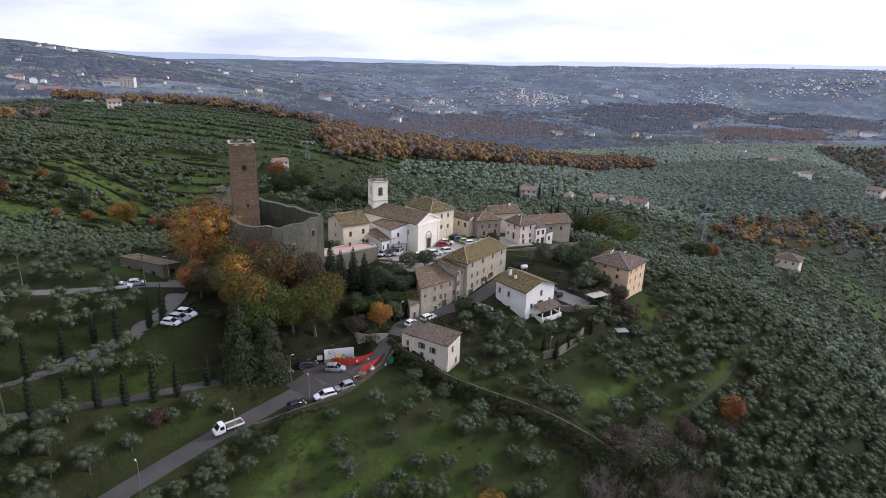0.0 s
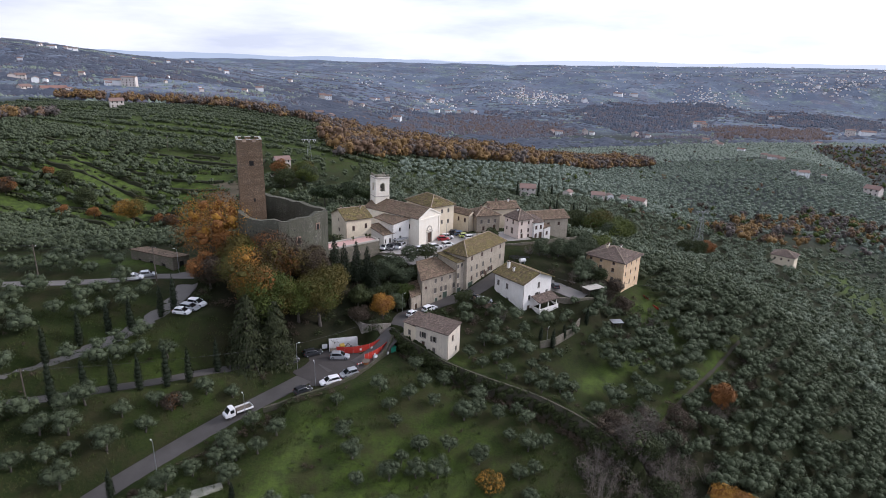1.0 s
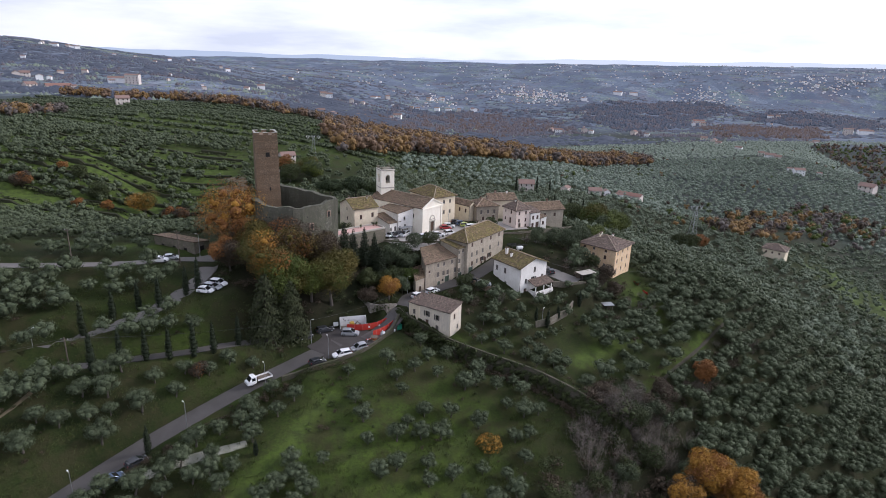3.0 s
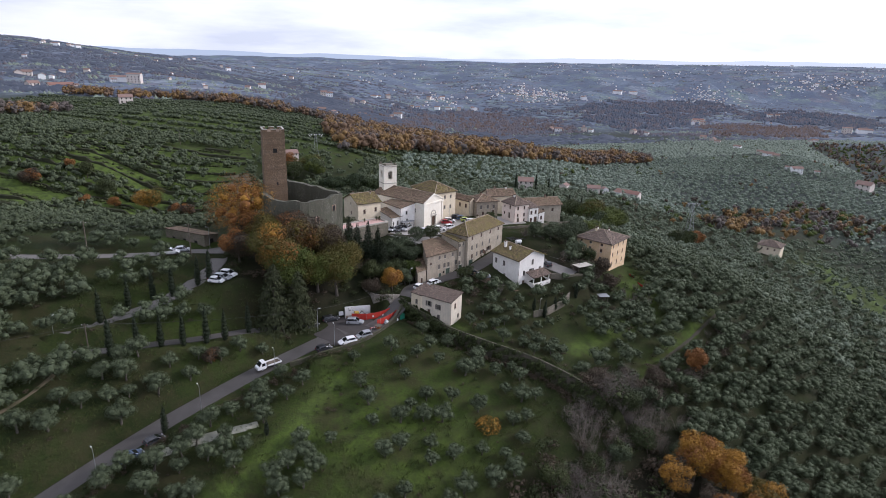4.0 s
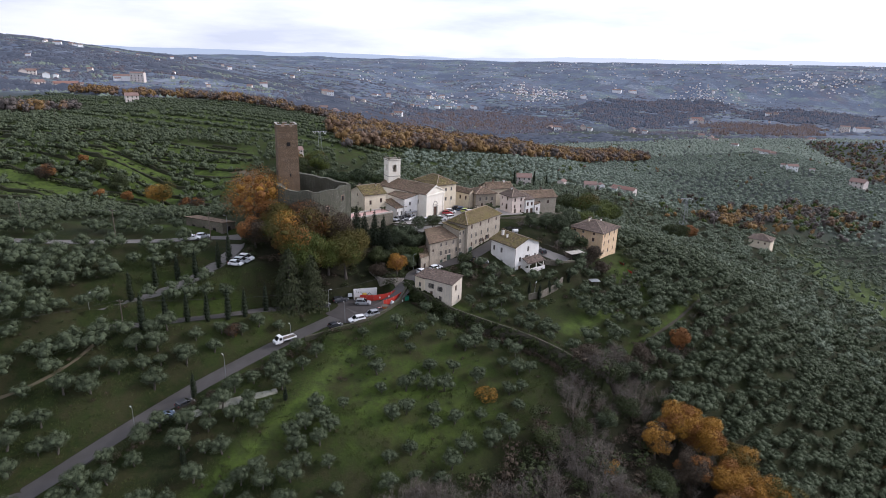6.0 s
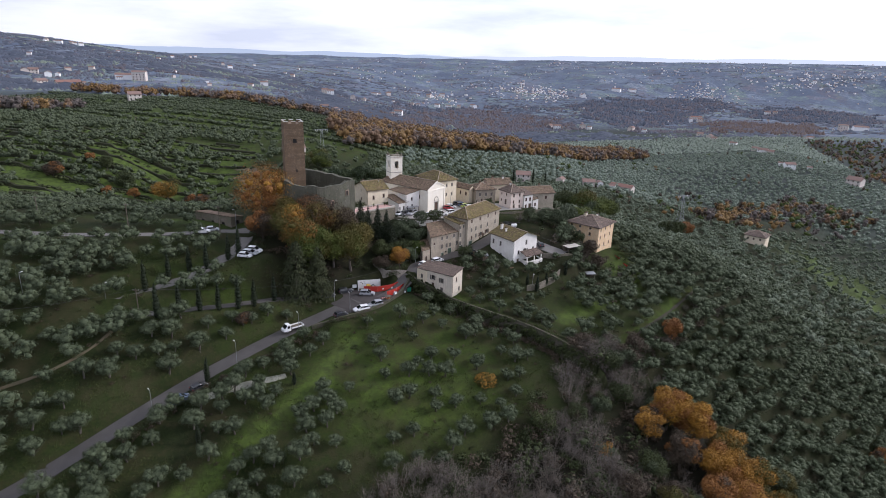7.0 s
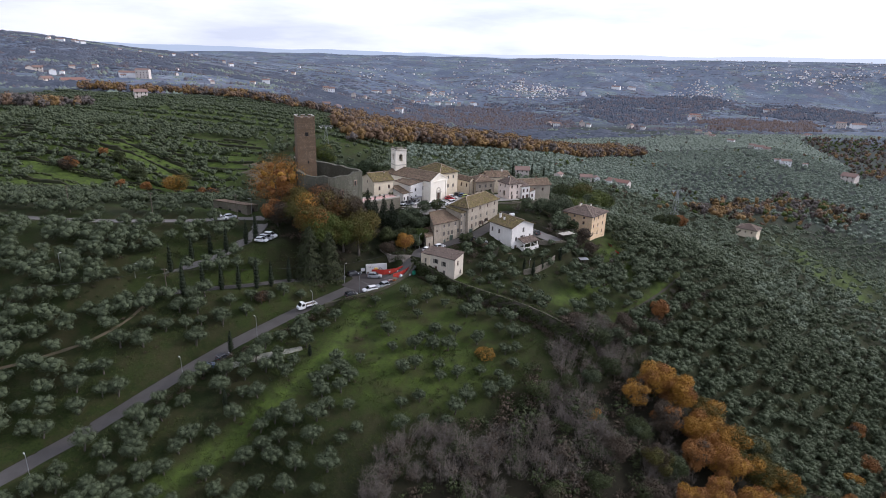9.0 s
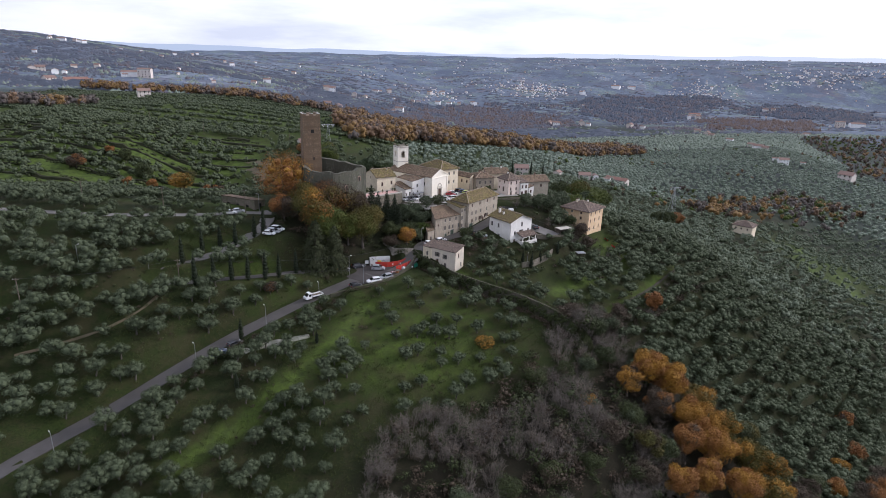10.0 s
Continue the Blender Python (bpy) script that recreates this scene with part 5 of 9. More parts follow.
ring_wall("curtain_wall_back", [(-33.0, 141.6), (-42.0, 147.0), (-52.0, 152.0)], [27.8, 28.4, 28.9], 9.0, 1.2, M_CASTLE, castle, ragged=0.2)
ring_wall("curtain_wall_left", [(-52.0, 152.0), (-54.0, 142.0), (-50.6, 130.4)], [28.9, 28.6, 28.9], 9.0, 1.2, M_CASTLE, castle)

tower = thing("castle_tower", "tall square brown stone castle tower with pale battlement caps", "tower", (-50.2, 138.2, 0), 22)
bm = bmesh.new()
hw0, hw1, zt0, zt1 = 3.15, 2.85, 12.0, 45.0
n = 22
rings = []
for k in range(n + 1):
    f = k / n
    h = hw0 + (hw1 - hw0) * f
    z = zt0 + (zt1 - zt0) * f
    rings.append([bm.verts.new((x * h + 0.03 * math.sin(k * 2.1 + j), y * h + 0.03 * math.sin(k * 1.3 + 2 * j), z)) for j, (x, y) in enumerate(((-1, -1), (0, -1), (1, -1), (1, 0), (1, 1), (0, 1), (-1, 1), (-1, 0)))])
for r0, r1 in zip(rings, rings[1:]):
    for k in range(8):
        bm.faces.new((r0[k], r0[(k + 1) % 8], r1[(k + 1) % 8], r1[k]))
bm.faces.new(rings[-1])
part("tower_shaft", bm, M_TOWER, tower)
for a in range(4):
    R = Matrix.Rotation(a * math.pi / 2, 3, "Z")
    for x0, x1 in ((-2.85, -1.6), (-0.65, 0.65), (1.6, 2.28)):
        bm = bmesh.new()
        fs = add_box(bm, x0, -2.88, 44.9, x1, -2.35, 45.55, 0.0)
        for v in {v for f in fs for v in f.verts}:
            v.co = R @ v.co
        merlon = part("merlon", bm, M_TOWER, tower)
        bm = bmesh.new()
        fs = add_box(bm, x0 - 0.05, -2.94, 45.55, x1 + 0.02, -2.40, 45.66, 0.0)
        for v in {v for f in fs for v in f.verts}:
            v.co = R @ v.co
        part("merlon_cap", bm, M_CAP, merlon, "pale stone cap")
for a, x, z, w, h in ((0, 0.2, 39.4, 1.0, 1.1), (3, -0.2, 31.0, 0.5, 0.9), (0, 0.4, 30.5, 0.4, 0.9)):
    R = Matrix.Rotation(a * math.pi / 2, 3, "Z")
    bm = bmesh.new()
    fs = add_box(bm, x - w / 2, -3.02, z, x + w / 2, -2.5, z + h)
    for v in bm.verts:
        v.co = R @ v.co
    part("opening", bm, M_DARK, tower, "window opening as a block painted in dark shade")
for (x, y, ang, z, w, h) in ((-37.9, 132.55, 53, 21.0, 0.9, 1.7), (-34.5, 137.95, 60, 23.4, 0.95, 1.5), (-44.0, 129.2, 8, 20.5, 0.8, 1.3)):
    bm = bmesh.new()
    add_box(bm, -w / 2, -0.72, 0, w / 2, 0.4, h, 0.05)
    o = part("opening", bm, M_DARK, castle, "window opening as a block painted in dark shade")
    o.matrix_basis = pose(x, y, z, 0, 0, ang)
    bm = bmesh.new()
    for x0, x1, c0, c1 in ((-w / 2 - 0.18, -w / 2, 0, h + 0.2), (w / 2, w / 2 + 0.18, 0, h + 0.2), (-w / 2, w / 2, h, h + 0.2)):
        add_box(bm, x0, -0.76, c0, x1, -0.3, c1)
    fr = part("brick_surround", bm, M_BRICK, castle)
    fr.matrix_basis = pose(x, y, z, 0, 0, ang)

# putlog holes in the curtain wall, as blocks coloured like the shade inside
rngh = random.Random(5)
hole_me = mesh_from("putlog_hole", box(-0.14, -0.03, -0.14, 0.14, 0.05, 0.14), M_DARK)
for (ax, ay, bx, by, ang) in ((-48.2, 128.62, -44.2, 128.45, -2), (-38.6, 131.0, -33.4, 139.0, 57)):
    for r_ in range(4):
        for k in range(6):
            f_ = (k + 0.5 + rngh.uniform(-0.2, 0.2)) / 6
            o = new("putlog_hole", hole_me)
            o.parent = castle
            off = Vector((math.sin(radians(ang)), -math.cos(radians(ang)))) * (0.02 if ang < 0 else 0.12)
            o.matrix_basis = pose(ax + (bx - ax) * f_ + off.x, ay + (by - ay) * f_ + off.y, 18.2 + 2.2 * r_ + rngh.uniform(-0.3, 0.3), 0, 0, ang)

# terrace below the castle
terr = thing("castle_terrace", "stone walled terrace with faded pink floor", "terrace", (-33.0, 143.0, 0), 41)
LT, WT = 16.8, 5.6
bm = bmesh.new()
add_box(bm, 0, 0, 6.0, LT, WT, 15.9)
part("retaining_wall", bm, M_RUBBLE, terr)
bm = bmesh.new()
add_box(bm, 0.4, 0.4, 15.9, LT - 0.4, WT - 0.4, 15.96)
part("terrace_floor", bm, M_TERRACE, terr)
bm = bmesh.new()
for b in ((0, 0, LT, 0.38), (0, WT - 0.38, LT, WT), (LT - 0.38, 0.38, LT, WT - 0.38)):
    add_box(bm, b[0], b[1], 15.9, b[2], b[3], 16.35, 0.03)
part("parapet", bm, M_STONE_TRIM, terr)
bm = bmesh.new()
add_box(bm, 12.6, -0.05, 10.0, 13.6, 0.3, 12.2)
part("opening", bm, M_DARK, terr)

# ---------------------------------------------------------------- garden wall along the orchard
gw = thing("boundary_wall", "old ivy-grown stone retaining wall along the orchard", "wall", kind="structure")
wl = polyline(WALL_LINE, 1.0)
bm = bmesh.new()
rows = []
rng = random.Random(3)
for i, p in enumerate(wl):
    a, b = wl[max(i - 1, 0)], wl[min(i + 1, len(wl) - 1)]
    d = Vector((b[0] - a[0], b[1] - a[1])).normalized()
    nn = Vector((-d.y, d.x))
    t = p[2] + 0.25 * (rng.random() - 0.5)
    rows.append([bm.verts.new((p[0] + nn.x * o, p[1] + nn.y * o, z)) for o, z in ((-0.6, p[2] - 5.8), (-0.42, p[2] - 2), (-0.22, t), (0.22, t - 0.05), (0.3, p[2] - 2), (0.3, p[2] - 5.8))])
for r0, r1 in zip(rows, rows[1:]):
    for k in range(5):
        bm.faces.new((r0[k], r0[k + 1], r1[k + 1], r1[k]))
bmesh.ops.recalc_face_normals(bm, faces=bm.faces)
part("masonry", bm, M_WALLTOP, gw)
bm = bmesh.new()
rows = []
for i, p in enumerate(wl):
    a, b = wl[max(i - 1, 0)], wl[min(i + 1, len(wl) - 1)]
    d = Vector((b[0] - a[0], b[1] - a[1])).normalized()
    nn = Vector((-d.y, d.x))
    t = p[2] + 0.12
    rows.append([bm.verts.new((p[0] + nn.x * o, p[1] + nn.y * o, z)) for o, z in ((-0.24, t - 0.16), (-0.2, t + 0.04), (0.18, t + 0.06), (0.24, t - 0.16))])
for r0, r1 in zip(rows, rows[1:]):
    for k in range(3):
        bm.faces.new((r0[k], r0[k + 1], r1[k + 1], r1[k]))
part("coping", bm, plain("mossy_coping", (0.050, 0.054, 0.030), (0.105, 0.095, 0.070), 0.5, 0.95, bump=0.6, dist=0.06), gw)

# ---------------------------------------------------------------- plants
def ico(level=1):
    bm = bmesh.new()
    bmesh.ops.create_icosphere(bm, subdivisions=level, radius=1.0)
    v = np.array([q.co for q in bm.verts])
    f = np.array([[q.index for q in fc.verts] for fc in bm.faces])
    bm.free()
    return v, f


ICO1, ICO2 = ico(1), ico(2)
OCT_V = np.array([(0, 0, 1), (1, 0, 0.1), (0, 1, -0.1), (-1, 0, 0.1), (0, -1, -0.1), (0, 0, -1)], float)
OCT_F = np.array([(0, 1, 2), (0, 2, 3), (0, 3, 4), (0, 4, 1), (5, 2, 1), (5, 3, 2), (5, 4, 3), (5, 1, 4)])


def crown_arrays(rng, lobes, n, size, jitter=0.7, core=0.78, up=0.15, aspect=0.6, hang=0.0, deep=0.72, fine=False, tri=False, rugged=0.09):
    """Leaf clumps as small tilted quads on the skin of several lobes, over dark inner lobes. Quads as pairs of triangles."""
    lobes = np.array(lobes, float)
    c, r = lobes[:, :3], lobes[:, 3:6]
    w = (r.prod(1)) ** (2 / 3)
    pick = rng.choice(len(lobes), n * 2, p=w / w.sum())
    d = rng.normal(size=(n * 2, 3))
    d[:, 2] += up
    d /= np.linalg.norm(d, axis=1)[:, None]
    rad = rng.uniform(deep, 1.10, (n * 2, 1))
    p = c[pick] + d * r[pick] * rad
    inside = ((((p[:, None] - c[None]) / r[None]) ** 2).sum(-1) < 0.45).any(1)
    keep = np.nonzero(~inside)[0][:n]
    p, d = p[keep], d[keep]
    nrm = d + jitter * rng.normal(size=d.shape)
    nrm /= np.linalg.norm(nrm, axis=1)[:, None]
    a = np.cross(nrm, rng.normal(size=nrm.shape))
    a /= np.linalg.norm(a, axis=1)[:, None]
    if hang:
        a[:, 2] -= hang * 2
        a -= nrm * (a * nrm).sum(1)[:, None]
        a /= np.linalg.norm(a, axis=1)[:, None] + 1e-9
    b = np.cross(nrm, a)
    s = size * rng.uniform(0.55, 1.35, (len(p), 1))
    a, b = a * s, b * s * aspect
    bend = nrm * s * 0.25
    v = np.stack([p - a, p + b * 0.9 + bend, p + a, p - b * 0.9 + bend], 1).reshape(-1, 3)
    k = np.arange(len(p))[:, None] * 4
    f = np.concatenate([k + [0, 1, 2], k + [0, 2, 3]], 1).reshape(-1, 3)
    if tri:
        # sprays of three corners
        v = np.stack([p - a, p + a * 0.8 + b * 0.9 + bend, p + a * 0.8 - b * 0.9 + bend], 1).reshape(-1, 3)
        f = np.arange(3 * len(p)).reshape(-1, 3)
    if core:
        # rounded heads of inner leaf, each lobe a clump of its own
        iv, jf = ICO2 if fine else ICO1
        for i in range(len(lobes)):
            q = iv * (1 + rugged * rng.normal(size=(len(iv), 1)))
            f = np.concatenate([f, jf + len(v)])
            v = np.concatenate([v, q * r[i] * core + c[i]])
    return v, f


def arrays_mesh(name, v, f, mat):
    me = bpy.data.meshes.new(name)
    me.vertices.add(len(v))
    me.vertices.foreach_set("co", np.ascontiguousarray(v, np.float32).ravel())
    me.loops.add(f.size)
    me.loops.foreach_set("vertex_index", np.ascontiguousarray(f, np.int32).ravel())
    me.polygons.add(len(f))
    me.polygons.foreach_set("loop_start", np.arange(0, f.size, 3, dtype=np.int32))
    me.polygons.foreach_set("use_smooth", np.ones(len(f), bool))
    me.update()
    me.materials.append(mat)
    return me


def spread(templates, places):
    """Joins many turned and scaled copies: places are x, y, z, scale, turn, which."""
    vs, fs, off = [], [], 0
    for x, y, z, s, a, k in places:
        v, f = templates[int(k) % len(templates)]
        ca, sa = math.cos(a) * s, math.sin(a) * s
        q = np.empty_like(v)
        q[:, 0] = v[:, 0] * ca - v[:, 1] * sa + x
        q[:, 1] = v[:, 0] * sa + v[:, 1] * ca + y
        q[:, 2] = v[:, 2] * s + z
        vs.append(q)
        fs.append(f + off)
        off += len(v)
    return np.concatenate(vs), np.concatenate(fs)


def lobes_round(rng, n, w, h, z, lobe):
    """Lobes in a rounded heap of width w and height h over z."""
    out = [(0, 0, z + h * 0.5, w * 0.33, w * 0.33, h * 0.40)]
    for i in range(n):
        a = i * 2.4 + rng.uniform(-0.4, 0.4)
        rr = w * 0.5 * math.sqrt((i + 0.6) / n) * 0.72
        zz = z + h * (0.30 + 0.45 * rng.uniform() + 0.15 * (1 - rr / (w * 0.5)))
        s = lobe * rng.uniform(0.75, 1.25)
        out.append((rr * math.cos(a), rr * math.sin(a), zz, s, s, s * 0.85))
    return out


def trunk_mesh(name, rng, h, r, limbs, reach, mat, lean=0.15):
    bm = bmesh.new()
    bend = Vector((rng.uniform(-1, 1), rng.uniform(-1, 1), 0)) * lean * h
    mid = Vector((0, 0, h * 0.5)) + bend * 0.6
    top = Vector((0, 0, h)) + bend
    add_tube(bm, [(0, 0, -0.5), (0, 0, 0.1), mid, top], [r * 1.5, r * 1.2, r * 0.85, r * 0.6], 7)
    for k in range(limbs):
        a = k * 2.4 + rng.uniform(-0.4, 0.4)
        st = mid.lerp(top, rng.uniform(0.2, 1.0))
        e = st + Vector((math.cos(a) * reach, math.sin(a) * reach, reach * rng.uniform(0.6, 1.3)))
        m = st.lerp(e, 0.5) + Vector((0, 0, 0.12 * reach))
        add_tube(bm, [st, m, e], [r * 0.5, r * 0.32, r * 0.12], 5)
    return mesh_from(name, bm, mat)


G = np.random.default_rng(11)
OLIVE_NEAR, OLIVE_TRUNK = [], []
for k in range(5):
    lob = lobes_round(G, 13, 4.8, 3.9, 0.5, 0.88)
    v, f = crown_arrays(G, lob, 1950, 0.105, 0.5, 0.62, hang=0.25, aspect=0.62, deep=0.60, tri=True, rugged=0.16)
    OLIVE_NEAR.append(arrays_mesh("crown", v, f, L_OLIVE))
    OLIVE_TRUNK.append(trunk_mesh("trunk", G, 1.7, 0.17, 4, 1.1, M_BARK, 0.2))
OLIVE_MID = []
for k in range(6):
    lob = lobes_round(G, 8, 4.8, 3.9, 0.3, 1.02)
    OLIVE_MID.append(crown_arrays(G, lob, 470, 0.17, 0.48, 0.66, hang=0.2, aspect=0.64, deep=0.70, tri=True, rugged=0.16))
OLIVE_BACK = [crown_arrays(G, lobes_round(G, 3, 4.8, 3.6, 0.4, 1.3), 84, 0.32, 0.5, 0.68, hang=0.2, deep=0.72, tri=True, aspect=0.65) for k in range(5)]
OLIVE_FAR = [crown_arrays(G, [(0, 0, 1.9, 2.1, 2.1, 1.6)], 22, 0.62, 0.5, 0.76, deep=0.75, tri=True) for k in range(4)]


def blocked(x, y, margin=1.0):
    """True where roads, squares, buildings or the wall keep trees away."""
    for line, half, sh in BEDS:
        if ((line[:, 0] - x) ** 2 + (line[:, 1] - y) ** 2).min() < (half + margin * (1.0 if half > 2.2 else 1.35)) ** 2:
            return True
    for cx, cy, hl, hw, turn, pz, sh in PADS:
        c, s = math.cos(radians(turn)), math.sin(radians(turn))
        dx, dy = x - cx, y - cy
        if abs(dx * c + dy * s) < hl + margin and abs(-dx * s + dy * c) < hw + margin:
            return True
    for bx, by, rr in BUILT:
        if (x - bx) ** 2 + (y - by) ** 2 < (rr + margin) ** 2:
            return True
    if ((TRACK_POINTS[:, 0] + 0.8 - x) ** 2 + (TRACK_POINTS[:, 1] - y) ** 2).min() < (0.9 + margin) ** 2:
        return True
    for cx, cy, h in CYPRESSES:
        if (x - cx) ** 2 + (y - cy) ** 2 < (1.0 + 1.5 * margin) ** 2:
            return True
    w = polyline(WALL_LINE, 1.5)
    return ((w[:, 0] - x) ** 2 + (w[:, 1] - y) ** 2).min() < (0.8 + margin) ** 2


RAVINE_TRACK = [(45.7, 108.3), (51.7, 115.2), (58.8, 122.7), (66.6, 131.1), (76.1, 141.3), (86.2, 152.5)]
TRACK_POINTS = polyline([(x, y, 0) for x, y in RAVINE_TRACK], 1.5)
CYPRESSES = [(-70.4, 85.2, 7.6), (-66.8, 89.0, 6.6), (-62.6, 90.9, 6.4), (-58.6, 92.6, 6.4), (-54.4, 94.8, 7.4), (-51.2, 97.2, 6.6), (-47.6, 102.4, 6.4), (-78.4, 96.2, 7.2), (-74.6, 101.4, 6.4), (-70.6, 104.9, 6.2), (-66.2, 105.6, 6.8),
             (-61.9, 110.0, 6.4), (-59.2, 110.6, 7.4), (-54.6, 73.2, 5.0), (-36.1, 76.2, 3.6), (25.9, 128.0, 5.5), (29.2, 131.5, 4.6), (23.0, 129.5, 4.2), (36.5, 139.0, 5.0), (-51.0, 58.5, 4.2)]
BUILT = [(-84, 91, 2.5), (66.5, 120.5, 2.6), (52, 171, 9.5), (19.5, 146, 8.5), (10, 158, 8), (4, 150, 8), (16, 166, 7), (-2, 143, 7), (-6, 139, 6), (-3, 120, 6.5), (-8, 122, 4), (-12, 170, 14), (-22, 168, 10), (-30, 162, 8),
         (-42, 139, 12), (-48, 145, 9), (-25, 150, 9), (-30, 147, 7), (0, 182, 10), (10, 186, 9), (24, 180, 8), (31, 182, 6), (35, 194, 10), (18, 195, 9), (-73, 137, 9), (210, 345, 10)]

olives = []


def in_wood(px, py, poly, wide):
    """Inside a wood whose outline wavers by so many metres."""
    return in_poly(px + wide * noise.noise((px / wide / 1.4, py / wide / 1.4, 1.3)), py + 1.5 * wide * noise.noise((px / wide / 1.4, py / wide / 1.4, 7.7)), poly)


def in_poly(px, py, poly):
    inside = False
    j = len(poly) - 1
    for i in range(len(poly)):
        (xi, yi), (xj, yj) = poly[i], poly[j]
        if (yi > py) != (yj > py) and px < (xj - xi) * (py - yi) / (yj - yi) + xi:
            inside = not inside
        j = i
    return inside


WOOD_BEHIND = [(-147, 984), (-146, 1589), (4, 2227), (204, 2141), (350, 1944), (370, 1694), (245, 1598), (75, 1497), (-71, 1310)]
WOOD_SLATE = [(471, 2455), (649, 2685), (1098, 2963), (1299, 2864), (1202, 2532), (969, 2304), (804, 2089), (641, 1787), (509, 1578), (491, 1728), (462, 1881), (447, 2061)]
WOOD_STRIP = [(-222, 992), (-192, 2091), (138, 2410), (466, 2368), (412, 2190), (128, 2224), (-170, 1846), (-206, 1103)]
WOOD_RUST = [(837, 1958), (946, 2017), (1011, 1960), (1131, 2011), (1218, 2000), (1235, 1921), (961, 1593), (846, 1545), (769, 1536), (711, 1536), (726, 1674)]
WOOD_EAST = [(1200, 2502), (1434, 2574), (1613, 2554), (1858, 2613), (1463, 2041), (1308, 2056), (1153, 2052), (1046, 2109)]
WOOD_CORNER = [(840, 1390), (973, 1470), (1120, 1500), (960, 1180), (760, 880), (593, 749), (560, 770), (633, 887), (660, 985), (720, 1130)]
EAST_WOOD = [(190, 402), (217, 394), (245, 400), (271, 416), (323, 448), (413, 506), (425, 570), (400, 625), (319, 560), (297, 565), (200, 440)]
VALLEY_WOOD = [(-82, 425), (-50, 480), (0, 530), (55, 552), (147, 755), (272, 915), (325, 945), (345, 1010), (290, 1040), (190, 980), (88, 860), (-24, 735), (-95, 690), (-130, 660), (-110, 500)]


def orchard(x0, x1, y0, y1, pitch, turn, size, chance, rng, test=None, jit=0.28):
    c, s = math.cos(radians(turn)), math.sin(radians(turn))
    cx, cy = (x0 + x1) / 2, (y0 + y1) / 2
    rad = math.hypot(x1 - x0, y1 - y0) / 2
    n = int(rad / pitch) + 1
    for i in range(-n, n + 1):
        for j in range(-n, n + 1):
            u, v = (i + rng.uniform(-jit, jit)) * pitch, (j + rng.uniform(-jit, jit)) * pitch
            x, y = cx + u * c - v * s, cy + u * s + v * c
            k1, k2, k3 = rng.uniform(), rng.uniform(0.75, 1.25), rng.uniform(0, 6.28)
            if not (x0 < x < x1 and y0 < y < y1) or k1 > chance or abs(x) > 0.77 * (y + 68) + 12 or (test and not test(x, y)):
                continue
            if math.hypot(x, y - 110) < 260 and blocked(x, y, 1.1 * size):
                continue
            olives.append((x, y, k2 * size, k3))


def strip_free(x, y):
    """Keeps the mown track through the orchard clear."""
    st = [(-24, 96), (-31, 78), (-38, 65), (-49, 50), (-58, 38)]
    for (ax, ay), (bx, by) in zip(st, st[1:]):
        dx, dy = bx - ax, by - ay
        k = max(0, min(1, ((x - ax) * dx + (y - ay) * dy) / (dx * dx + dy * dy)))
        if math.hypot(x - ax - k * dx, y - ay - k * dy) < 2.6:
            return False
    return True


THICKET = [(30, 100), (46, 113), (60, 105), (50, 92), (58, 80), (50, 62), (62, 50), (40, 24), (-26, 24), (-20, 44), (-14, 57), (-4, 61), (8, 72), (20, 84)]


def in_scrub(x, y):
    return in_poly(x, y, THICKET) or ((x - 30) / 22) ** 2 + ((y - 62) / 17) ** 2 < 1 or ((x - 64) / 18) ** 2 + ((y - 75) / 19) ** 2 < 1 or ((x - 4) / 22) ** 2 + ((y - 44) / 14) ** 2 < 1 or ((x - 38) / 9) ** 2 + ((y - 92) / 10) ** 2 < 1


R1 = np.random.default_rng(5)
orchard(-26, 26, 54, 112, 4.9, 25, 0.86, 0.66, R1, lambda x, y: strip_free(x, y) and not in_scrub(x, y))
orchard(-70, -26, 20, 100, 3.9, 40, 0.95, 0.93, R1, lambda x, y: strip_free(x, y) and not in_scrub(x, y))
orchard(-170, -56, 20, 112, 4.3, 20, 1.05, 0.9, R1, lambda x, y: noise.noise((x / 11, y / 8, 7.1)) > -0.36)
orchard(-170, -64, 112, 190, 4.8, 8, 1.0, 0.9, R1, lambda x, y: not (-110 < x < -68 and 128 < y < 135))
orchard(0, 62, 104, 150, 4.3, 35, 0.86, 0.82, R1, lambda x, y: ((x - 35) / 8) ** 2 + ((y - 121) / 5) ** 2 > 1 and y > 118 - x * 0.35)
orchard(38, 180, 84, 250, 4.15, 48, 1.14, 0.97, R1, lambda x, y: not in_scrub(x, y) and ((x - 52) / 13) ** 2 + ((y - 164) / 14) ** 2 > 1 and ((x - 35) / 10) ** 2 + ((y - 121) / 7) ** 2 > 1)
orchard(80, 160, 40, 90, 4.3, 30, 1.1, 0.95, R1, lambda x, y: not in_scrub(x, y))
thinned, seen = [], {}
for o in olives:
    # no two trees closer than their crowns allow
    ci, cj = int(o[0] // 3.4), int(o[1] // 3.4)
    if all(math.hypot(o[0] - q[0], o[1] - q[1]) > 3.0 for i in (-1, 0, 1) for j in (-1, 0, 1) for q in seen.get((ci + i, cj + j), ())):
        seen.setdefault((ci, cj), []).append(o)
        thinned.append(o)
olives = thinned
near_o = sorted(olives, key=lambda o: math.hypot(o[0], o[1] - 40))
R2 = np.random.default_rng(8)
olives = []
orchard(-60, 180, 195, 420, 5.6, 30, 0.95, 0.9, R2, lambda x, y: not (-60 < x < 45 and y < 205))
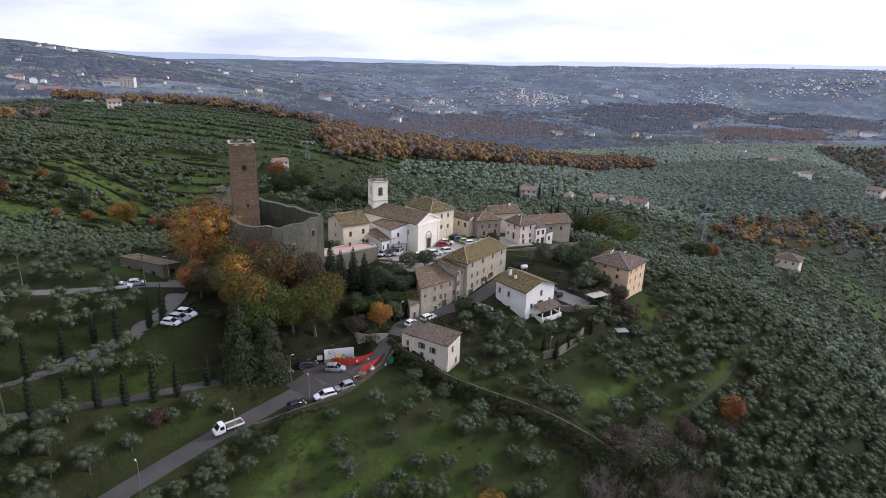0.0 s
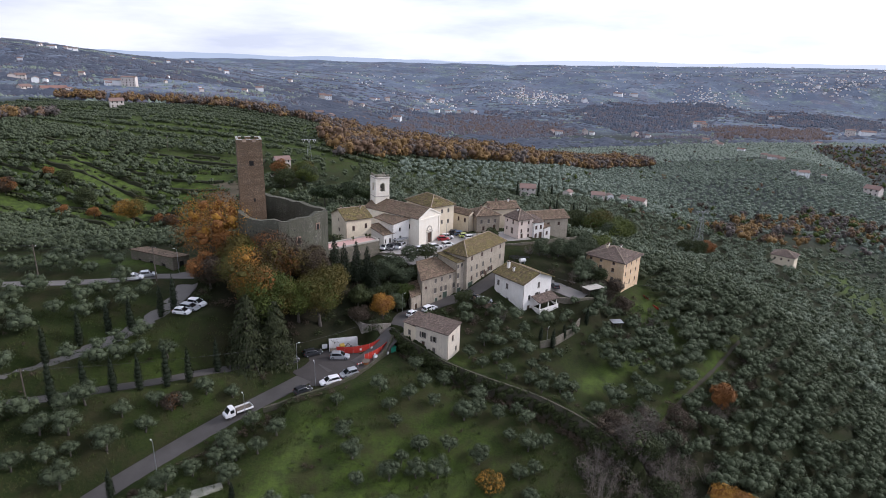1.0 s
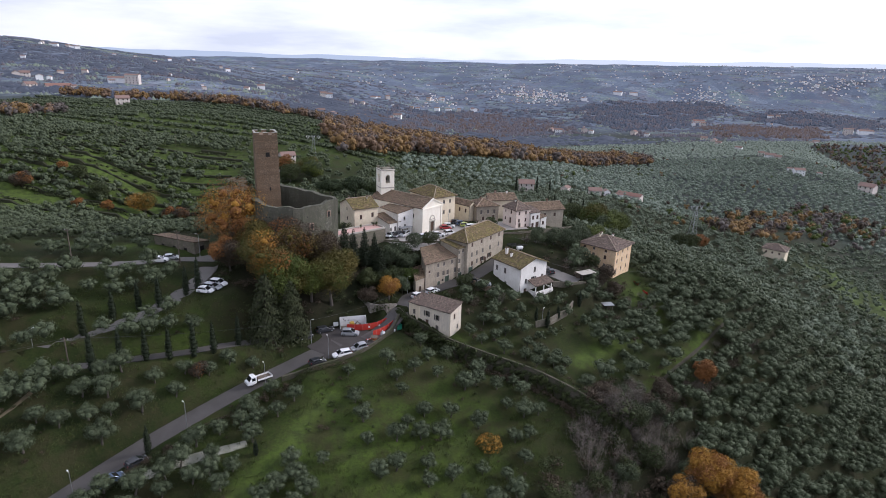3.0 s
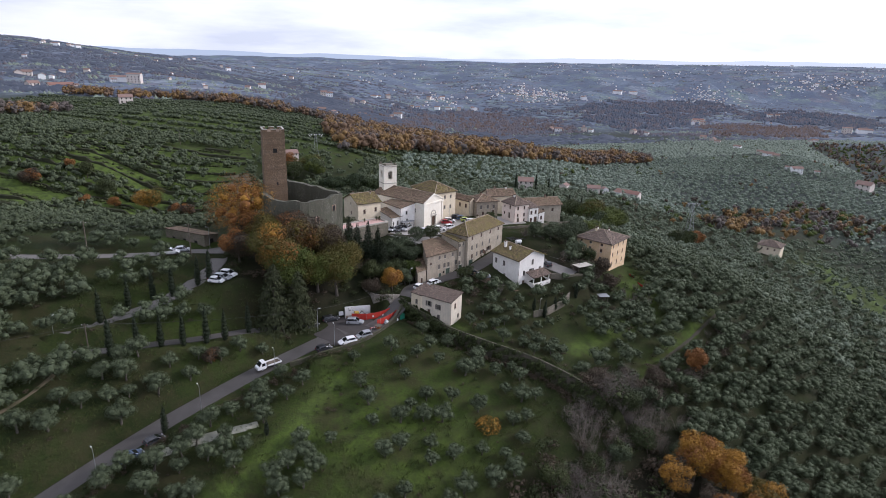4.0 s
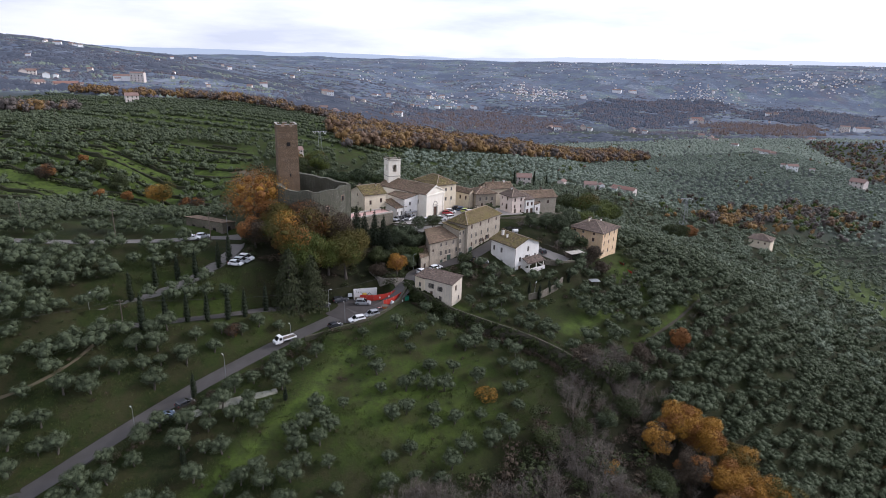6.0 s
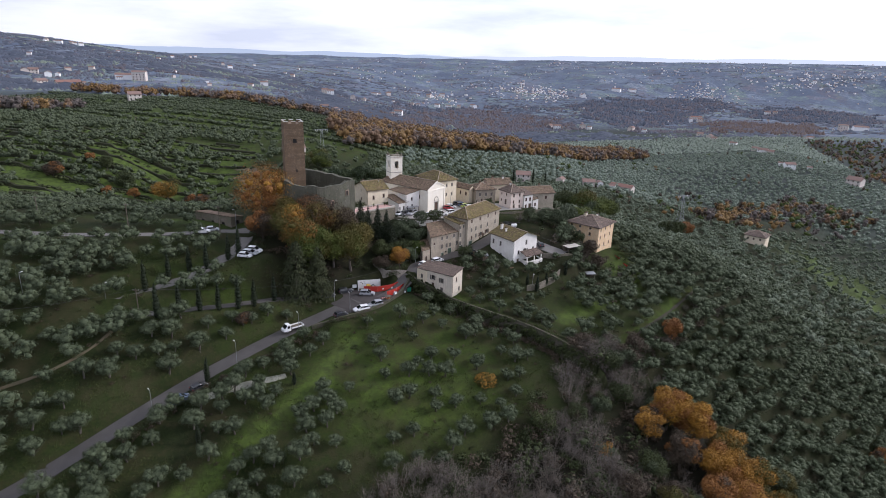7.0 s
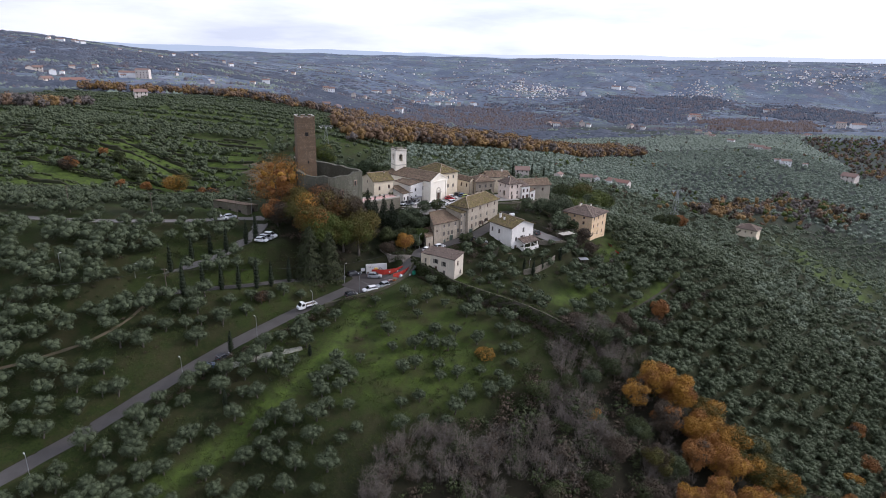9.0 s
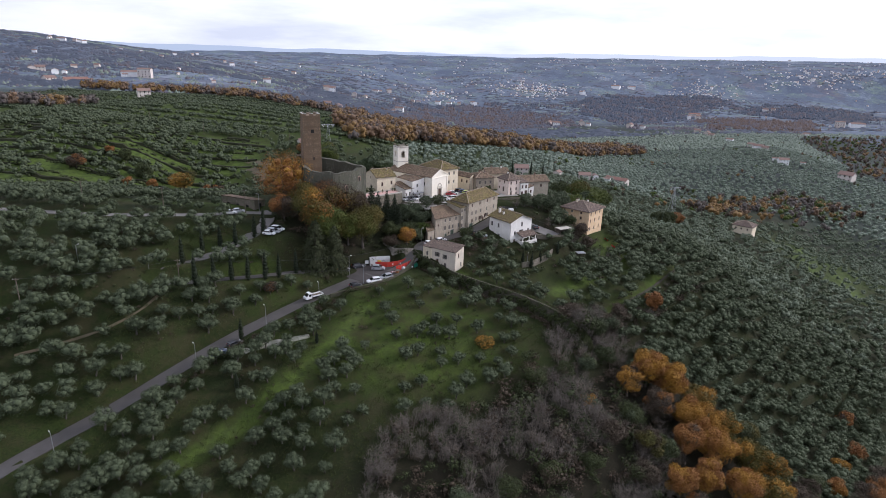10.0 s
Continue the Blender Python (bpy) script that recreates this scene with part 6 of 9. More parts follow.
orchard(180, 420, 120, 460, 6.0, 30, 1.0, 0.85, R2, lambda x, y: math.hypot(x - 212, y - 342) > 12 and not in_poly(x, y, EAST_WOOD) and (((x - 255) / 26) ** 2 + ((y - 330) / 60) ** 2 > 1 or (x + 0.3 * y) % 15 < 6))
orchard(-150, -55, 190, 420, 6.4, 10, 1.1, 0.55, R2)
orchard(-340, -150, 150, 420, 5.6, 12, 1.2, 0.85, R2)
olives = [o for o in olives if terrace_amount(np.array([o[0]]), np.array([o[1]]))[0] < 0.3 or noise.noise((o[0] / 26, o[1] / 22, 0.7)) > -0.18]
mid_o = olives
olives = []
orchard(-40, 600, 420, 1000, 6.9, 35, 1.15, 0.88, R2, lambda x, y: not in_poly(x, y, VALLEY_WOOD) and y < 880 + 0.3 * x and (x < 180 or y > 460))
orchard(420, 900, 300, 900, 8.5, 35, 1.25, 0.75, R2, lambda x, y: (x > 600 or y < 420) and not in_poly(x, y, WOOD_CORNER))
plateau_o = olives
olives = []
orchard(120, 1150, 860, 1560, 9.0, 28, 1.35, 0.93, R2, lambda x, y: (y > 880 + 0.3 * x or (x > 600 and y > 900)) and not in_poly(x, y, VALLEY_WOOD) and not in_poly(x, y, WOOD_CORNER) and y < 1130 + 0.42 * x)
rows_o = []
R2b = np.random.default_rng(9)
cand = np.c_[R2b.uniform(-520, 30, 24000), R2b.uniform(420, 740, 24000)]
cand = cand[(cand[:, 0] < 30 - (cand[:, 1] - 420) * 0.3) & (np.abs(cand[:, 0]) < 0.77 * (cand[:, 1] + 68) + 12)]
cz = height(cand[:, 0], cand[:, 1])
fr = (cand[:, 1] + 0.30 * cand[:, 0] + 6 * np.sin(cand[:, 0] / 60)) / 25.0
keep = ((fr - np.floor(fr)) < 0.36) & (cz > -60)
for (x, y) in cand[keep][:4600]:
    rows_o.append((x, y, R2b.uniform(0.8, 1.15), R2b.uniform(0, 6.3)))
far_o, outer_o = plateau_o, olives

zz = height(np.array([o[0] for o in near_o]), np.array([o[1] for o in near_o]))
NEAR_N = 220
olive_kinds = []
for k in range(5):
    e = thing("olive_tree", "rounded grey-green olive tree in the sloping grove", "olive tree", group="olive trees of the grove")
    part("trunk", OLIVE_TRUNK[k], None, e)
    part("crown", OLIVE_NEAR[k], None, e)
    olive_kinds.append(e)
used = set()
rest = []
for i, (x, y, s, a) in enumerate(near_o):
    if i >= NEAR_N:
        rest.append((x, y, zz[i] - 0.1, s, a, i))
        continue
    k = i % 5
    m = Matrix.LocRotScale((x, y, zz[i] - 0.05), Euler((0, 0, a)), None)
    if k not in used:
        used.add(k)
        olive_kinds[k].scale = (s, s, s)
        olive_kinds[k].matrix_basis = m @ Matrix.Diagonal((s, s, s, 1))
    else:
        o = copy_thing(olive_kinds[k], m)
        o.scale = (s, s, s)
zz = height(np.array([o[0] for o in mid_o]), np.array([o[1] for o in mid_o]))
rest += [(x, y, z - 0.1, s, a, i) for i, ((x, y, s, a), z) in enumerate(zip(mid_o, zz))]
dense = [r for r in rest if math.hypot(r[0], r[1] + 30) <= 250]
outer = [r for r in rest if math.hypot(r[0], r[1] + 30) > 250]
# one olive in two leaf colours; the one paled for haze takes over with distance
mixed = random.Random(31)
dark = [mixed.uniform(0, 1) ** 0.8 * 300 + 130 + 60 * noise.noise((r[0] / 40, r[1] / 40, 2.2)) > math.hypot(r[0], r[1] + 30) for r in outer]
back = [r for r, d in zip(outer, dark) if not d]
v, f = spread(OLIVE_MID, dense)
v2, f2 = spread(OLIVE_BACK, [r for r, d in zip(outer, dark) if d and r[0] >= -50])
back += [r for r, d in zip(outer, dark) if d and r[0] < -50]
v, f = np.concatenate([v, v2]), np.concatenate([f, f2 + len(v)])
whole("olive_grove", arrays_mesh("olive_grove", v, f, L_OLIVE), None, "dense grey-green olive groves on the slopes", "olive grove", kind="stuff")
west = [r for r in back if r[0] < -50]
back = [r for r in back if r[0] >= -50]
v, f = spread(OLIVE_BACK, west)
whole("olive_grove_west", arrays_mesh("olive_grove_west", v, f, L_OLIVE), None, "dark grey-green olive groves on the western terraces", "olive grove", kind="stuff")
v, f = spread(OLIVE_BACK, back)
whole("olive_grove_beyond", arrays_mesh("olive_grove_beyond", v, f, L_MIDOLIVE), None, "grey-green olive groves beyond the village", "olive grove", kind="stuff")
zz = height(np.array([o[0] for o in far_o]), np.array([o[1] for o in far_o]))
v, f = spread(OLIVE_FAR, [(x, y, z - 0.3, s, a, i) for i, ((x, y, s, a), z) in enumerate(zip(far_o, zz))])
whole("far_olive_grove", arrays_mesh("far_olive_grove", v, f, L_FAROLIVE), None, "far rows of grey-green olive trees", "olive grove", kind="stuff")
zz = height(np.array([o[0] for o in rows_o]), np.array([o[1] for o in rows_o]))
v, f = spread(OLIVE_FAR, [(x, y, z - 0.3, s, a, i) for i, ((x, y, s, a), z) in enumerate(zip(rows_o, zz))])
whole("olive_rows", arrays_mesh("olive_rows", v, f, L_OLIVE), None, "straight rows of dark olive trees on the far green hill", "olive grove", kind="stuff")
OLIVE_OUTER = [crown_arrays(G, [(0, 0, 2.0, 2.3, 2.3, 1.8)], 7, 1.0, 0.5, 0, tri=True) for k in range(3)]
OLIVE_OUTER = [(np.concatenate([v, OCT_V * (2.1, 2.1, 1.7) + (0, 0, 1.9)]), np.concatenate([f, OCT_F[:4] + len(v)])) for v, f in OLIVE_OUTER]
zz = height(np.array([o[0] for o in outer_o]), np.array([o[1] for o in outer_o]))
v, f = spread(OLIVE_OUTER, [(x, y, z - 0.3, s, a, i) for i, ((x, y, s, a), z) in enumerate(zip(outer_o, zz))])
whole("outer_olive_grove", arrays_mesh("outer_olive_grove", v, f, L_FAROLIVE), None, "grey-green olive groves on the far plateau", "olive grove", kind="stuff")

# ---------------------------------------------------------------- single trees
def tree(name, label, category, x, y, h, w, mats, seed, base=0.22, lobes=14, cards=None, size=0.34, group="", flat=0.85, lobe=0.24, z=None, trunk_r=None):
    rng = np.random.default_rng(seed)
    gz = ground_z(x, y) if z is None else z
    e = thing(name, label, category, (x, y, gz - 0.1), float(rng.uniform(0, 360)), group)
    lob = [np.array(q) for q in lobes_round(rng, lobes, w, h * (1 - base), h * base, w * lobe)]
    mats = mats if isinstance(mats, (list, tuple)) else [mats]
    size *= 0.52
    cards = cards or min(11000, int(56 * w * h * (0.30 / size) ** 1.5))
    part("trunk", trunk_mesh("trunk", rng, h * (base + 0.25), trunk_r or 0.024 * h + 0.05, 5, w * 0.22, M_BARK, 0.06), None, e)
    groups = [[] for m in mats]
    for i, q in enumerate(lob):
        groups[int(rng.integers(len(mats))) if i else 0].append(q)
    for m, gl in zip(mats, groups):
        if gl:
            v, f = crown_arrays(rng, gl, int(cards * len(gl) / len(lob)), size * 1.15, 0.5, 0.24, hang=0.2, deep=0.40, tri=True, rugged=0.3)
            part("crown", arrays_mesh("crown", v, f, m), None, e)
    return e


def cypress(x, y, h, seed, gz=None):
    rng = np.random.default_rng(seed)
    gz = ground_z(x, y) if gz is None else gz
    e = thing("cypress", "slender dark green cypress beside the lane", "cypress", (x, y, gz - 0.1), float(rng.uniform(0, 360)), "cypresses along the lanes")
    bm = bmesh.new()
    add_tube(bm, [(0, 0, -0.4), (0, 0, 0.5), (0, 0, h * 0.8)], [0.16, 0.13, 0.03], 6)
    part("trunk", bm, M_BARK, e)
    n = 9
    lob = []
    for k in range(n):
        f = k / (n - 1)
        r = h * 0.118 * (1 - f) ** 0.55 * (0.62 + 0.38 * min(1, f * 5)) + 0.1
        lob.append((rng.uniform(-0.08, 0.08), rng.uniform(-0.08, 0.08), 0.5 + f * (h - 0.9), r, r, h * 0.10))
    v, f = crown_arrays(rng, lob, 620, 0.17, 0.45, 0.82, 0.5, 0.4, hang=-0.8)
    part("crown", arrays_mesh("crown", v, f, L_CYPRESS), None, e)


def conifer(name, label, x, y, h, w, mat, seed, droop=0.12, tiers=11, size=0.3, category="conifer"):
    rng = np.random.default_rng(seed)
    gz = ground_z(x, y)
    e = thing(name, label, category, (x, y, gz - 0.1), float(rng.uniform(0, 360)))
    bm = bmesh.new()
    add_tube(bm, [(0, 0, -0.5), (0, 0, h * 0.5), (0, 0, h * 0.96)], [0.02 * h + 0.1, 0.016 * h, 0.02], 7)
    part("trunk", bm, M_BARK, e)
    lob = []
    for k in range(tiers):
        f = (k + 0.5) / tiers
        r = w / 2 * (1 - f) ** 0.8 + 0.25
        m = max(3, int(6 * (1 - f) + 2))
        for j in range(m):
            a = math.tau * j / m + k * 0.9 + rng.uniform(-0.3, 0.3)
            rr = r * rng.uniform(0.5, 0.72)
            lob.append((math.cos(a) * rr, math.sin(a) * rr, h * (0.10 + 0.86 * f) - droop * rr * 2, r * 0.42, r * 0.42, h * 0.055))
        lob.append((0, 0, h * (0.10 + 0.86 * f), r * 0.45, r * 0.45, h * 0.07))
    v, f = crown_arrays(rng, lob, min(8000, int(70 * w * h)), size * 0.72, 0.55, 0.45, 0.0, 0.5, hang=0.7, deep=0.3, tri=True)
    part("crown", arrays_mesh("crown", v, f, mat), None, e)


def cedar(label, x, y, h, w, seed):
    """A cedar: whorls of long boughs that bend down, each hung with sprays of needles."""
    rng = np.random.default_rng(seed)
    e = thing("cedar_tree", label, "cedar", (x, y, ground_z(x, y) - 0.1), float(rng.uniform(0, 360)))
    bm = bmesh.new()
    add_tube(bm, [(0, 0, -0.5), (0, 0, h * 0.5), (0, 0, h * 0.97)], [0.42, 0.27, 0.03], 8)
    part("trunk", bm, M_BARK, e)
    tris, boughs = [], bmesh.new()
    for k in range(92):
        f = (k + 0.5) / 92
        L = (w / 2 * (1 - f) ** 0.72 + 0.4) * rng.uniform(0.75, 1.15)
        a, z0 = k * 2.4 + rng.uniform(-0.3, 0.3), h * (0.10 + 0.88 * f)
        out, side = np.array([math.cos(a), math.sin(a), 0.0]), np.array([-math.sin(a), math.cos(a), 0.0])
        path = lambda q: out * L * q + np.array([0, 0, z0 + L * (0.16 * q - 0.52 * q * q)])
        if k % 2 == 0:
            add_tube(boughs, [Vector(path(q)) for q in (0, 0.5, 0.95)], [0.09, 0.06, 0.02], 4)
        n = int(34 + 84 * (1 - f))
        q = rng.uniform(0.18, 1.0, n) ** 0.8
        base = np.array([path(t) for t in q]) + side * (rng.normal(size=(n, 1)) * 0.20 * L * (0.35 + q[:, None] * 0.8)) + rng.normal(size=(n, 3)) * 0.06
        down = out * rng.uniform(0.1, 0.6, (n, 1)) + side * rng.normal(size=(n, 1)) * 0.3 + np.array([0, 0, -1.0]) * rng.uniform(0.5, 1.2, (n, 1))
        across = np.cross(down, out + 0.5 * rng.normal(size=(n, 3)))
        across /= np.linalg.norm(across, axis=1)[:, None]
        size = rng.uniform(0.35, 0.75, (n, 1))
        tris.append(np.stack([base - across * 0.16, base + across * 0.16, base + down * size], 1).reshape(-1, 3))
    v = np.concatenate(tris)
    part("bough", boughs, M_BARK, e)
    part("crown", arrays_mesh("crown", v, np.arange(len(v)).reshape(-1, 3), L_CEDAR), None, e)


# woods round the castle
tree("oak_tree", "large rust-orange oak beside the castle", "oak", -58.0, 133.0, 18.5, 18.5, [L_RUST, L_GOLD, L_RUST, L_RUST, L_GOLD], 21, 0.08, 26)
tree("oak_tree", "orange and yellow turning oak below the castle", "oak", -44.5, 115.5, 17.0, 11.5, [L_RUST, L_GOLD, L_OAK], 22, 0.15, 18)
tree("oak_tree", "green and yellow turning oak below the castle", "oak", -40.5, 114.0, 16.0, 11.0, [L_GREEN, L_OAK, L_GREEN], 23, 0.15, 18)
cedar("broad drooping dark green cedar at the roadside", -42.8, 107.6, 16.8, 11.0, 24)
cedar("drooping dark green cedar at the roadside", -37.6, 109.6, 15.2, 9.0, 25)
tree("oak_tree", "green-yellow oak above the parking place", "oak", -30.5, 121.5, 14.0, 11.5, [L_OAK, L_GREEN, L_OAK], 26, 0.10, 18)
tree("oak_tree", "green oak above the parking place", "oak", -35.0, 119.5, 11.5, 9.0, [L_GREEN, L_OAK, L_GREEN], 27, 0.10, 16)
tree("oak_tree", "brown-green oak at the foot of the castle", "oak", -40.5, 124.5, 14.0, 13.0, [L_RUST, L_OAK, L_BROWN], 28, 0.10, 18)
tree("oak_tree", "yellow-green oak at the foot of the castle", "oak", -49.0, 124.0, 12.5, 9.0, [L_OAK, L_GREEN], 29, 0.10, 14)
tree("oak_tree", "brown oak at the foot of the castle", "oak", -33.5, 128.5, 10.5, 9.0, [L_OAK, L_BROWN], 30, 0.10, 14)
tree("oak_tree", "green-yellow oak at the foot of the castle", "oak", -29.0, 128.5, 10.0, 8.0, [L_GREEN, L_OAK], 31, 0.10, 14)
tree("oak_tree", "dull brown oak beside the castle wall", "oak", -53.5, 128.5, 11.0, 9.0, [L_BROWN, L_RUST, L_OAK], 32, 0.1, 14)
tree("oak_tree", "dark brown bare-looking oak beside the lane", "oak", -56.0, 122.5, 9.0, 9.0, [L_BROWN, L_BROWN, L_RUST], 33, 0.1, 12)
for i, (x, y, h, w) in enumerate(((-27.5, 138.0, 11.0, 4.2), (-24.6, 139.4, 12.0, 4.4), (-22.0, 141.0, 10.5, 4.2), (-29.5, 135.5, 9.5, 4.0), (-20.2, 138.6, 9.0, 4.0))):
    conifer("fir_tree", "dark green fir below the castle terrace", x, y, h, w, L_CYPRESS, 40 + i, 0.05, 10, 0.28, "fir")
tree("maple_tree", "small golden orange tree above the street", "tree", -16.6, 128.8, 7.0, 5.8, [L_GOLD, L_GOLD, L_RUST], 46, 0.12, 12, size=0.26)
for i, (x, y, h, w, m) in enumerate(((-15.0, 147.0, 4.6, 5.5, L_OLIVE), (-11.0, 148.5, 4.2, 5.0, L_OLIVE), (-7.0, 150.5, 4.4, 5.0, L_IVY), (-13.0, 143.0, 6.5, 6.0, L_OLIVE), (-17.5, 143.5, 6.0, 5.5, L_OLIVE),
                                     (-11.5, 138.5, 6.5, 5.0, L_GREEN), (-16.0, 137.0, 6.0, 5.0, L_IVY), (-19.0, 133.0, 6.0, 5.0, L_IVY), (-13.5, 134.0, 5.5, 4.5, L_OLIVE), (-3.0, 151.5, 4.2, 5.0, L_OLIVE), (-8.0, 145.5, 5.0, 5.0, L_IVY), (-23.0, 131.0, 6.0, 5.5, L_IVY), (-22.0, 125.5, 5.0, 5.0, L_BROWN))):
    tree("evergreen_tree", "dense grey-green tree on the bank below the square" if m is L_OLIVE else "dense dark green tree on the bank below the square", "tree", x, y, h, w, m, 60 + i, 0.08, 10, size=0.28, group="trees on the village bank")
for i, (x, y, h, w, m) in enumerate(((-28.5, 155.0, 3.6, 4.5, L_IVY), (-33.0, 154.0, 3.8, 4.5, L_IVY), (38.0, 168.0, 7.5, 7.0, L_OLIVE), (44.0, 178.0, 8.0, 8.0, L_OLIVE), (33.0, 168.0, 6.0, 6.0, L_OLIVE), (50.0, 184.0, 8.0, 8.0, L_GREEN), (40.0, 160.0, 6.0, 6.0, L_OLIVE), (27.0, 166.0, 5.5, 5.0, L_OLIVE),
                                     (44.5, 160.5, 6.0, 6.0, L_IVY), (47.5, 156.5, 6.5, 6.5, L_BROWN), (42.5, 154.5, 4.5, 5.0, L_BROWN), (50.5, 152.5, 5.0, 5.5, L_BROWN), (3.5, 138.0, 4.5, 4.5, L_IVY), (13.0, 173.5, 4.0, 4.0, L_IVY))):
    tree("garden_tree", "dense garden tree between the houses", "tree", x, y, h, w, m, 80 + i, 0.08, 10, size=0.28, group="garden trees")

# cypresses
for i, (x, y, h) in enumerate(CYPRESSES):
    cypress(x, y, h * (1.18 if x < -46 else 1.0), 100 + i)

# autumn trees of the near ravine
for i, (x, y, h, w, m) in enumerate(((56, 90, 12, 11, [L_GOLD, L_RUST]), (63, 89, 12, 11, [L_GOLD, L_RUST, L_GOLD]), (70, 86, 12, 10, [L_GOLD, L_OAK]), (66, 79, 12, 11, [L_GOLD, L_GOLD, L_RUST]), (74, 79, 12, 11, [L_GOLD, L_OAK, L_GOLD]),
                                     (79, 72, 12, 10, [L_OAK, L_GOLD]), (70, 70, 12, 11, [L_GOLD, L_RUST]), (62, 71, 10, 9, [L_RUST, L_BROWN]), (73, 61, 11, 10, [L_GOLD, L_RUST, L_GOLD]), (63, 60, 10, 9, [L_RUST, L_GOLD]), (55, 56, 9, 8, [L_GOLD, L_RUST]),
                                     (49, 84, 9, 8, [L_GOLD, L_BROWN]), (84, 82, 11, 9, [L_OAK, L_OLIVE]), (56, 79, 10, 9, [L_BROWN, L_RUST]), (82, 62, 11, 10, [L_GOLD, L_OAK]), (50, 66, 8, 8, [L_BROWN, L_OAK]), (88, 74, 10, 9, [L_OAK, L_GOLD]))):
    tree("autumn_tree", "golden orange autumn tree in the ravine", "tree", x, y, h, w, m, 130 + i, 0.12, 26, group="autumn trees in the ravine", size=0.36, lobe=0.17)
for i, (x, y, h, w, m, lab) in enumerate(((66.5, 120.5, 8.5, 5.2, [L_RUST, L_RUST], "small rust-orange tree among the olives"), (-160.5, 283, 12, 15, [L_GOLD, L_OAK, L_GOLD], "broad golden tree on the terraces"), (-186, 268, 6, 6, [L_RUST], "small rust-red tree on the terraces"),
                                          (-176, 276, 6, 6, [L_RUST], "small rust-red tree on the terraces"), (-203, 300, 9, 8, [L_IVY], "dark evergreen oak on the terraces"), (-185, 285, 10, 10, [L_IVY], "dark evergreen oak on the terraces"), (-146, 280, 8, 8, [L_RUST, L_BROWN], "rusty brown tree on the terraces"),
                                          (-138, 276, 7, 8, [L_RUST, L_BROWN], "rusty brown tree on the terraces"), (-225, 285, 9, 9, [L_BROWN, L_RUST], "brown tree on the terraces"), (-215, 305, 6, 6, [L_RUST], "small rust tree on the terraces"),
                                          (-52.2, 91.0, 3.4, 3.8, [L_RUST, L_BROWN], "low rust-brown bush above the road"), (8.5, 88.0, 2.2, 5.0, [L_GOLD, L_OAK], "low yellow-leaved bush in the orchard"), (36, 74, 4.5, 4.5, [L_GOLD, L_OLIVE], "yellowing shrub at the thicket edge"),
                                          (134, 104, 6, 6, [L_RUST], "rust-red tree among the olives"), (142, 122, 6, 6, [L_RUST, L_BROWN], "rust-brown tree among the olives"), (110, 78, 6, 6, [L_GOLD, L_RUST], "orange tree among the olives"), (121, 92, 5, 5, [L_GOLD], "small golden tree among the olives"))):
    tree("single_tree", lab, "tree", x, y, h, w, m, 160 + i, 0.1, 12, size=0.3 if h < 8 else 0.42)

for i, (x, y, h, w, m) in enumerate(((42, 101, 8, 8, [L_OLIVE, L_IVY]), (36, 104, 6, 6, [L_BROWN]), (49, 106, 6.5, 6.5, [L_BROWN, L_OLIVE]), (53, 112, 6, 6, [L_BROWN]), (44, 93, 6, 7, [L_IVY]), (38, 88, 5, 6, [L_IVY, L_OLIVE]), (30, 82, 5.5, 6, [L_IVY, L_BROWN]), (22, 78, 5, 6, [L_IVY]),
                                        (47, 74, 6, 7, [L_IVY, L_OLIVE]), (40, 66, 6, 7, [L_BROWN]), (46, 56, 6, 7, [L_IVY, L_BROWN]), (33, 56, 5, 6, [L_IVY]), (22, 50, 5, 6, [L_BROWN, L_IVY]), (12, 44, 5, 6, [L_IVY]), (2, 40, 4.5, 6, [L_IVY, L_OLIVE]), (54, 66, 7, 7, [L_IVY, L_OLIVE]), (58, 52, 7, 7, [L_BROWN, L_RUST]),
                                        (92, 66, 8, 8, [L_BROWN]), (98, 72, 8, 8, [L_BROWN, L_IVY]), (104, 64, 8, 8, [L_IVY, L_BROWN]), (112, 70, 7, 8, [L_BROWN]), (120, 78, 8, 8, [L_BROWN, L_RUST]), (128, 84, 8, 8, [L_RUST, L_BROWN]), (134, 92, 7, 7, [L_BROWN]), (98, 58, 8, 8, [L_BROWN]))):
    tree("shrub_tree", "brown withered shrub tree in the ravine" if m[0] is L_BROWN else "dense dark green shrub tree in the ravine" if m[0] is L_IVY else "grey-green shrub tree in the ravine", "tree", x, y, h, w, m, 240 + i, 0.04, 12, size=0.32, group="shrub trees of the ravine")

# umbrella pines and green trees behind the village
for i, (x, y, h, w) in enumerate(((-62, 280, 11, 15), (-50, 284, 11, 16), (-40, 279, 10, 13))):
    tree("umbrella_pine", "flat-topped dark green umbrella pine behind the castle", "pine", x, y, h, w, L_PINE, 180 + i, 0.55, 14, size=0.5, group="umbrella pines", lobe=0.17)
for i, (x, y, h, w, m) in enumerate(((70, 262, 14, 15, [L_GREEN, L_OAK]), (80, 272, 13, 15, [L_GREEN]), (62, 272, 13, 13, [L_IVY]), (88, 284, 12, 13, [L_IVY, L_GREEN]), (74, 252, 10, 11, [L_GREEN, L_OLIVE]),
                                     (-96, 330, 11, 12, [L_IVY]), (-88, 345, 12, 13, [L_GREEN, L_OAK]), (-84, 335, 11, 12, [L_OLIVE, L_GREEN]), (-104, 352, 10, 12, [L_RUST, L_OAK]), (150, 335, 10, 10, [L_IVY]), (160, 345, 10, 9, [L_RUST]), (143, 340, 8, 9, [L_IVY]))):
    tree("green_tree", "leafy tree on the slope behind the village", "tree", x, y, h, w, m, 190 + i, 0.1, 14, size=0.5, group="trees behind the village")
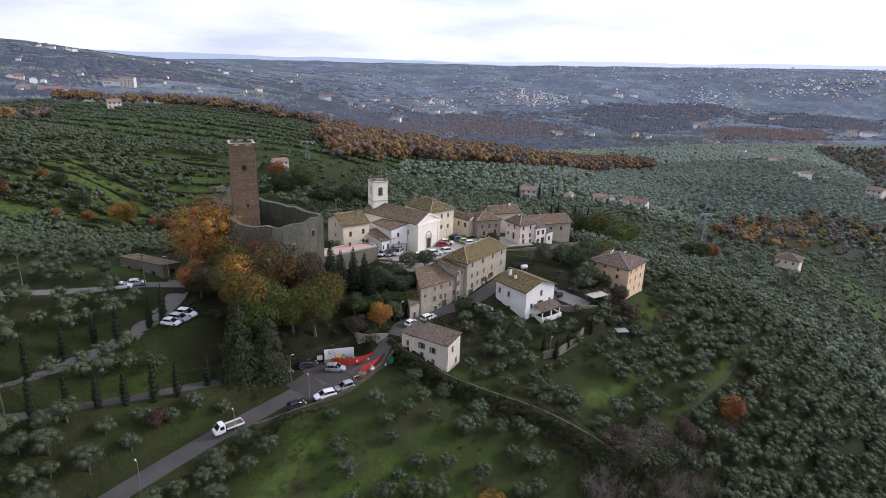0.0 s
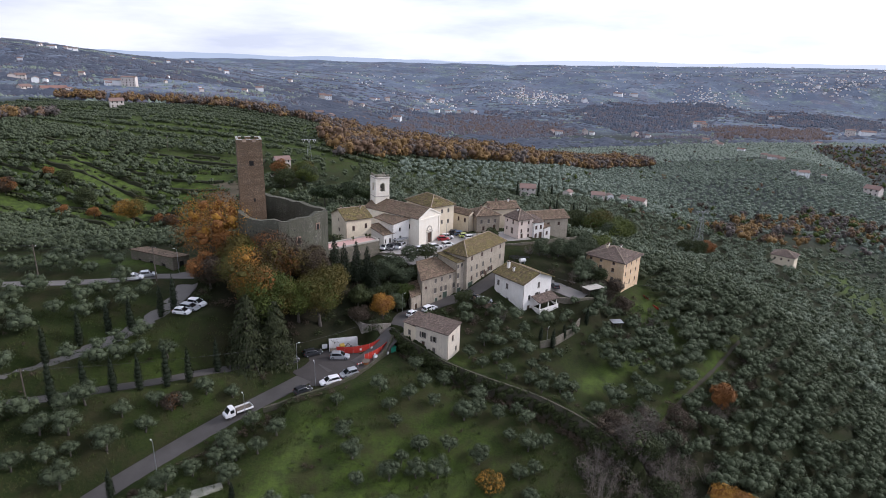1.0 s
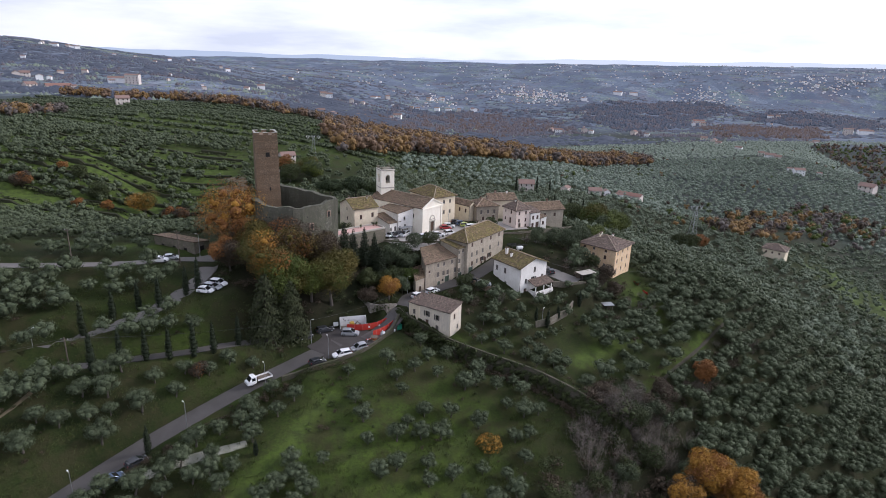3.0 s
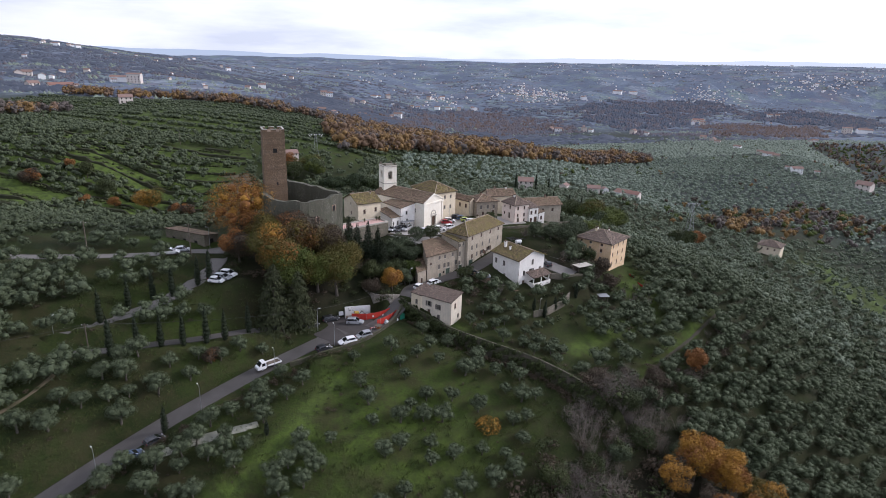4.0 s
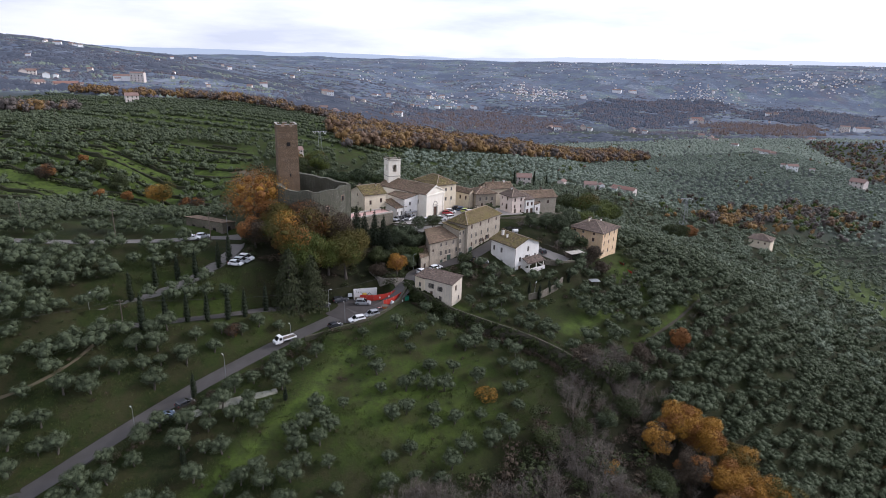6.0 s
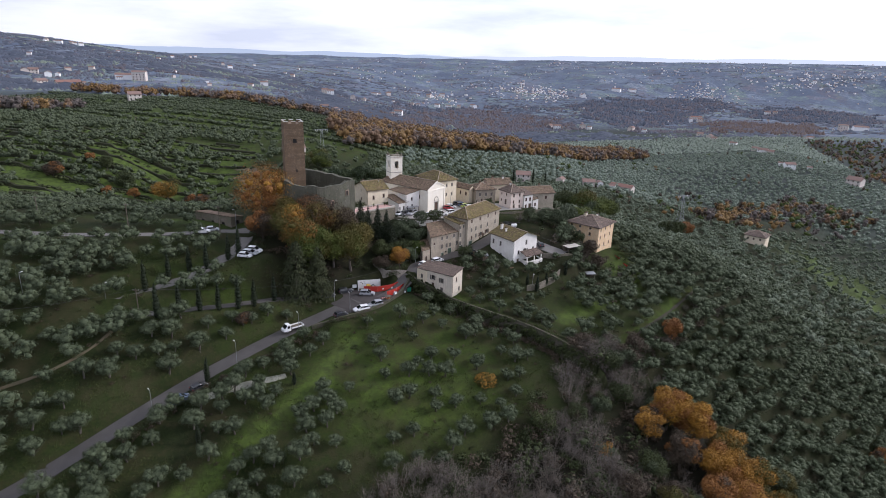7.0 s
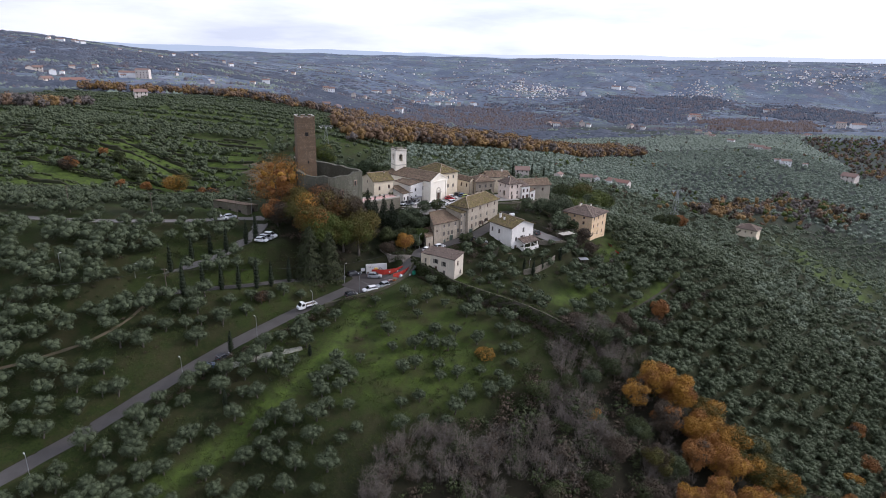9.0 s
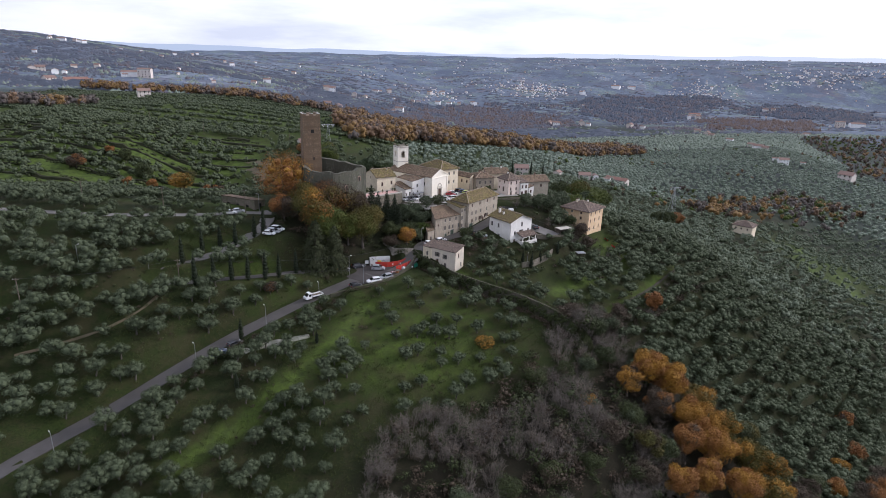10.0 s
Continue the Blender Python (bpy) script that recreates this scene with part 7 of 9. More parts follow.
for i, (x, y, h) in enumerate(((55, 300, 12), (58, 330, 10), (75, 345, 10), (66, 352, 9), (48, 240, 10), (84, 350, 10), (96, 352, 9))):
    cypress(x, y, h, 220 + i)
for i, (x, y, h) in enumerate(((62, 404, 13), (72, 408, 11), (47, 402, 12), (62, 590, 16), (66, 592, 15), (70, 594, 17), (75, 596, 14))):
    cypress(x, y, h, 230 + i)

# ---------------------------------------------------------------- thickets, ivy and far woods
R3 = np.random.default_rng(17)


def bare_bush(rng, h, w, n):
    """A bush of bare thin stems that fan upward and fork into twigs."""
    vs, fs, off = [], [], 0
    ring = np.array([(math.cos(q), math.sin(q), 0) for q in (0, 2.094, 4.189)])
    for k in range(n):
        a = rng.uniform(0, math.tau)
        r = w * 0.5 * math.sqrt(rng.uniform())
        hh = h * rng.uniform(0.55, 1.0)
        b = np.array([0.45 * r * math.cos(a), 0.45 * r * math.sin(a), -0.3])
        t = np.array([r * math.cos(a), r * math.sin(a), hh * (1 - 0.35 * r / w)])
        m = (b + t) / 2 + rng.normal(size=3) * 0.32
        vs.append(np.concatenate([b + ring * 0.036, m + ring * 0.024, t + ring * 0.010]))
        fs += [(off + i * 3 + q, off + i * 3 + (q + 1) % 3, off + i * 3 + 3 + p) for i in (0, 1) for q in range(3) for p in ((q + 1) % 3,)]
        fs += [(off + i * 3 + q, off + i * 3 + 3 + (q + 1) % 3, off + i * 3 + 3 + q) for i in (0, 1) for q in range(3)]
        off += 9
        for j in range(11):
            f = rng.uniform(0.3, 1.0)
            s = b + (t - b) * f + (m - (b + t) / 2) * (1 - abs(2 * f - 1))
            e = s + np.array([rng.normal() * 0.75, rng.normal() * 0.75, rng.uniform(0.15, 0.95)]) * (h / 5)
            sd = np.cross(e - s, rng.normal(size=3))
            sd *= 0.026 / (np.linalg.norm(sd) + 1e-9)
            vs.append(np.array([s - sd, s + sd, e]))
            fs.append((off, off + 1, off + 2))
            off += 3
    return np.concatenate(vs), np.array(fs)


BUSH = [bare_bush(R3, 5.2, 4.8, 24) for k in range(5)]
BUSH_LEAF = [crown_arrays(R3, lobes_round(R3, 4, 4.0, 2.8, 0.0, 1.0), 104, 0.23, 0.6, 0.34, deep=0.45, tri=True, rugged=0.3) for k in range(4)]
stems, leaves, greens = [], [], []
for k in range(1500):
    x, y = R3.uniform(-26, 96), R3.uniform(24, 112)
    if not in_scrub(x, y) or blocked(x, y, 0.5):
        continue
    if ((x - 68) / 17) ** 2 + ((y - 75) / 18) ** 2 < 1 and R3.uniform() < 0.7:
        continue
    s = R3.uniform(0.6, 1.15) * (1 + 0.5 * noise.noise((x / 9, y / 9, 3.3)))
    if noise.noise((x / 13, y / 13, 8.8)) > -0.05:
        stems.append((x, y, 0, s, R3.uniform(0, 6.3), k))
    if R3.uniform() < 0.75:
        (leaves if R3.uniform() < 0.40 else greens).append((x + R3.uniform(-1, 1), y + R3.uniform(-1, 1), 0, s * R3.uniform(0.7, 1.5), R3.uniform(0, 6.3), k))
for k in range(60):
    # hedge of scrub along the ravine track and below the wall
    f = k / 60
    x, y = 33 + 14 * f + R3.uniform(-3, 3), 98 + 14 * f + R3.uniform(-4, 4)
    (leaves if k % 3 else greens).append((x, y, 0, R3.uniform(0.8, 1.3), R3.uniform(0, 6.3), k))
    if k % 2:
        stems.append((x, y, 0, R3.uniform(0.7, 1.1), R3.uniform(0, 6.3), k))
for k in range(150):
    # scrub beside the ravine track
    q = TRACK_POINTS[int(R3.integers(len(TRACK_POINTS)))]
    x, y = q[0] + R3.uniform(1.5, 8.5), q[1] - R3.uniform(0.5, 6)
    (leaves if k % 2 else greens).append((x, y, 0, R3.uniform(0.35, 0.8), R3.uniform(0, 6.3), k))
    if k % 4 == 0:
        stems.append((x, y, 0, R3.uniform(0.4, 0.7), R3.uniform(0, 6.3), k))
for k in range(70):
    x, y = -46 + R3.uniform(-14, 22), 119 + R3.uniform(-6, 8)
    if not blocked(x, y, 0.3):
        (leaves if k % 2 else greens).append((x, y, 0, R3.uniform(0.5, 0.9), R3.uniform(0, 6.3), k))


for k in range(150):
    # brambles on the village bank and gardens
    x, y = R3.uniform(-30, 3), R3.uniform(122, 153)
    if not blocked(x, y, 0.4):
        (leaves if k % 3 == 0 else greens).append((x, y, 0, R3.uniform(0.5, 0.9), R3.uniform(0, 6.3), k))
for k in range(130):
    x, y = R3.uniform(2, 62), R3.uniform(112, 158)
    if not blocked(x, y, 0.5) and ((x - 35) / 9) ** 2 + ((y - 122) / 6) ** 2 > 1:
        (leaves if k % 2 else greens).append((x, y, 0, R3.uniform(0.3, 0.75), R3.uniform(0, 6.3), k))
for k in range(1300):
    x, y = R3.uniform(-110, 30), R3.uniform(30, 112)
    if not blocked(x, y, 0.2) and noise.noise((x * 0.06, y * 0.06, 2.9)) > 0.02:
        (leaves if k % 5 < 2 else greens).append((x, y, 0, R3.uniform(0.12, 0.38), R3.uniform(0, 6.3), k))
road_edge = polyline([(-24, 100.5, 0), (-31.5, 96.2, 0), (-40.0, 88.8, 0), (-50.2, 77.0, 0), (-57.4, 66.6, 0), (-64.6, 56.4, 0)], 1.2)
for k in range(170):
    # rough hedge along the lower edge of the road
    q = road_edge[int(R3.integers(len(road_edge)))]
    (leaves if R3.uniform() < 0.4 else greens).append((q[0] + R3.uniform(0.1, 1.4), q[1] - R3.uniform(0.0, 1.2), 0, R3.uniform(0.22, 0.5), R3.uniform(0, 6.3), k))
for cx, cy, sx, sy, n in ((46, 156, 4.0, 4.5, 34), (39, 152, 4, 3, 16), (8, 136, 5, 3, 14), (26, 150, 4, 3, 12), (58, 158, 4, 7, 26), (40, 168, 7, 5, 22), (-38, 104, 3.5, 1.6, 16)):
    # bare shrubs and brambles round the gardens
    for k in range(n):
        x, y = cx + R3.normal() * sx, cy + R3.normal() * sy
        if not blocked(x, y, 0.2):
            if k % 3 == 0:
                stems.append((x, y, 0, R3.uniform(0.45, 0.85), R3.uniform(0, 6.3), k))
            (leaves if k % 2 else greens).append((x, y, 0, R3.uniform(0.35, 0.8), R3.uniform(0, 6.3), k))
for f_ in range(110):
    # scrub along the foot of the orchard wall
    q = wl[int(R3.integers(len(wl)))]
    (leaves if q[0] > 4 or f_ % 3 == 0 else greens).append((q[0] - R3.uniform(0.8, 2.4) * 0.5, q[1] - R3.uniform(0.9, 3.2), 0, R3.uniform(0.3, 0.6), R3.uniform(0, 6.3), f_))
tb = np.c_[R3.uniform(-330, -140, 16000), R3.uniform(230, 395, 16000)]
tb = tb[terrace_amount(tb[:, 0], tb[:, 1]) > 0.5]
tf = (tb[:, 1] + 0.12 * tb[:, 0] + 3 * np.sin(tb[:, 0] / 35)) / 13.0
tb = tb[(tf - np.floor(tf)) > 0.84][:2300]
terrace_bush = [(x, y, 0, R3.uniform(0.4, 0.8), R3.uniform(0, 6.3), i) for i, (x, y) in enumerate(tb)]


def seat(places, sink=0.1):
    z = height(np.array([p[0] for p in places]), np.array([p[1] for p in places]))
    return [(p[0], p[1], q - sink, *p[3:]) for p, q in zip(places, z)]


v, f = spread(BUSH, seat(stems))
whole("bare_thicket", arrays_mesh("bare_thicket", v, f, M_TWIG), None, "tangled grey-brown bare thicket in the ravine", "thicket", kind="stuff")
v, f = spread(BUSH_LEAF, seat(leaves))
whole("withered_undergrowth", arrays_mesh("withered_undergrowth", v, f, L_BROWN), None, "withered brown undergrowth in the ravine", "undergrowth", kind="stuff")
v, f = spread(BUSH_LEAF, seat(greens))
whole("green_undergrowth", arrays_mesh("green_undergrowth", v, f, L_IVY), None, "dark green brambles and shrubs on the banks", "undergrowth", kind="stuff")

banks = thing("terrace_banks", "dark overgrown banks between grassy terraces", "bank", kind="structure")
M_BANK = plain("grown_over_bank", (0.022, 0.026, 0.012), (0.040, 0.042, 0.018), 0.3, 0.95, bump=0.8, dist=0.15)
for j in range(16):
    xs = np.arange(-335.0, -132.0, 3.0)
    ys = 240 + 11.5 * j - 0.10 * (xs + 230) + 3.0 * np.sin(xs / 35 + 0.6 * j) + 1.2 * np.sin(xs / 11 + j)
    zs = height(xs, ys)
    ok = [terrace_amount(np.array([a]), np.array([b]))[0] > 0.35 and noise.noise((a / 40, j * 1.7, 0.5)) > -0.32 for a, b in zip(xs, ys)]
    rows, bm = [], bmesh.new()
    for a, b, c, good in zip(xs, ys, zs, ok):
        if not good:
            rows.append(None)
            continue
        t_ = 1.5 + 0.5 * math.sin(a / 9 + j)
        rows.append([bm.verts.new(q) for q in ((a, b - 1.1, c - 0.8), (a, b - 0.5, c + t_ * 0.8), (a, b + 0.5, c + t_), (a, b + 1.8, c - 0.3))])
    for r0, r1 in zip(rows, rows[1:]):
        if r0 and r1:
            for k in range(3):
                bm.faces.new((r0[k], r1[k], r1[k + 1], r0[k + 1]))
    part("bank", bm, M_BANK, banks)

TB = [crown_arrays(R3, [(0, 0, 0.6, 1.9, 1.6, 1.2)], 8, 0.8, 0.6, 0.85) for k in range(3)]
v, f = spread(TB, seat(terrace_bush))
whole("terrace_scrub", arrays_mesh("terrace_scrub", v, f, L_IVY), None, "dark scrub along the edges of the grassy terraces", "scrub", kind="stuff")

# ivy that hangs over the orchard wall
IVY = [crown_arrays(R3, [(0, 0, 0, 0.9, 0.5, 1.1), (0.5, 0, 0.4, 0.6, 0.45, 0.7)], 60, 0.2, 0.7, 0.7) for k in range(3)]
ivy = []
for i, p in enumerate(wl):
    a, b = wl[max(i - 1, 0)], wl[min(i + 1, len(wl) - 1)]
    d = np.array([b[0] - a[0], b[1] - a[1]])
    d /= np.linalg.norm(d)
    nn = np.array([d[1], -d[0]])
    for k in range(3):
        if R3.uniform() < 0.6:
            ivy.append((p[0] + R3.uniform(-.5, .5), p[1] + R3.uniform(-.5, .5), p[2] - R3.uniform(0.0, 0.35), R3.uniform(0.3, 0.6), R3.uniform(0, 6.3), i + k))
    for k in range(6):
        if R3.uniform() < (0.95 if i < 16 else 0.4):
            ivy.append((p[0] + nn[0] * 0.6 + R3.uniform(-.4, .4), p[1] + nn[1] * 0.6 + R3.uniform(-.4, .4), p[2] - R3.uniform(0.5, 3.6), R3.uniform(0.6, 1.1), math.atan2(d[1], d[0]), i + k))
v, f = spread(IVY, ivy)
whole("ivy", arrays_mesh("ivy", v, f, L_IVY), None, "dark green ivy over the stone wall", "ivy", kind="stuff")

# tussocks of longer grass in the orchards
TUFT = []
for k in range(3):
    n = 17
    p = np.c_[R3.normal(size=(n, 2)) * 0.35, np.zeros(n)]
    a = R3.uniform(0, 6.3, n)
    u = np.c_[np.cos(a), np.sin(a), np.zeros(n)] * 0.035
    t = p + np.c_[R3.normal(size=(n, 2)) * 0.16, R3.uniform(0.2, 0.5, n)]
    TUFT.append((np.stack([p - u, p + u, t], 1).reshape(-1, 3), np.arange(3 * n).reshape(-1, 3)))
L_GRASS = leaf_mat("long_grass", [(0.1, (0.035, 0.055, 0.014)), (0.5, (0.060, 0.085, 0.020)), (0.9, (0.105, 0.10, 0.04))])
tufts = []
for k in range(9000):
    x, y = R3.uniform(-85, 30), R3.uniform(35, 112)
    n_ = noise.noise((x * 0.09, y * 0.09, 0.3))
    if n_ > -0.12 and not in_scrub(x, y):
        tufts.append((x, y, 0, R3.uniform(0.6, 1.5), R3.uniform(0, 6.3), k))
tufts = [q for q in tufts if not blocked(q[0], q[1], 0.0)][:5200]
v, f = spread(TUFT, seat(tufts, 0.02))
whole("long_grass", arrays_mesh("long_grass", v, f, L_GRASS), None, "tussocks of long grass in the orchards", "grass", kind="stuff")

# far woods
AUT = [crown_arrays(R3, lobes_round(R3, 2, 8.6, 9.0, 0.2, 2.7), 76, 0.62, 0.6, 0.66, deep=0.65, tri=True) for k in range(5)]


RIDGE_BAND = [(-520, 770), (-369, 780), (-237, 712), (-166, 725), (-120, 660), (-110, 700), (-160, 770), (-240, 760), (-370, 825), (-520, 815)]
WEST_WOOD = [(-420, 430), (-330, 455), (-330, 520), (-450, 520)]
gold, rust, brown, evergreen, thick = [], [], [], [], []
for poly, n, mixw in ((VALLEY_WOOD, 7500, (0.42, 0.36, 0.22)), (RIDGE_BAND, 2200, (0.34, 0.45, 0.21)), (EAST_WOOD, 620, (0.26, 0.20, 0.54)), (WOOD_CORNER, 1700, (0.08, 0.24, 0.68)), (WEST_WOOD, 160, (0.0, 0.2, 0.8))):
    xs, ys = [p[0] for p in poly], [p[1] for p in poly]
    for k in range(n):
        x, y = R3.uniform(min(xs), max(xs)), R3.uniform(min(ys), max(ys))
        if not in_wood(x, y, poly, 16.0):
            continue
        q = R3.uniform() + 0.35 * noise.noise((x / 60, y / 60, 1.7))
        t = gold if q < mixw[0] else rust if q < mixw[0] + mixw[1] else brown
        if poly in (EAST_WOOD, WOOD_CORNER) and t is brown:
            t = evergreen if k % 5 < 2 else brown if k % 5 < 4 else thick
        t.append((x, y, 0, R3.uniform(0.6, 1.25) * (0.95 if poly in (EAST_WOOD, WOOD_CORNER) else 1.15 if poly in (RIDGE_BAND, WEST_WOOD) else 1.4), R3.uniform(0, 6.3), k))
for k in range(2600):
    # single trees and hedgerow trees among the groves of the plateau
    x, y = R3.uniform(60, 1050), R3.uniform(400, 1480)
    n_ = noise.noise((x / 75, y / 75, 3.9))
    if n_ < 0.22 or abs(x) > 0.77 * (y + 68) or y > 1180 + 0.42 * x or in_poly(x, y, VALLEY_WOOD):
        continue
    q = R3.uniform()
    (evergreen if q < 0.5 else thick if q < 0.72 else rust if q < 0.92 else gold).append((x, y, 0, R3.uniform(0.35, 0.75), R3.uniform(0, 6.3), k))
L_FARGOLD = leaf_mat("far_golden_leaves", [(0.1, (0.1260, 0.0805, 0.0380)), (0.5, (0.2100, 0.1288, 0.0500)), (0.9, (0.2880, 0.1782, 0.0620))], scale=0.08, grain_scale=0.8)
L_FARRUST = leaf_mat("far_rust_leaves", [(0.1, (0.0938, 0.0624, 0.0440)), (0.5, (0.1525, 0.0984, 0.0616)), (0.9, (0.2125, 0.1380, 0.0825))], scale=0.08, grain_scale=0.8)
L_FARBROWN = leaf_mat("far_bare_wood", [(0.1, (0.066, 0.060, 0.054)), (0.5, (0.105, 0.090, 0.080)), (0.9, (0.15, 0.125, 0.11))], scale=0.08, grain_scale=0.8)
for nm, pl, mt, lab in (("golden_wood", gold, L_FARGOLD, "golden autumn wood in the valley"), ("rust_wood", rust, L_FARRUST, "rust-coloured autumn wood in the valley"), ("bare_wood", brown, L_FARBROWN, "grey-brown leafless wood in the valley"), ("evergreen_wood", evergreen, L_GREEN, "dark evergreen trees in the valley"), ("dark_wood", thick, L_BROWN, "dark leafless wood in the valley")):
    v, f = spread(AUT, seat(pl, 0.5))
    whole(nm, arrays_mesh(nm, v, f, mt), None, lab, "wood", kind="stuff")

# woods, hedges and orchards of the plain
CAP_F = OCT_F[:4]
DOME_V = np.array([(0, 0, 1.0)] + [(math.cos(q), math.sin(q), 0.12) for q in np.arange(5) * math.tau / 5])
DOME_F = np.array([(0, 1 + q, 1 + (q + 1) % 5) for q in range(5)])


def cap_clump(rng, n, rad, h, squat=1.0):
    """Rounded tree tops close together, seen from afar."""
    vs, fs = [], []
    for k in range(n):
        a, r = rng.uniform(0, 6.3), rad * math.sqrt(rng.uniform())
        sx, sz, ra = h * rng.uniform(0.42, 0.68), squat * h * rng.uniform(0.65, 1.0), rng.uniform(0, 6.3)
        q = DOME_V * (1 + 0.16 * rng.normal(size=(6, 1))) * [sx, sx, sz]
        vs.append(np.c_[q[:, 0] * math.cos(ra) - q[:, 1] * math.sin(ra), q[:, 0] * math.sin(ra) + q[:, 1] * math.cos(ra), q[:, 2]] + [r * math.cos(a), r * math.sin(a), 0])
        fs.append(DOME_F + 6 * k)
    return np.concatenate(vs), np.concatenate(fs)


CAPS = [cap_clump(R3, 3, 8.0, 8.0, 0.85) for k in range(8)]
FULL = [cap_clump(R3, 5, 8.5, 9.5, 0.9) for k in range(8)]


def far_size(x, y):
    """Trees shrink towards the rim, so that the plain looks deeper from the camera."""
    return 1.0 - 0.45 * float(smoothstep(1500, 3600, math.hypot(x, y)))


dark, pale, brownish = [], [], []
k = 0
while len(dark) + len(pale) + len(brownish) < 11000 and k < 90000:
    k += 1
    d = math.exp(R3.uniform(math.log(850), math.log(4500)))
    a = R3.uniform(-0.75, 0.75)
    x, y = d * math.sin(a), d * math.cos(a)
    if (y < 760 and x < 400) or (x > 60 and y < 1130 + 0.42 * x):
        continue
    n_ = noise.fractal((x / 330, y / 260, 2.2), 0.9, 2.1, 4)
    s = R3.uniform(0.45, 1.0) * far_size(x, y)
    p_ = (x, y, 0, s, R3.uniform(0, 6.3), k)
    slope = x < -250 - 0.1 * y
    if n_ > 0.06 or (slope and n_ > -0.15):
        q = R3.uniform() + 0.5 * noise.noise((x / 210, y / 210, 5.5))
        (dark if q < 0.55 else brownish if q < 0.82 else pale).append(p_)
    elif R3.uniform() < 0.42:
        (pale if R3.uniform() < 0.7 else dark).append((*p_[:3], s * 0.6, *p_[4:]))
# belts and copses that lie across the plain
for k in range(560):
    d, a = R3.uniform(1500, 4450), R3.uniform(-0.72, 0.72)
    x, y = d * math.sin(a), d * math.cos(a)
    if x > 60 and y < 1250 + 0.42 * x:
        continue
    pick = R3.uniform()
    bin_ = dark if pick < 0.55 else brownish if pick < 0.85 else pale
    turn, length = R3.normal() * 0.25, R3.uniform(40, 330)
    wide = R3.uniform(4, 40) if k % 3 else 4.0
    for q in range(int(length / 11) + (int(length * wide / 260) if wide > 10 else 0)):
        u, w_ = R3.uniform(-0.5, 0.5) * length, R3.uniform(-0.5, 0.5) * wide
        px, py = x + u * math.cos(turn) - w_ * math.sin(turn), y + u * math.sin(turn) + w_ * math.cos(turn)
        bin_.append((px, py, 0, R3.uniform(0.6, 1.1) * far_size(px, py), R3.uniform(0, 6.3), q))
deep_wood, slate_wood, rusty_wood = [], [], []
for poly, n, bins in ((WOOD_BEHIND, 2600, (rusty_wood, deep_wood, deep_wood)), (WOOD_STRIP, 1500, (deep_wood, slate_wood)), (WOOD_SLATE, 5200, (slate_wood, slate_wood, deep_wood)),
                      (WOOD_RUST, 2600, (rusty_wood, rusty_wood, rusty_wood, deep_wood)), (WOOD_EAST, 3000, (deep_wood, slate_wood, slate_wood))):
    xs, ys = [p[0] for p in poly], [p[1] for p in poly]
    for k in range(n):
        x, y = R3.uniform(min(xs) - 60, max(xs) + 60), R3.uniform(min(ys) - 90, max(ys) + 90)
        if in_wood(x, y, poly, 75.0) and noise.noise((x / 90, y / 140, 6.1)) > -0.36:
            q = min(0.999, max(0.0, R3.uniform() + 0.35 * noise.noise((x / 120, y / 120, 4.4))))
            bins[int(q * len(bins))].append((x, y, 0, R3.uniform(0.7, 1.3), R3.uniform(0, 6.3), k))
# woods of the plain, tinted towards haze blue in their base colours
L_DEEP = leaf_mat("hazed_bare_wood", [(0.1, (0.0725, 0.0700, 0.0864)), (0.5, (0.1025, 0.0938, 0.1080)), (0.9, (0.1438, 0.1225, 0.1283))], scale=0.05, grain_scale=0.8)
L_SLATE = leaf_mat("hazed_dark_wood", [(0.1, (0.0483, 0.0621, 0.0891)), (0.5, (0.0651, 0.0805, 0.1128)), (0.9, (0.0903, 0.1035, 0.1311))], scale=0.05, grain_scale=0.8)
L_DULLRUST = leaf_mat("hazed_rust_wood", [(0.1, (0.0756, 0.0570, 0.0560)), (0.5, (0.1098, 0.0791, 0.0680)), (0.9, (0.1485, 0.1058, 0.0820))], scale=0.05, grain_scale=0.8)
HEDGE = []
for k in range(6):
    q = OCT_V[:5] * (1 + 0.2 * R3.normal(size=(5, 1))) * [R3.uniform(8, 26), R3.uniform(3, 5), R3.uniform(3, 6)]
    HEDGE.append((q + [0, 0, 0.8], CAP_F))
hedges = []
k = 0
while len(hedges) < 9000 and k < 80000:
    k += 1
    d = math.exp(R3.uniform(math.log(900), math.log(4400)))
    a = R3.uniform(-0.75, 0.75)
    x, y = d * math.sin(a), d * math.cos(a)
    if noise.noise((x / 330, y / 240, 9.2)) < -0.1 or (y < 800 and x < 400) or (x > 60 and y < 1130 + 0.42 * x):
        continue
    hedges.append((x, y, 0, R3.uniform(0.6, 1.2) * far_size(x, y), R3.choice((0.15, 0.35, 1.9, -0.2)) + R3.normal() * 0.12, k))
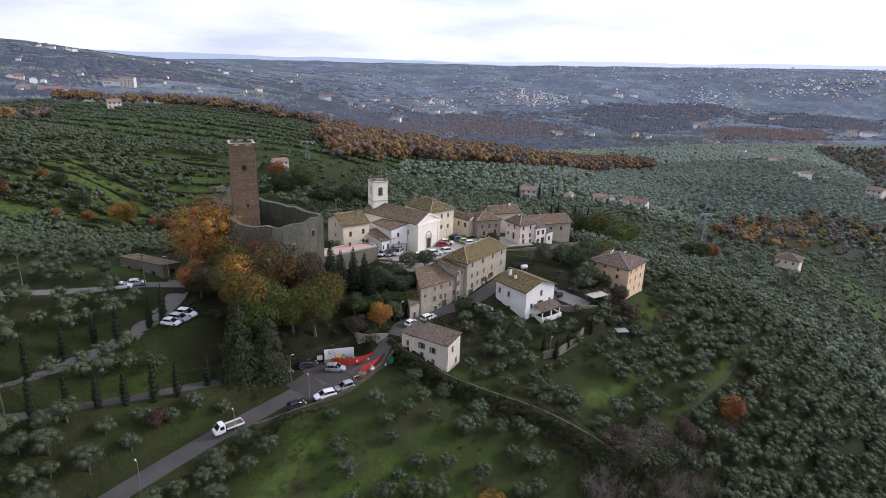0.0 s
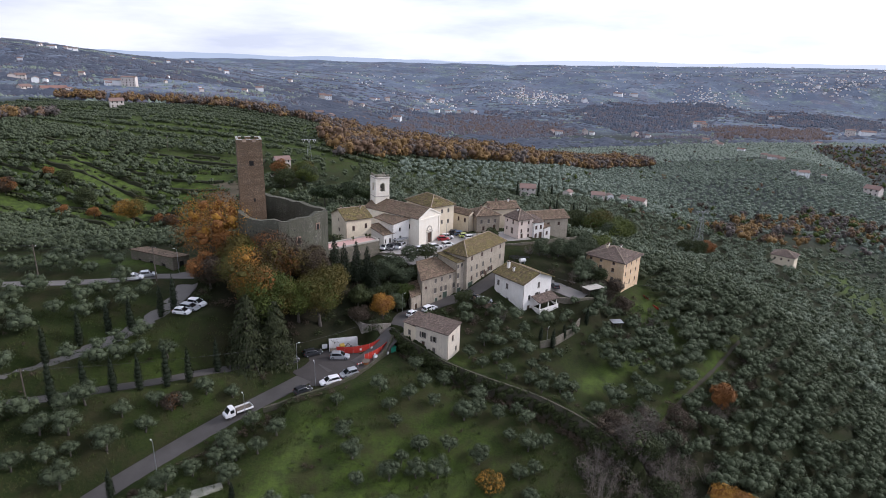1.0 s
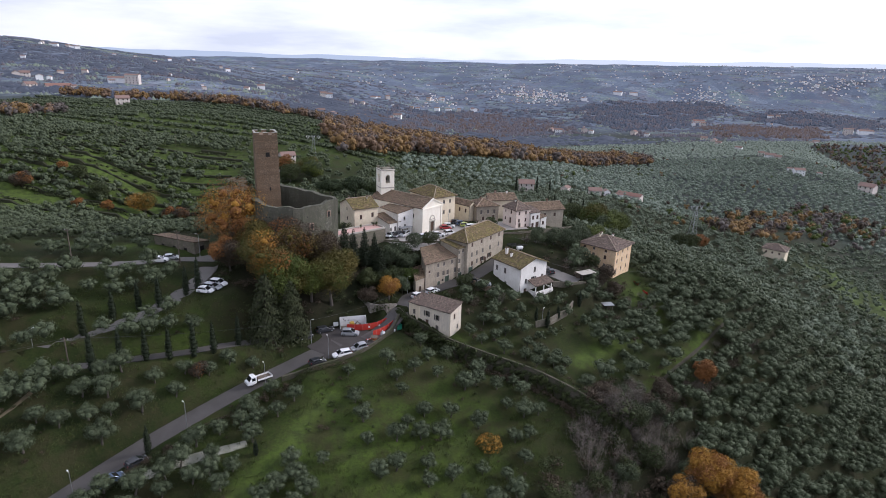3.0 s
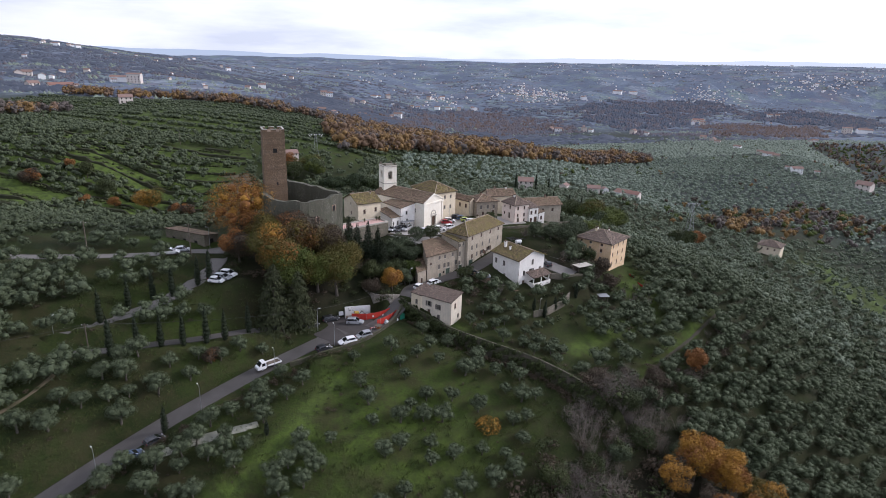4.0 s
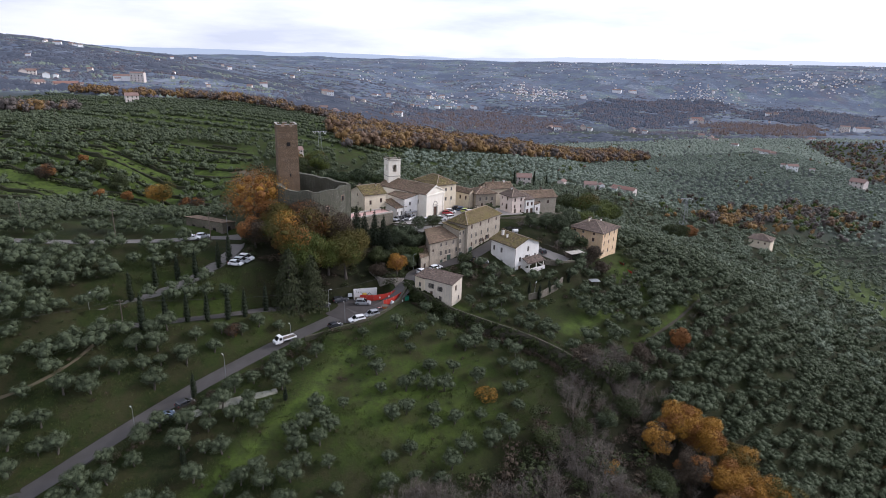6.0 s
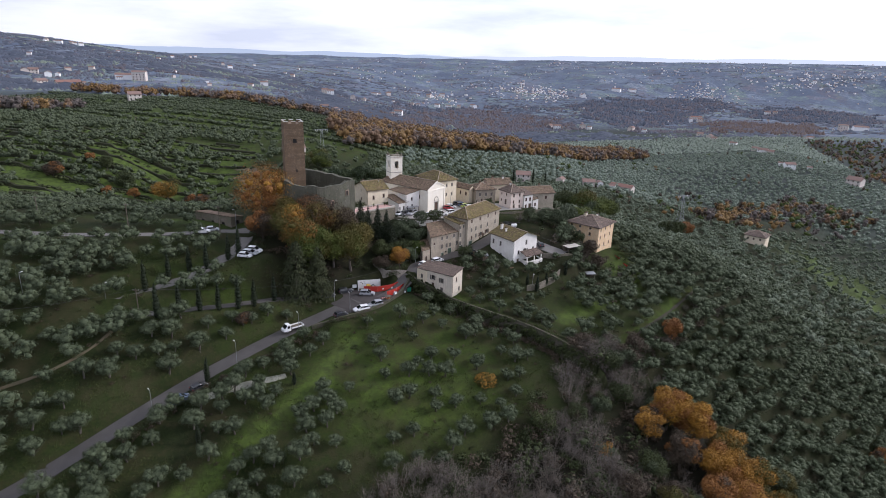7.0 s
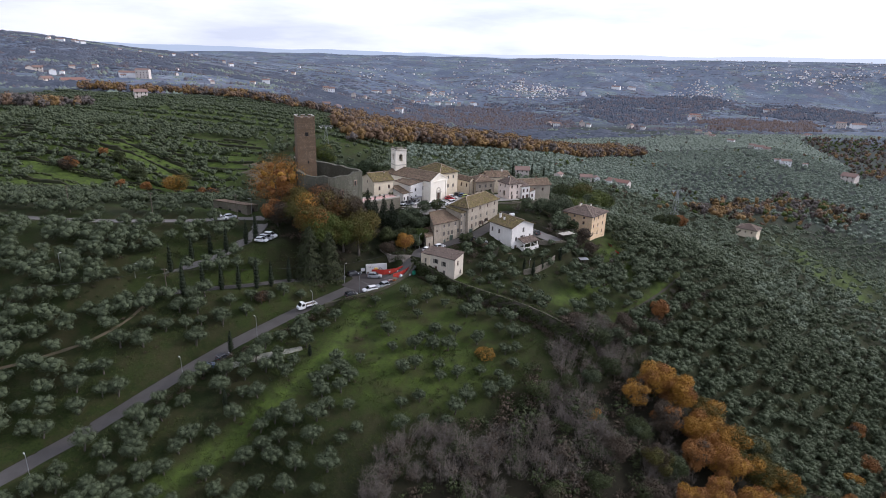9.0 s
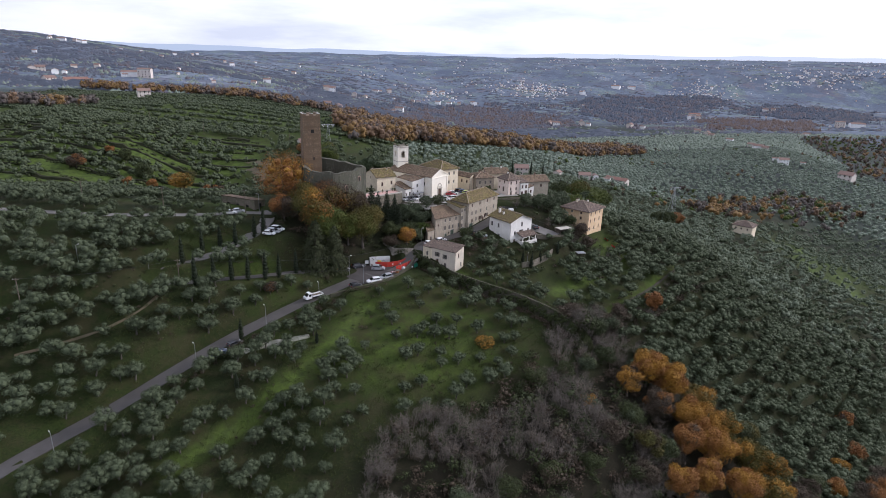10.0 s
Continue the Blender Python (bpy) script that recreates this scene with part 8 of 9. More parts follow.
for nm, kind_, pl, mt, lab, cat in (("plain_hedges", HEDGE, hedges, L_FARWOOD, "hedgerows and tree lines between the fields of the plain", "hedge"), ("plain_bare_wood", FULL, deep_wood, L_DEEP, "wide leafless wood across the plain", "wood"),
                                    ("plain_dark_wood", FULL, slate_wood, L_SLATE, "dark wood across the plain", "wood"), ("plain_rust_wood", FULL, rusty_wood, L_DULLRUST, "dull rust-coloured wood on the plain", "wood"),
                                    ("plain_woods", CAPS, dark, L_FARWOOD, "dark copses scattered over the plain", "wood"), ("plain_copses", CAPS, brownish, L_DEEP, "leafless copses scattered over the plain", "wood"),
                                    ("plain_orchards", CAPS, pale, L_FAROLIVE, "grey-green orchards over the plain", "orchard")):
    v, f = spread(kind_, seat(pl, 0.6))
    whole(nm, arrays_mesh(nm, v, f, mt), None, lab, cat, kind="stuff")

# ---------------------------------------------------------------- hazy hills on the horizon
def far_hills(name, y, z0, tops, mat, label):
    bm = bmesh.new()
    rows = []
    for x, z in tops:
        rows.append((bm.verts.new((x, y - 60, z0)), bm.verts.new((x, y, z)), bm.verts.new((x, y + 120, z0))))
    for r0, r1 in zip(rows, rows[1:]):
        bm.faces.new((r0[0], r1[0], r1[1], r0[1]))
        bm.faces.new((r0[1], r1[1], r1[2], r0[2]))
    return whole(name, bm, mat, label, "hills", kind="structure")


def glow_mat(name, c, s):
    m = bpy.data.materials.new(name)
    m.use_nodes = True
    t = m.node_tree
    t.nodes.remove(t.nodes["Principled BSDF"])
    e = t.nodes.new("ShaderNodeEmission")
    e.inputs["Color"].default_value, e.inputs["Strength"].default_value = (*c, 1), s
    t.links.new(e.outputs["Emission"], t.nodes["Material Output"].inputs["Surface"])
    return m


# the backdrop's haze is an emitted flat colour, with no lamp behind it
M_HAZE1 = glow_mat("glowing_haze_hills", (0.50, 0.58, 0.68), 1.0)
M_HAZE2 = glow_mat("pale_glowing_haze_hills", (0.70, 0.76, 0.83), 1.0)


def hill_line(x0, x1, base, amp, seed, n=140):
    out = []
    for i in range(n):
        x = x0 + (x1 - x0) * i / (n - 1)
        out.append((x, base(x) + amp * (noise.fractal((x / 520, seed, 0.2), 0.9, 2.0, 5)) ))
    return out


far_hills("backdrop_hills", 4560, -150, hill_line(-4500, 4500, lambda x: 54 - 0.020 * max(0, x + 200), 9, 3.3), M_HAZE1, "low blue backdrop hills glowing in haze colour on the horizon")
far_hills("backdrop_mountains", 4700, -150, hill_line(-4500, 4500, lambda x: 58 + 0.022 * max(-600, x), 13, 8.1), M_HAZE2, "pale backdrop mountains glowing in haze colour on the horizon")

# ---------------------------------------------------------------- houses of the plain
FAR_WALLS = [plaster("far_white_walls", (0.80, 0.80, 0.80), (0.84, 0.84, 0.84), (0.5, 0.5, 0.5), 0.2), plaster("far_cream_walls", (0.56, 0.50, 0.46), (0.62, 0.56, 0.51), (0.5, 0.44, 0.38), 0.2)]
M_FARTILE = plain("far_clay_roof", (0.26, 0.17, 0.14), (0.20, 0.14, 0.12), 0.1, 0.9)


M_REDTILE = plain("red_clay_roof", (0.27, 0.15, 0.12), (0.22, 0.125, 0.10), 0.1, 0.9)


def far_house(lx, ly, h, rise, wall, label, glazed=False, tile=None):
    e = thing("village_house", label, "house", group="houses of the plain")
    bm = bmesh.new()
    add_box(bm, -lx / 2, -ly / 2, -3.0, lx / 2, ly / 2, h)
    for s in (-1, 1):
        bm.faces.new([bm.verts.new(q) for q in ((s * lx / 2, -ly / 2, h), (s * lx / 2, ly / 2, h), (s * lx / 2, 0, h + rise))])
    w = part("wall", bm, wall, e)
    o = 0.5
    bm = bmesh.new()
    for s in (-1, 1):
        p = [(-lx / 2 - o, s * (ly / 2 + o), h - 0.25), (lx / 2 + o, s * (ly / 2 + o), h - 0.25), (lx / 2 + o, 0, h + rise), (-lx / 2 - o, 0, h + rise)]
        bm.faces.new([bm.verts.new((a, b, c + 0.25)) for a, b, c in p])
        bm.faces.new([bm.verts.new((a, b, c)) for a, b, c in p])
    part("roof", bm, tile or M_FARTILE, e)
    for s in (-1, 1) if glazed else ():
        for k in range(max(2, int(lx / 3.5))):
            x = -lx / 2 + lx * (k + 0.5) / max(2, int(lx / 3.5))
            for z in ((1.0, 4.0, 7.0) if h > 8 else (1.0, 4.0) if h > 5 else (1.0,)):
                part("window", box(x - 0.5, s * ly / 2 - 0.05, z, x + 0.5, s * ly / 2 + 0.04, z + 1.4), M_GLASS, w)
    return e


protos = [far_house(14, 9, 6.4, 2.2, FAR_WALLS[0], "white two-storey house with clay roof in the plain"), far_house(11, 9, 6.2, 2.4, FAR_WALLS[1], "cream two-storey house with clay roof in the plain"),
          far_house(22, 11, 6.0, 2.0, FAR_WALLS[0], "long white building with clay roof in the plain"), far_house(10, 8, 3.4, 1.8, FAR_WALLS[1], "low cream farmhouse with clay roof in the plain", True),
          far_house(13, 9, 6.2, 2.2, FAR_WALLS[0], "white two-storey farmhouse on the slopes", True), far_house(11, 9, 5.8, 2.3, FAR_WALLS[1], "cream two-storey farmhouse on the slopes", True),
          far_house(24, 9, 3.8, 2.2, FAR_WALLS[1], "long low building with red tile roof", True, M_REDTILE), far_house(16, 11, 11.0, 1.2, FAR_WALLS[1], "tall cream apartment block on the slope", True)]
# x, y, size, which
HOUSES_WEST = [(-819, 1128, 1.5, 5), (-808, 1136, 1.5, 5), (-748, 1087, 1.24, 4), (-739, 1101, 0.79, 4), (-614, 929, 1.45, 6), (-629, 886, 1.4, 5), (-611, 1097, 1.39, 2), (-613, 1081, 0.77, 4), (-578, 1087, 1.45, 7), (-783, 1204, 1.01, 1),
               (-422, 1235, 0.94, 1), (-440, 1388, 1.2, 0), (-450, 1087, 0.64, 1), (-494, 1188, 0.39, 0), (-762, 1252, 0.95, 1), (-357, 636, 1.2, 5), (-600, 945, 0.8, 5)]
HOUSES_UP = [(-1343, 2000, 0.78, 0), (-1365, 2043, 1.02, 1), (-1326, 2026, 0.79, 0), (-1296, 2002, 1.18, 0), (-1312, 2092, 1.04, 1), (-1303, 2098, 0.82, 0), (-1276, 2085, 1.09, 0), (-1082, 1957, 0.77, 0), (-1108, 2139, 0.7, 0), (-1047, 1482, 0.78, 0), (-639, 1368, 0.72, 0),
             (-574, 1217, 0.62, 1), (-800, 2171, 1.14, 0), (-1160, 2747, 0.9, 0), (-1075, 2491, 0.83, 1), (-901, 1847, 0.93, 1), (-1036, 2241, 0.88, 0), (-897, 2366, 0.99, 1), (-684, 2474, 0.81, 0), (-622, 2349, 1.4, 1), (-876, 2683, 0.7, 0)]
HOUSES_MID = [(-206, 934, 1.12, 5), (-189, 933, 1.6, 3), (-178, 1079, 1.01, 2), (-180, 1213, 0.88, 4), (-143, 1596, 1.6, 4), (-152, 1502, 1.03, 5), (-383, 1798, 1.6, 5), (-367, 1801, 1.55, 4), (-284, 2201, 1.12, 2), (-249, 2354, 1.5, 1), (-297, 1785, 1.5, 1),
              (-274, 1853, 1.6, 3), (-272, 2236, 1.19, 0), (-119, 2127, 1.14, 0), (-53, 2260, 1.36, 0), (-11, 2295, 0.97, 2), (85, 2293, 1.56, 2), (29, 2295, 1.17, 1), (-98, 2587, 1.5, 1), (-41, 2667, 1.5, 0), (2, 2734, 1.09, 0), (-139, 2126, 1.08, 1)]
HOUSES_FLOOR = [(277, 1650, 1.5, 5), (295, 1630, 1.5, 4), (368, 1642, 1.6, 5), (384, 1629, 0.94, 4), (487, 1584, 1.5, 5), (514, 1558, 0.9, 4), (808, 2975, 1.9, 2), (905, 3045, 1.7, 2), (596, 2740, 1.7, 2), (859, 2091, 1.6, 6), (793, 1964, 1.5, 4), (831, 1984, 1.5, 5),
                (1232, 2334, 1.5, 4), (1280, 2369, 1.4, 5), (1223, 1848, 1.7, 7), (1310, 1898, 1.9, 2), (618, 1451, 1.5, 3), (623, 1406, 1.5, 3)]
HOUSES_NEAR = [(902, 1481, 1.28, 6), (903, 1471, 1.1, 4), (583, 1195, 1.04, 4), (599, 1326, 1.14, 5), (529, 971, 1.2, 4), (536, 961, 1.0, 5), (562, 1064, 0.92, 5), (491, 818, 1.08, 4), (487, 833, 0.61, 4), (528, 830, 0.55, 4), (543, 748, 1.6, 5), (55, 409, 0.98, 5),
               (87, 425, 0.6, 5), (112, 436, 0.95, 3), (122, 440, 0.53, 4), (144, 450, 0.8, 6), (132, 439, 0.46, 4), (-107, 351, 0.23, 6), (-109, 373, 0.85, 5)]
R4 = np.random.default_rng(23)
spots = HOUSES_WEST + HOUSES_UP + HOUSES_MID + HOUSES_FLOOR + HOUSES_NEAR
town = []
# the villages of the plain: middle, spread, number
for cx, cy, sx, sy, n in ((390, 2880, 105, 150, 210), (1270, 3050, 95, 110, 130), (1900, 3130, 170, 130, 190), (-60, 2600, 70, 110, 50), (2300, 4090, 420, 40, 70), (900, 4180, 500, 60, 30), (500, 3500, 700, 300, 110), (1900, 3600, 500, 180, 80), (-300, 2900, 240, 380, 40), (700, 2300, 500, 250, 24)):
    for k in range(n):
        town.append((cx + R4.normal() * sx, cy + R4.normal() * sy, R4.uniform(0.32, 0.66) * (1.6 if k % 23 == 0 else 1.0), R4.uniform(-0.5, 0.5) + (1.57 if k % 3 == 0 else 0), k))
town = [q for q in town if math.hypot(q[0], q[1]) < 4600]
tz = height(np.array([p[0] for p in town]), np.array([p[1] for p in town]))
towns = thing("plain_villages", "villages of white houses with clay roofs in the plain", "village", kind="stuff")
WALL_V = [np.array([(sx * l / 2, sy * w / 2, z) for z in (-3.0, h) for sx, sy in ((-1, -1), (1, -1), (1, 1), (-1, 1))] + [(-l / 2, 0, h + r), (l / 2, 0, h + r)]) for l, w, h, r in ((13, 10, 6.5, 2.4), (18, 10, 7.5, 2.4), (11, 9, 5.0, 2.2))]
WALL_F = np.array([(0, 1, 5), (0, 5, 4), (1, 2, 6), (1, 6, 5), (2, 3, 7), (2, 7, 6), (3, 0, 4), (3, 4, 7), (4, 8, 7), (5, 6, 9)])
ROOF_F = np.array([(0, 1, 3), (0, 3, 2), (4, 2, 3), (4, 3, 5)])
ROOF_V = [np.array([(-0.53 * l, -0.56 * w, h - 0.2), (0.53 * l, -0.56 * w, h - 0.2), (-0.53 * l, 0, h + r + 0.2), (0.53 * l, 0, h + r + 0.2), (-0.53 * l, 0.56 * w, h - 0.2), (0.53 * l, 0.56 * w, h - 0.2)]) for l, w, h, r in ((13, 10, 6.5, 2.4), (18, 10, 7.5, 2.4), (11, 9, 5.0, 2.2))]
for j, wall_ in enumerate((FAR_WALLS[0], FAR_WALLS[0], FAR_WALLS[1])):
    pl = [(x, y, z + 0.8, q, a, j) for (x, y, q, a, k), z in zip(town, tz) if k % 3 == j]
    part("house_walls", arrays_mesh("house_walls", *spread([(v, WALL_F) for v in WALL_V], pl), wall_), None, towns)
    part("house_roofs", arrays_mesh("house_roofs", *spread([(v, ROOF_F) for v in ROOF_V], pl), M_FARTILE), None, towns)
spots = [q for q in spots if math.hypot(q[0], q[1]) < 4650]
hz_ = height(np.array([p[0] for p in spots]), np.array([p[1] for p in spots]))
first = set()
for (x, y, q, k), z in zip(spots, hz_):
    m = pose(x, y, z + (0.4 if y < 1500 else 1.5), 0, 0, float(R4.uniform(-28, 28)) + (90 if R4.uniform() < 0.2 else 0) - math.degrees(math.atan2(x, y)))
    if k not in first:
        first.add(k)
        o = protos[k]
        o.matrix_basis = m
    else:
        o = copy_thing(protos[k], m)
    o.scale = (q, q, q)

# ---------------------------------------------------------------- cars
def loft(bm, stations):
    """Skin through cross sections; each is x and a list of (half width, z) from the sill up, mirrored."""
    rings = []
    for x, prof in stations:
        pts = [(x, -w, z) for w, z in prof] + [(x, w, z) for w, z in prof[::-1]]
        rings.append([bm.verts.new(p) for p in pts])
    n = len(rings[0])
    for r0, r1 in zip(rings, rings[1:]):
        for k in range(n):
            bm.faces.new((r0[k], r0[(k + 1) % n], r1[(k + 1) % n], r1[k]))
    bm.faces.new(rings[0][::-1])
    bm.faces.new(rings[-1])
    bmesh.ops.recalc_face_normals(bm, faces=bm.faces)
    return bm


def wheels(e, xs, half, r=0.31):
    for x in xs:
        for s in (-1, 1):
            bm = bmesh.new()
            add_tube(bm, [(x, s * (half - 0.2), r), (x, s * (half - 0.17), r), (x, s * (half - 0.02), r), (x, s * half, r)], [r * 0.9, r, r, r * 0.9], 14)
            w = part("wheel", bm, M_TYRE, e)
            bm = bmesh.new()
            add_tube(bm, [(x, s * (half - 0.05), r), (x, s * (half + 0.012), r)], [r * 0.62, r * 0.55], 10)
            part("rim", bm, M_METAL, w)


def car(label, x, y, z, heading, paint, kind="hatch", rack=False):
    e = thing("car", label, "car", (x, y, z), heading, "parked cars")
    L = {"hatch": 3.85, "suv": 4.35, "wagon": 4.45, "mpv": 4.0}[kind]
    hgt = {"hatch": 1.46, "suv": 1.66, "wagon": 1.46, "mpv": 1.55}[kind]
    w = 0.86 if kind == "hatch" else 0.90
    belt = 0.90 if kind != "suv" else 1.0
    b = -L / 2
    f = L / 2
    hood = f - (0.95 if kind in ("hatch", "mpv") else 1.15)
    body = [(b, [(w * 0.80, 0.35), (w * 0.86, 0.55), (w * 0.80, belt - 0.12)]), (b + 0.12, [(w * 0.95, 0.24), (w, 0.55), (w * 0.93, belt)]), (b + 0.9, [(w, 0.22), (w, 0.58), (w * 0.95, belt + 0.02)]),
            (hood, [(w, 0.22), (w, 0.58), (w * 0.94, belt - 0.02)]), (f - 0.35, [(w * 0.97, 0.24), (w * 0.97, 0.55), (w * 0.84, belt - 0.20)]), (f - 0.08, [(w * 0.84, 0.28), (w * 0.86, 0.5), (w * 0.70, belt - 0.30)]), (f, [(w * 0.70, 0.34), (w * 0.74, 0.48), (w * 0.60, belt - 0.36)])]
    part("body", loft(bmesh.new(), body), paint, e)
    rb = b + (0.10 if kind in ("suv", "wagon", "mpv") else 0.22)
    green = [(rb, [(w * 0.88, belt - 0.03), (w * 0.84, belt + 0.2), (w * 0.80, belt + 0.26)]), (rb + 0.42, [(w * 0.93, belt - 0.02), (w * 0.84, hgt - 0.20), (w * 0.78, hgt - 0.08)]),
             (0.0, [(w * 0.93, belt - 0.02), (w * 0.82, hgt - 0.14), (w * 0.74, hgt - 0.03)]), (hood - 0.75, [(w * 0.93, belt - 0.02), (w * 0.82, hgt - 0.22), (w * 0.74, hgt - 0.1)]), (hood + 0.08, [(w * 0.90, belt - 0.04), (w * 0.86, belt), (w * 0.80, belt + 0.03)])]
    part("greenhouse_glass", loft(bmesh.new(), green), M_CARGLASS, e, "dark car windows")
    roof = [(rb + 0.34, [(w * 0.80, hgt - 0.14), (w * 0.78, hgt - 0.09), (w * 0.70, hgt - 0.05)]), (0.0, [(w * 0.80, hgt - 0.07), (w * 0.77, hgt - 0.02), (w * 0.68, hgt + 0.02)]), (hood - 0.78, [(w * 0.79, hgt - 0.16), (w * 0.77, hgt - 0.10), (w * 0.68, hgt - 0.06)])]
    part("roof", loft(bmesh.new(), roof), paint, e)
    bm = bmesh.new()
    for s in (-1, 1):
        for xa, xb in ((rb + 0.2, rb + 0.5), (-0.15, -0.05), (hood - 0.7, hood - 0.05)):
            za, zb = (belt - 0.02, hgt - 0.1) if xb < hood - 0.1 else (hgt - 0.14, belt)
            add_tube(bm, [(xa, s * w * (0.93 if za < zb else 0.81), za), (xb, s * w * (0.82 if za < zb else 0.92), zb)], [0.045, 0.045], 4)
    part("pillars", bm, paint, e)
    wheels(e, (b + 0.72, f - 0.78), w + 0.01, 0.31 if kind != "suv" else 0.35)
    for s in (-1, 1):
        bm = bmesh.new()
        add_box(bm, f - 0.30, s * w * 0.62 - 0.16, belt - 0.34, f - 0.07, s * w * 0.62 + 0.16, belt - 0.20, 0.03)
        part("headlight", bm, M_HEADLIGHT, e)
        bm = bmesh.new()
        add_box(bm, b + 0.0, s * w * 0.78 - 0.08, belt - 0.25, b + 0.1, s * w * 0.78 + 0.08, belt + 0.02, 0.02)
        part("tail_light", bm, M_TAILLIGHT, e)
        bm = bmesh.new()
        add_box(bm, hood - 0.35, s * (w + 0.08) - 0.09, belt, hood - 0.2, s * (w + 0.08) + 0.09, belt + 0.13, 0.03)
        part("mirror", bm, paint, e)
    bm = bmesh.new()
    add_box(bm, f - 0.04, -0.26, 0.42, f + 0.02, 0.26, 0.54)
    part("number_plate", bm, M_WHITEPAINT, e)
    return e


CARS = [("silver mini van parked at the road edge", -21.3, 106.9, 0.05, 214, P_SILVER, "mpv"), ("white car parked at the road edge", -24.7, 103.5, 0.05, 211, P_WHITE, "wagon"),
        ("silver off-road car beside the building site", -24.6, 114.2, 0.05, 2, P_SILVER, "suv"), ("dark estate car parked under the oaks", -31.0, 115.4, 0.1, 30, P_DARK, "wagon"), ("dark car parked under the oaks", -35.0, 111.4, 0.1, 40, P_DARK, "hatch"),
        ("white car parked beside the lane", -56.0, 114.4, 11.75, -14, P_WHITE, "suv"), ("grey estate car parked beside the lane", -56.6, 112.2, 11.75, -12, P_SILVER, "wagon"), ("white hatchback parked beside the lane", -57.3, 109.9, 11.75, -8, P_WHITE, "hatch"),
        ("white car parked beside the western lane", -73.4, 121.6, 14.55, 22, P_WHITE, "wagon"), ("silver car parked beside the western lane", -71.4, 124.2, 14.4, 24, P_SILVER, "hatch"),
        ("grey car parked on the church square", -19.4, 158.6, 12.1, 250, P_SILVER, "hatch"), ("dark car parked on the church square", -17.2, 158.8, 12.1, 250, P_DARK, "wagon"), ("grey car parked beside the church", -15.0, 159.8, 12.1, 245, P_SILVER, "suv"),
        ("white car parked on the church square", -8.2, 158.2, 12.1, 18, P_WHITE, "wagon"), ("white car parked on the square edge", -4.6, 160.4, 12.1, 20, P_WHITE, "suv"), ("white car parked near the church door", -1.0, 163.4, 12.1, 35, P_WHITE, "mpv"),
        ("red car parked beside the church", -2.3, 169.2, 12.1, 10, P_RED, "hatch"), ("white van-like car beside the church", -1.2, 173.0, 11.65, 5, P_WHITE, "mpv"), ("dark car parked by the corner house", 1.6, 178.6, 11.6, 12, P_DARK, "wagon"), ("blue-grey car parked by the corner house", 3.0, 176.9, 11.6, 15, P_BLUE, "mpv"),
        ("yellow-green car parked by the corner house", 4.4, 175.0, 11.6, 15, P_GREEN, "hatch"), ("white car parked by the corner house", 6.4, 173.4, 11.6, 18, P_WHITE, "wagon"), ("white car parked in the narrow street", -5.2, 134.9, 3.6, 45, P_WHITE, "wagon"), ("white car parked in the narrow street", -9.2, 131.6, 3.45, 50, P_WHITE, "hatch"),
        ("dark blue car standing at the roadside", -57.6, 66.2, -5.5, 52, P_BLUE, "wagon"), ("dark car standing at the roadside", -55.4, 70.6, -5.2, 54, P_DARK, "hatch"), ("dark car parked at the road edge", -29.6, 100.2, -0.4, 40, P_DARK, "hatch")]
for lab, x, y, z, h, p, k in CARS:
    car(lab, x, y, z, h, p, k)
for lab, x, y, h, p, k in (("silver car parked in the garden", 9.0, 139.8, 5, P_SILVER, "wagon"), ("dark car parked in the garden", 6.6, 141.2, 5, P_DARK, "hatch")):
    car(lab, x, y, ground_z(x, y) + 0.03, h, p, k)
car("dark car parked behind the white house", 29.6, 150.6, 4.95, 100, P_DARK, "hatch")

# flatbed truck on the road
tr = thing("truck", "small white flatbed truck with an empty tipping bed", "truck", (-40.8, 93.8, -1.75), 222)
part("cab", loft(bmesh.new(), [(0.75, [(0.88, 0.45), (0.92, 1.0), (0.86, 1.95)]), (1.2, [(0.92, 0.42), (0.94, 1.05), (0.84, 2.08)]), (1.75, [(0.92, 0.42), (0.94, 1.05), (0.80, 2.0)]), (2.35, [(0.92, 0.42), (0.92, 1.0), (0.86, 1.15)]), (2.72, [(0.84, 0.45), (0.84, 0.8), (0.78, 0.98)])]), P_WHITE, tr)
part("windscreen", loft(bmesh.new(), [(1.78, [(0.80, 1.12), (0.80, 1.5), (0.76, 1.99)]), (2.33, [(0.84, 1.06), (0.84, 1.14), (0.80, 1.18)])]), M_CARGLASS, tr, "dark windscreen")
for s in (-1, 1):
    bm = bmesh.new()
    add_box(bm, 1.0, s * 0.9 - 0.05, 1.15, 1.75, s * 0.9 + 0.05, 1.8, 0.02)
    part("side_window", bm, M_CARGLASS, tr)
part("chassis", box(-2.7, -0.45, 0.42, 0.9, 0.45, 0.62), M_DARKMETAL, tr)
part("bed_floor", box(-2.75, -0.95, 0.80, 0.55, 0.95, 0.88), M_WOOD, tr)
for nm, q in (("bed_side", (-2.75, -0.99, 0.84, 0.55, -0.94, 1.22)), ("bed_side", (-2.75, 0.94, 0.84, 0.55, 0.99, 1.22)), ("tailgate", (-2.80, -0.97, 0.84, -2.74, 0.97, 1.22)), ("headboard", (0.52, -0.97, 0.84, 0.6, 0.97, 1.65))):
    part(nm, box(*q), P_WHITE if nm != "headboard" else M_DOOR, tr)
wheels(tr, (-1.75, 1.75), 0.92, 0.34)

# ---------------------------------------------------------------- building site on the parking place
con = thing("site_container", "white open-sided site container with machines before it", "container", (-27.4, 116.6, 0.05), 17)
part("back_wall", box(0, 1.9, 0, 6.6, 2.0, 2.6), M_WHITEPAINT, con)
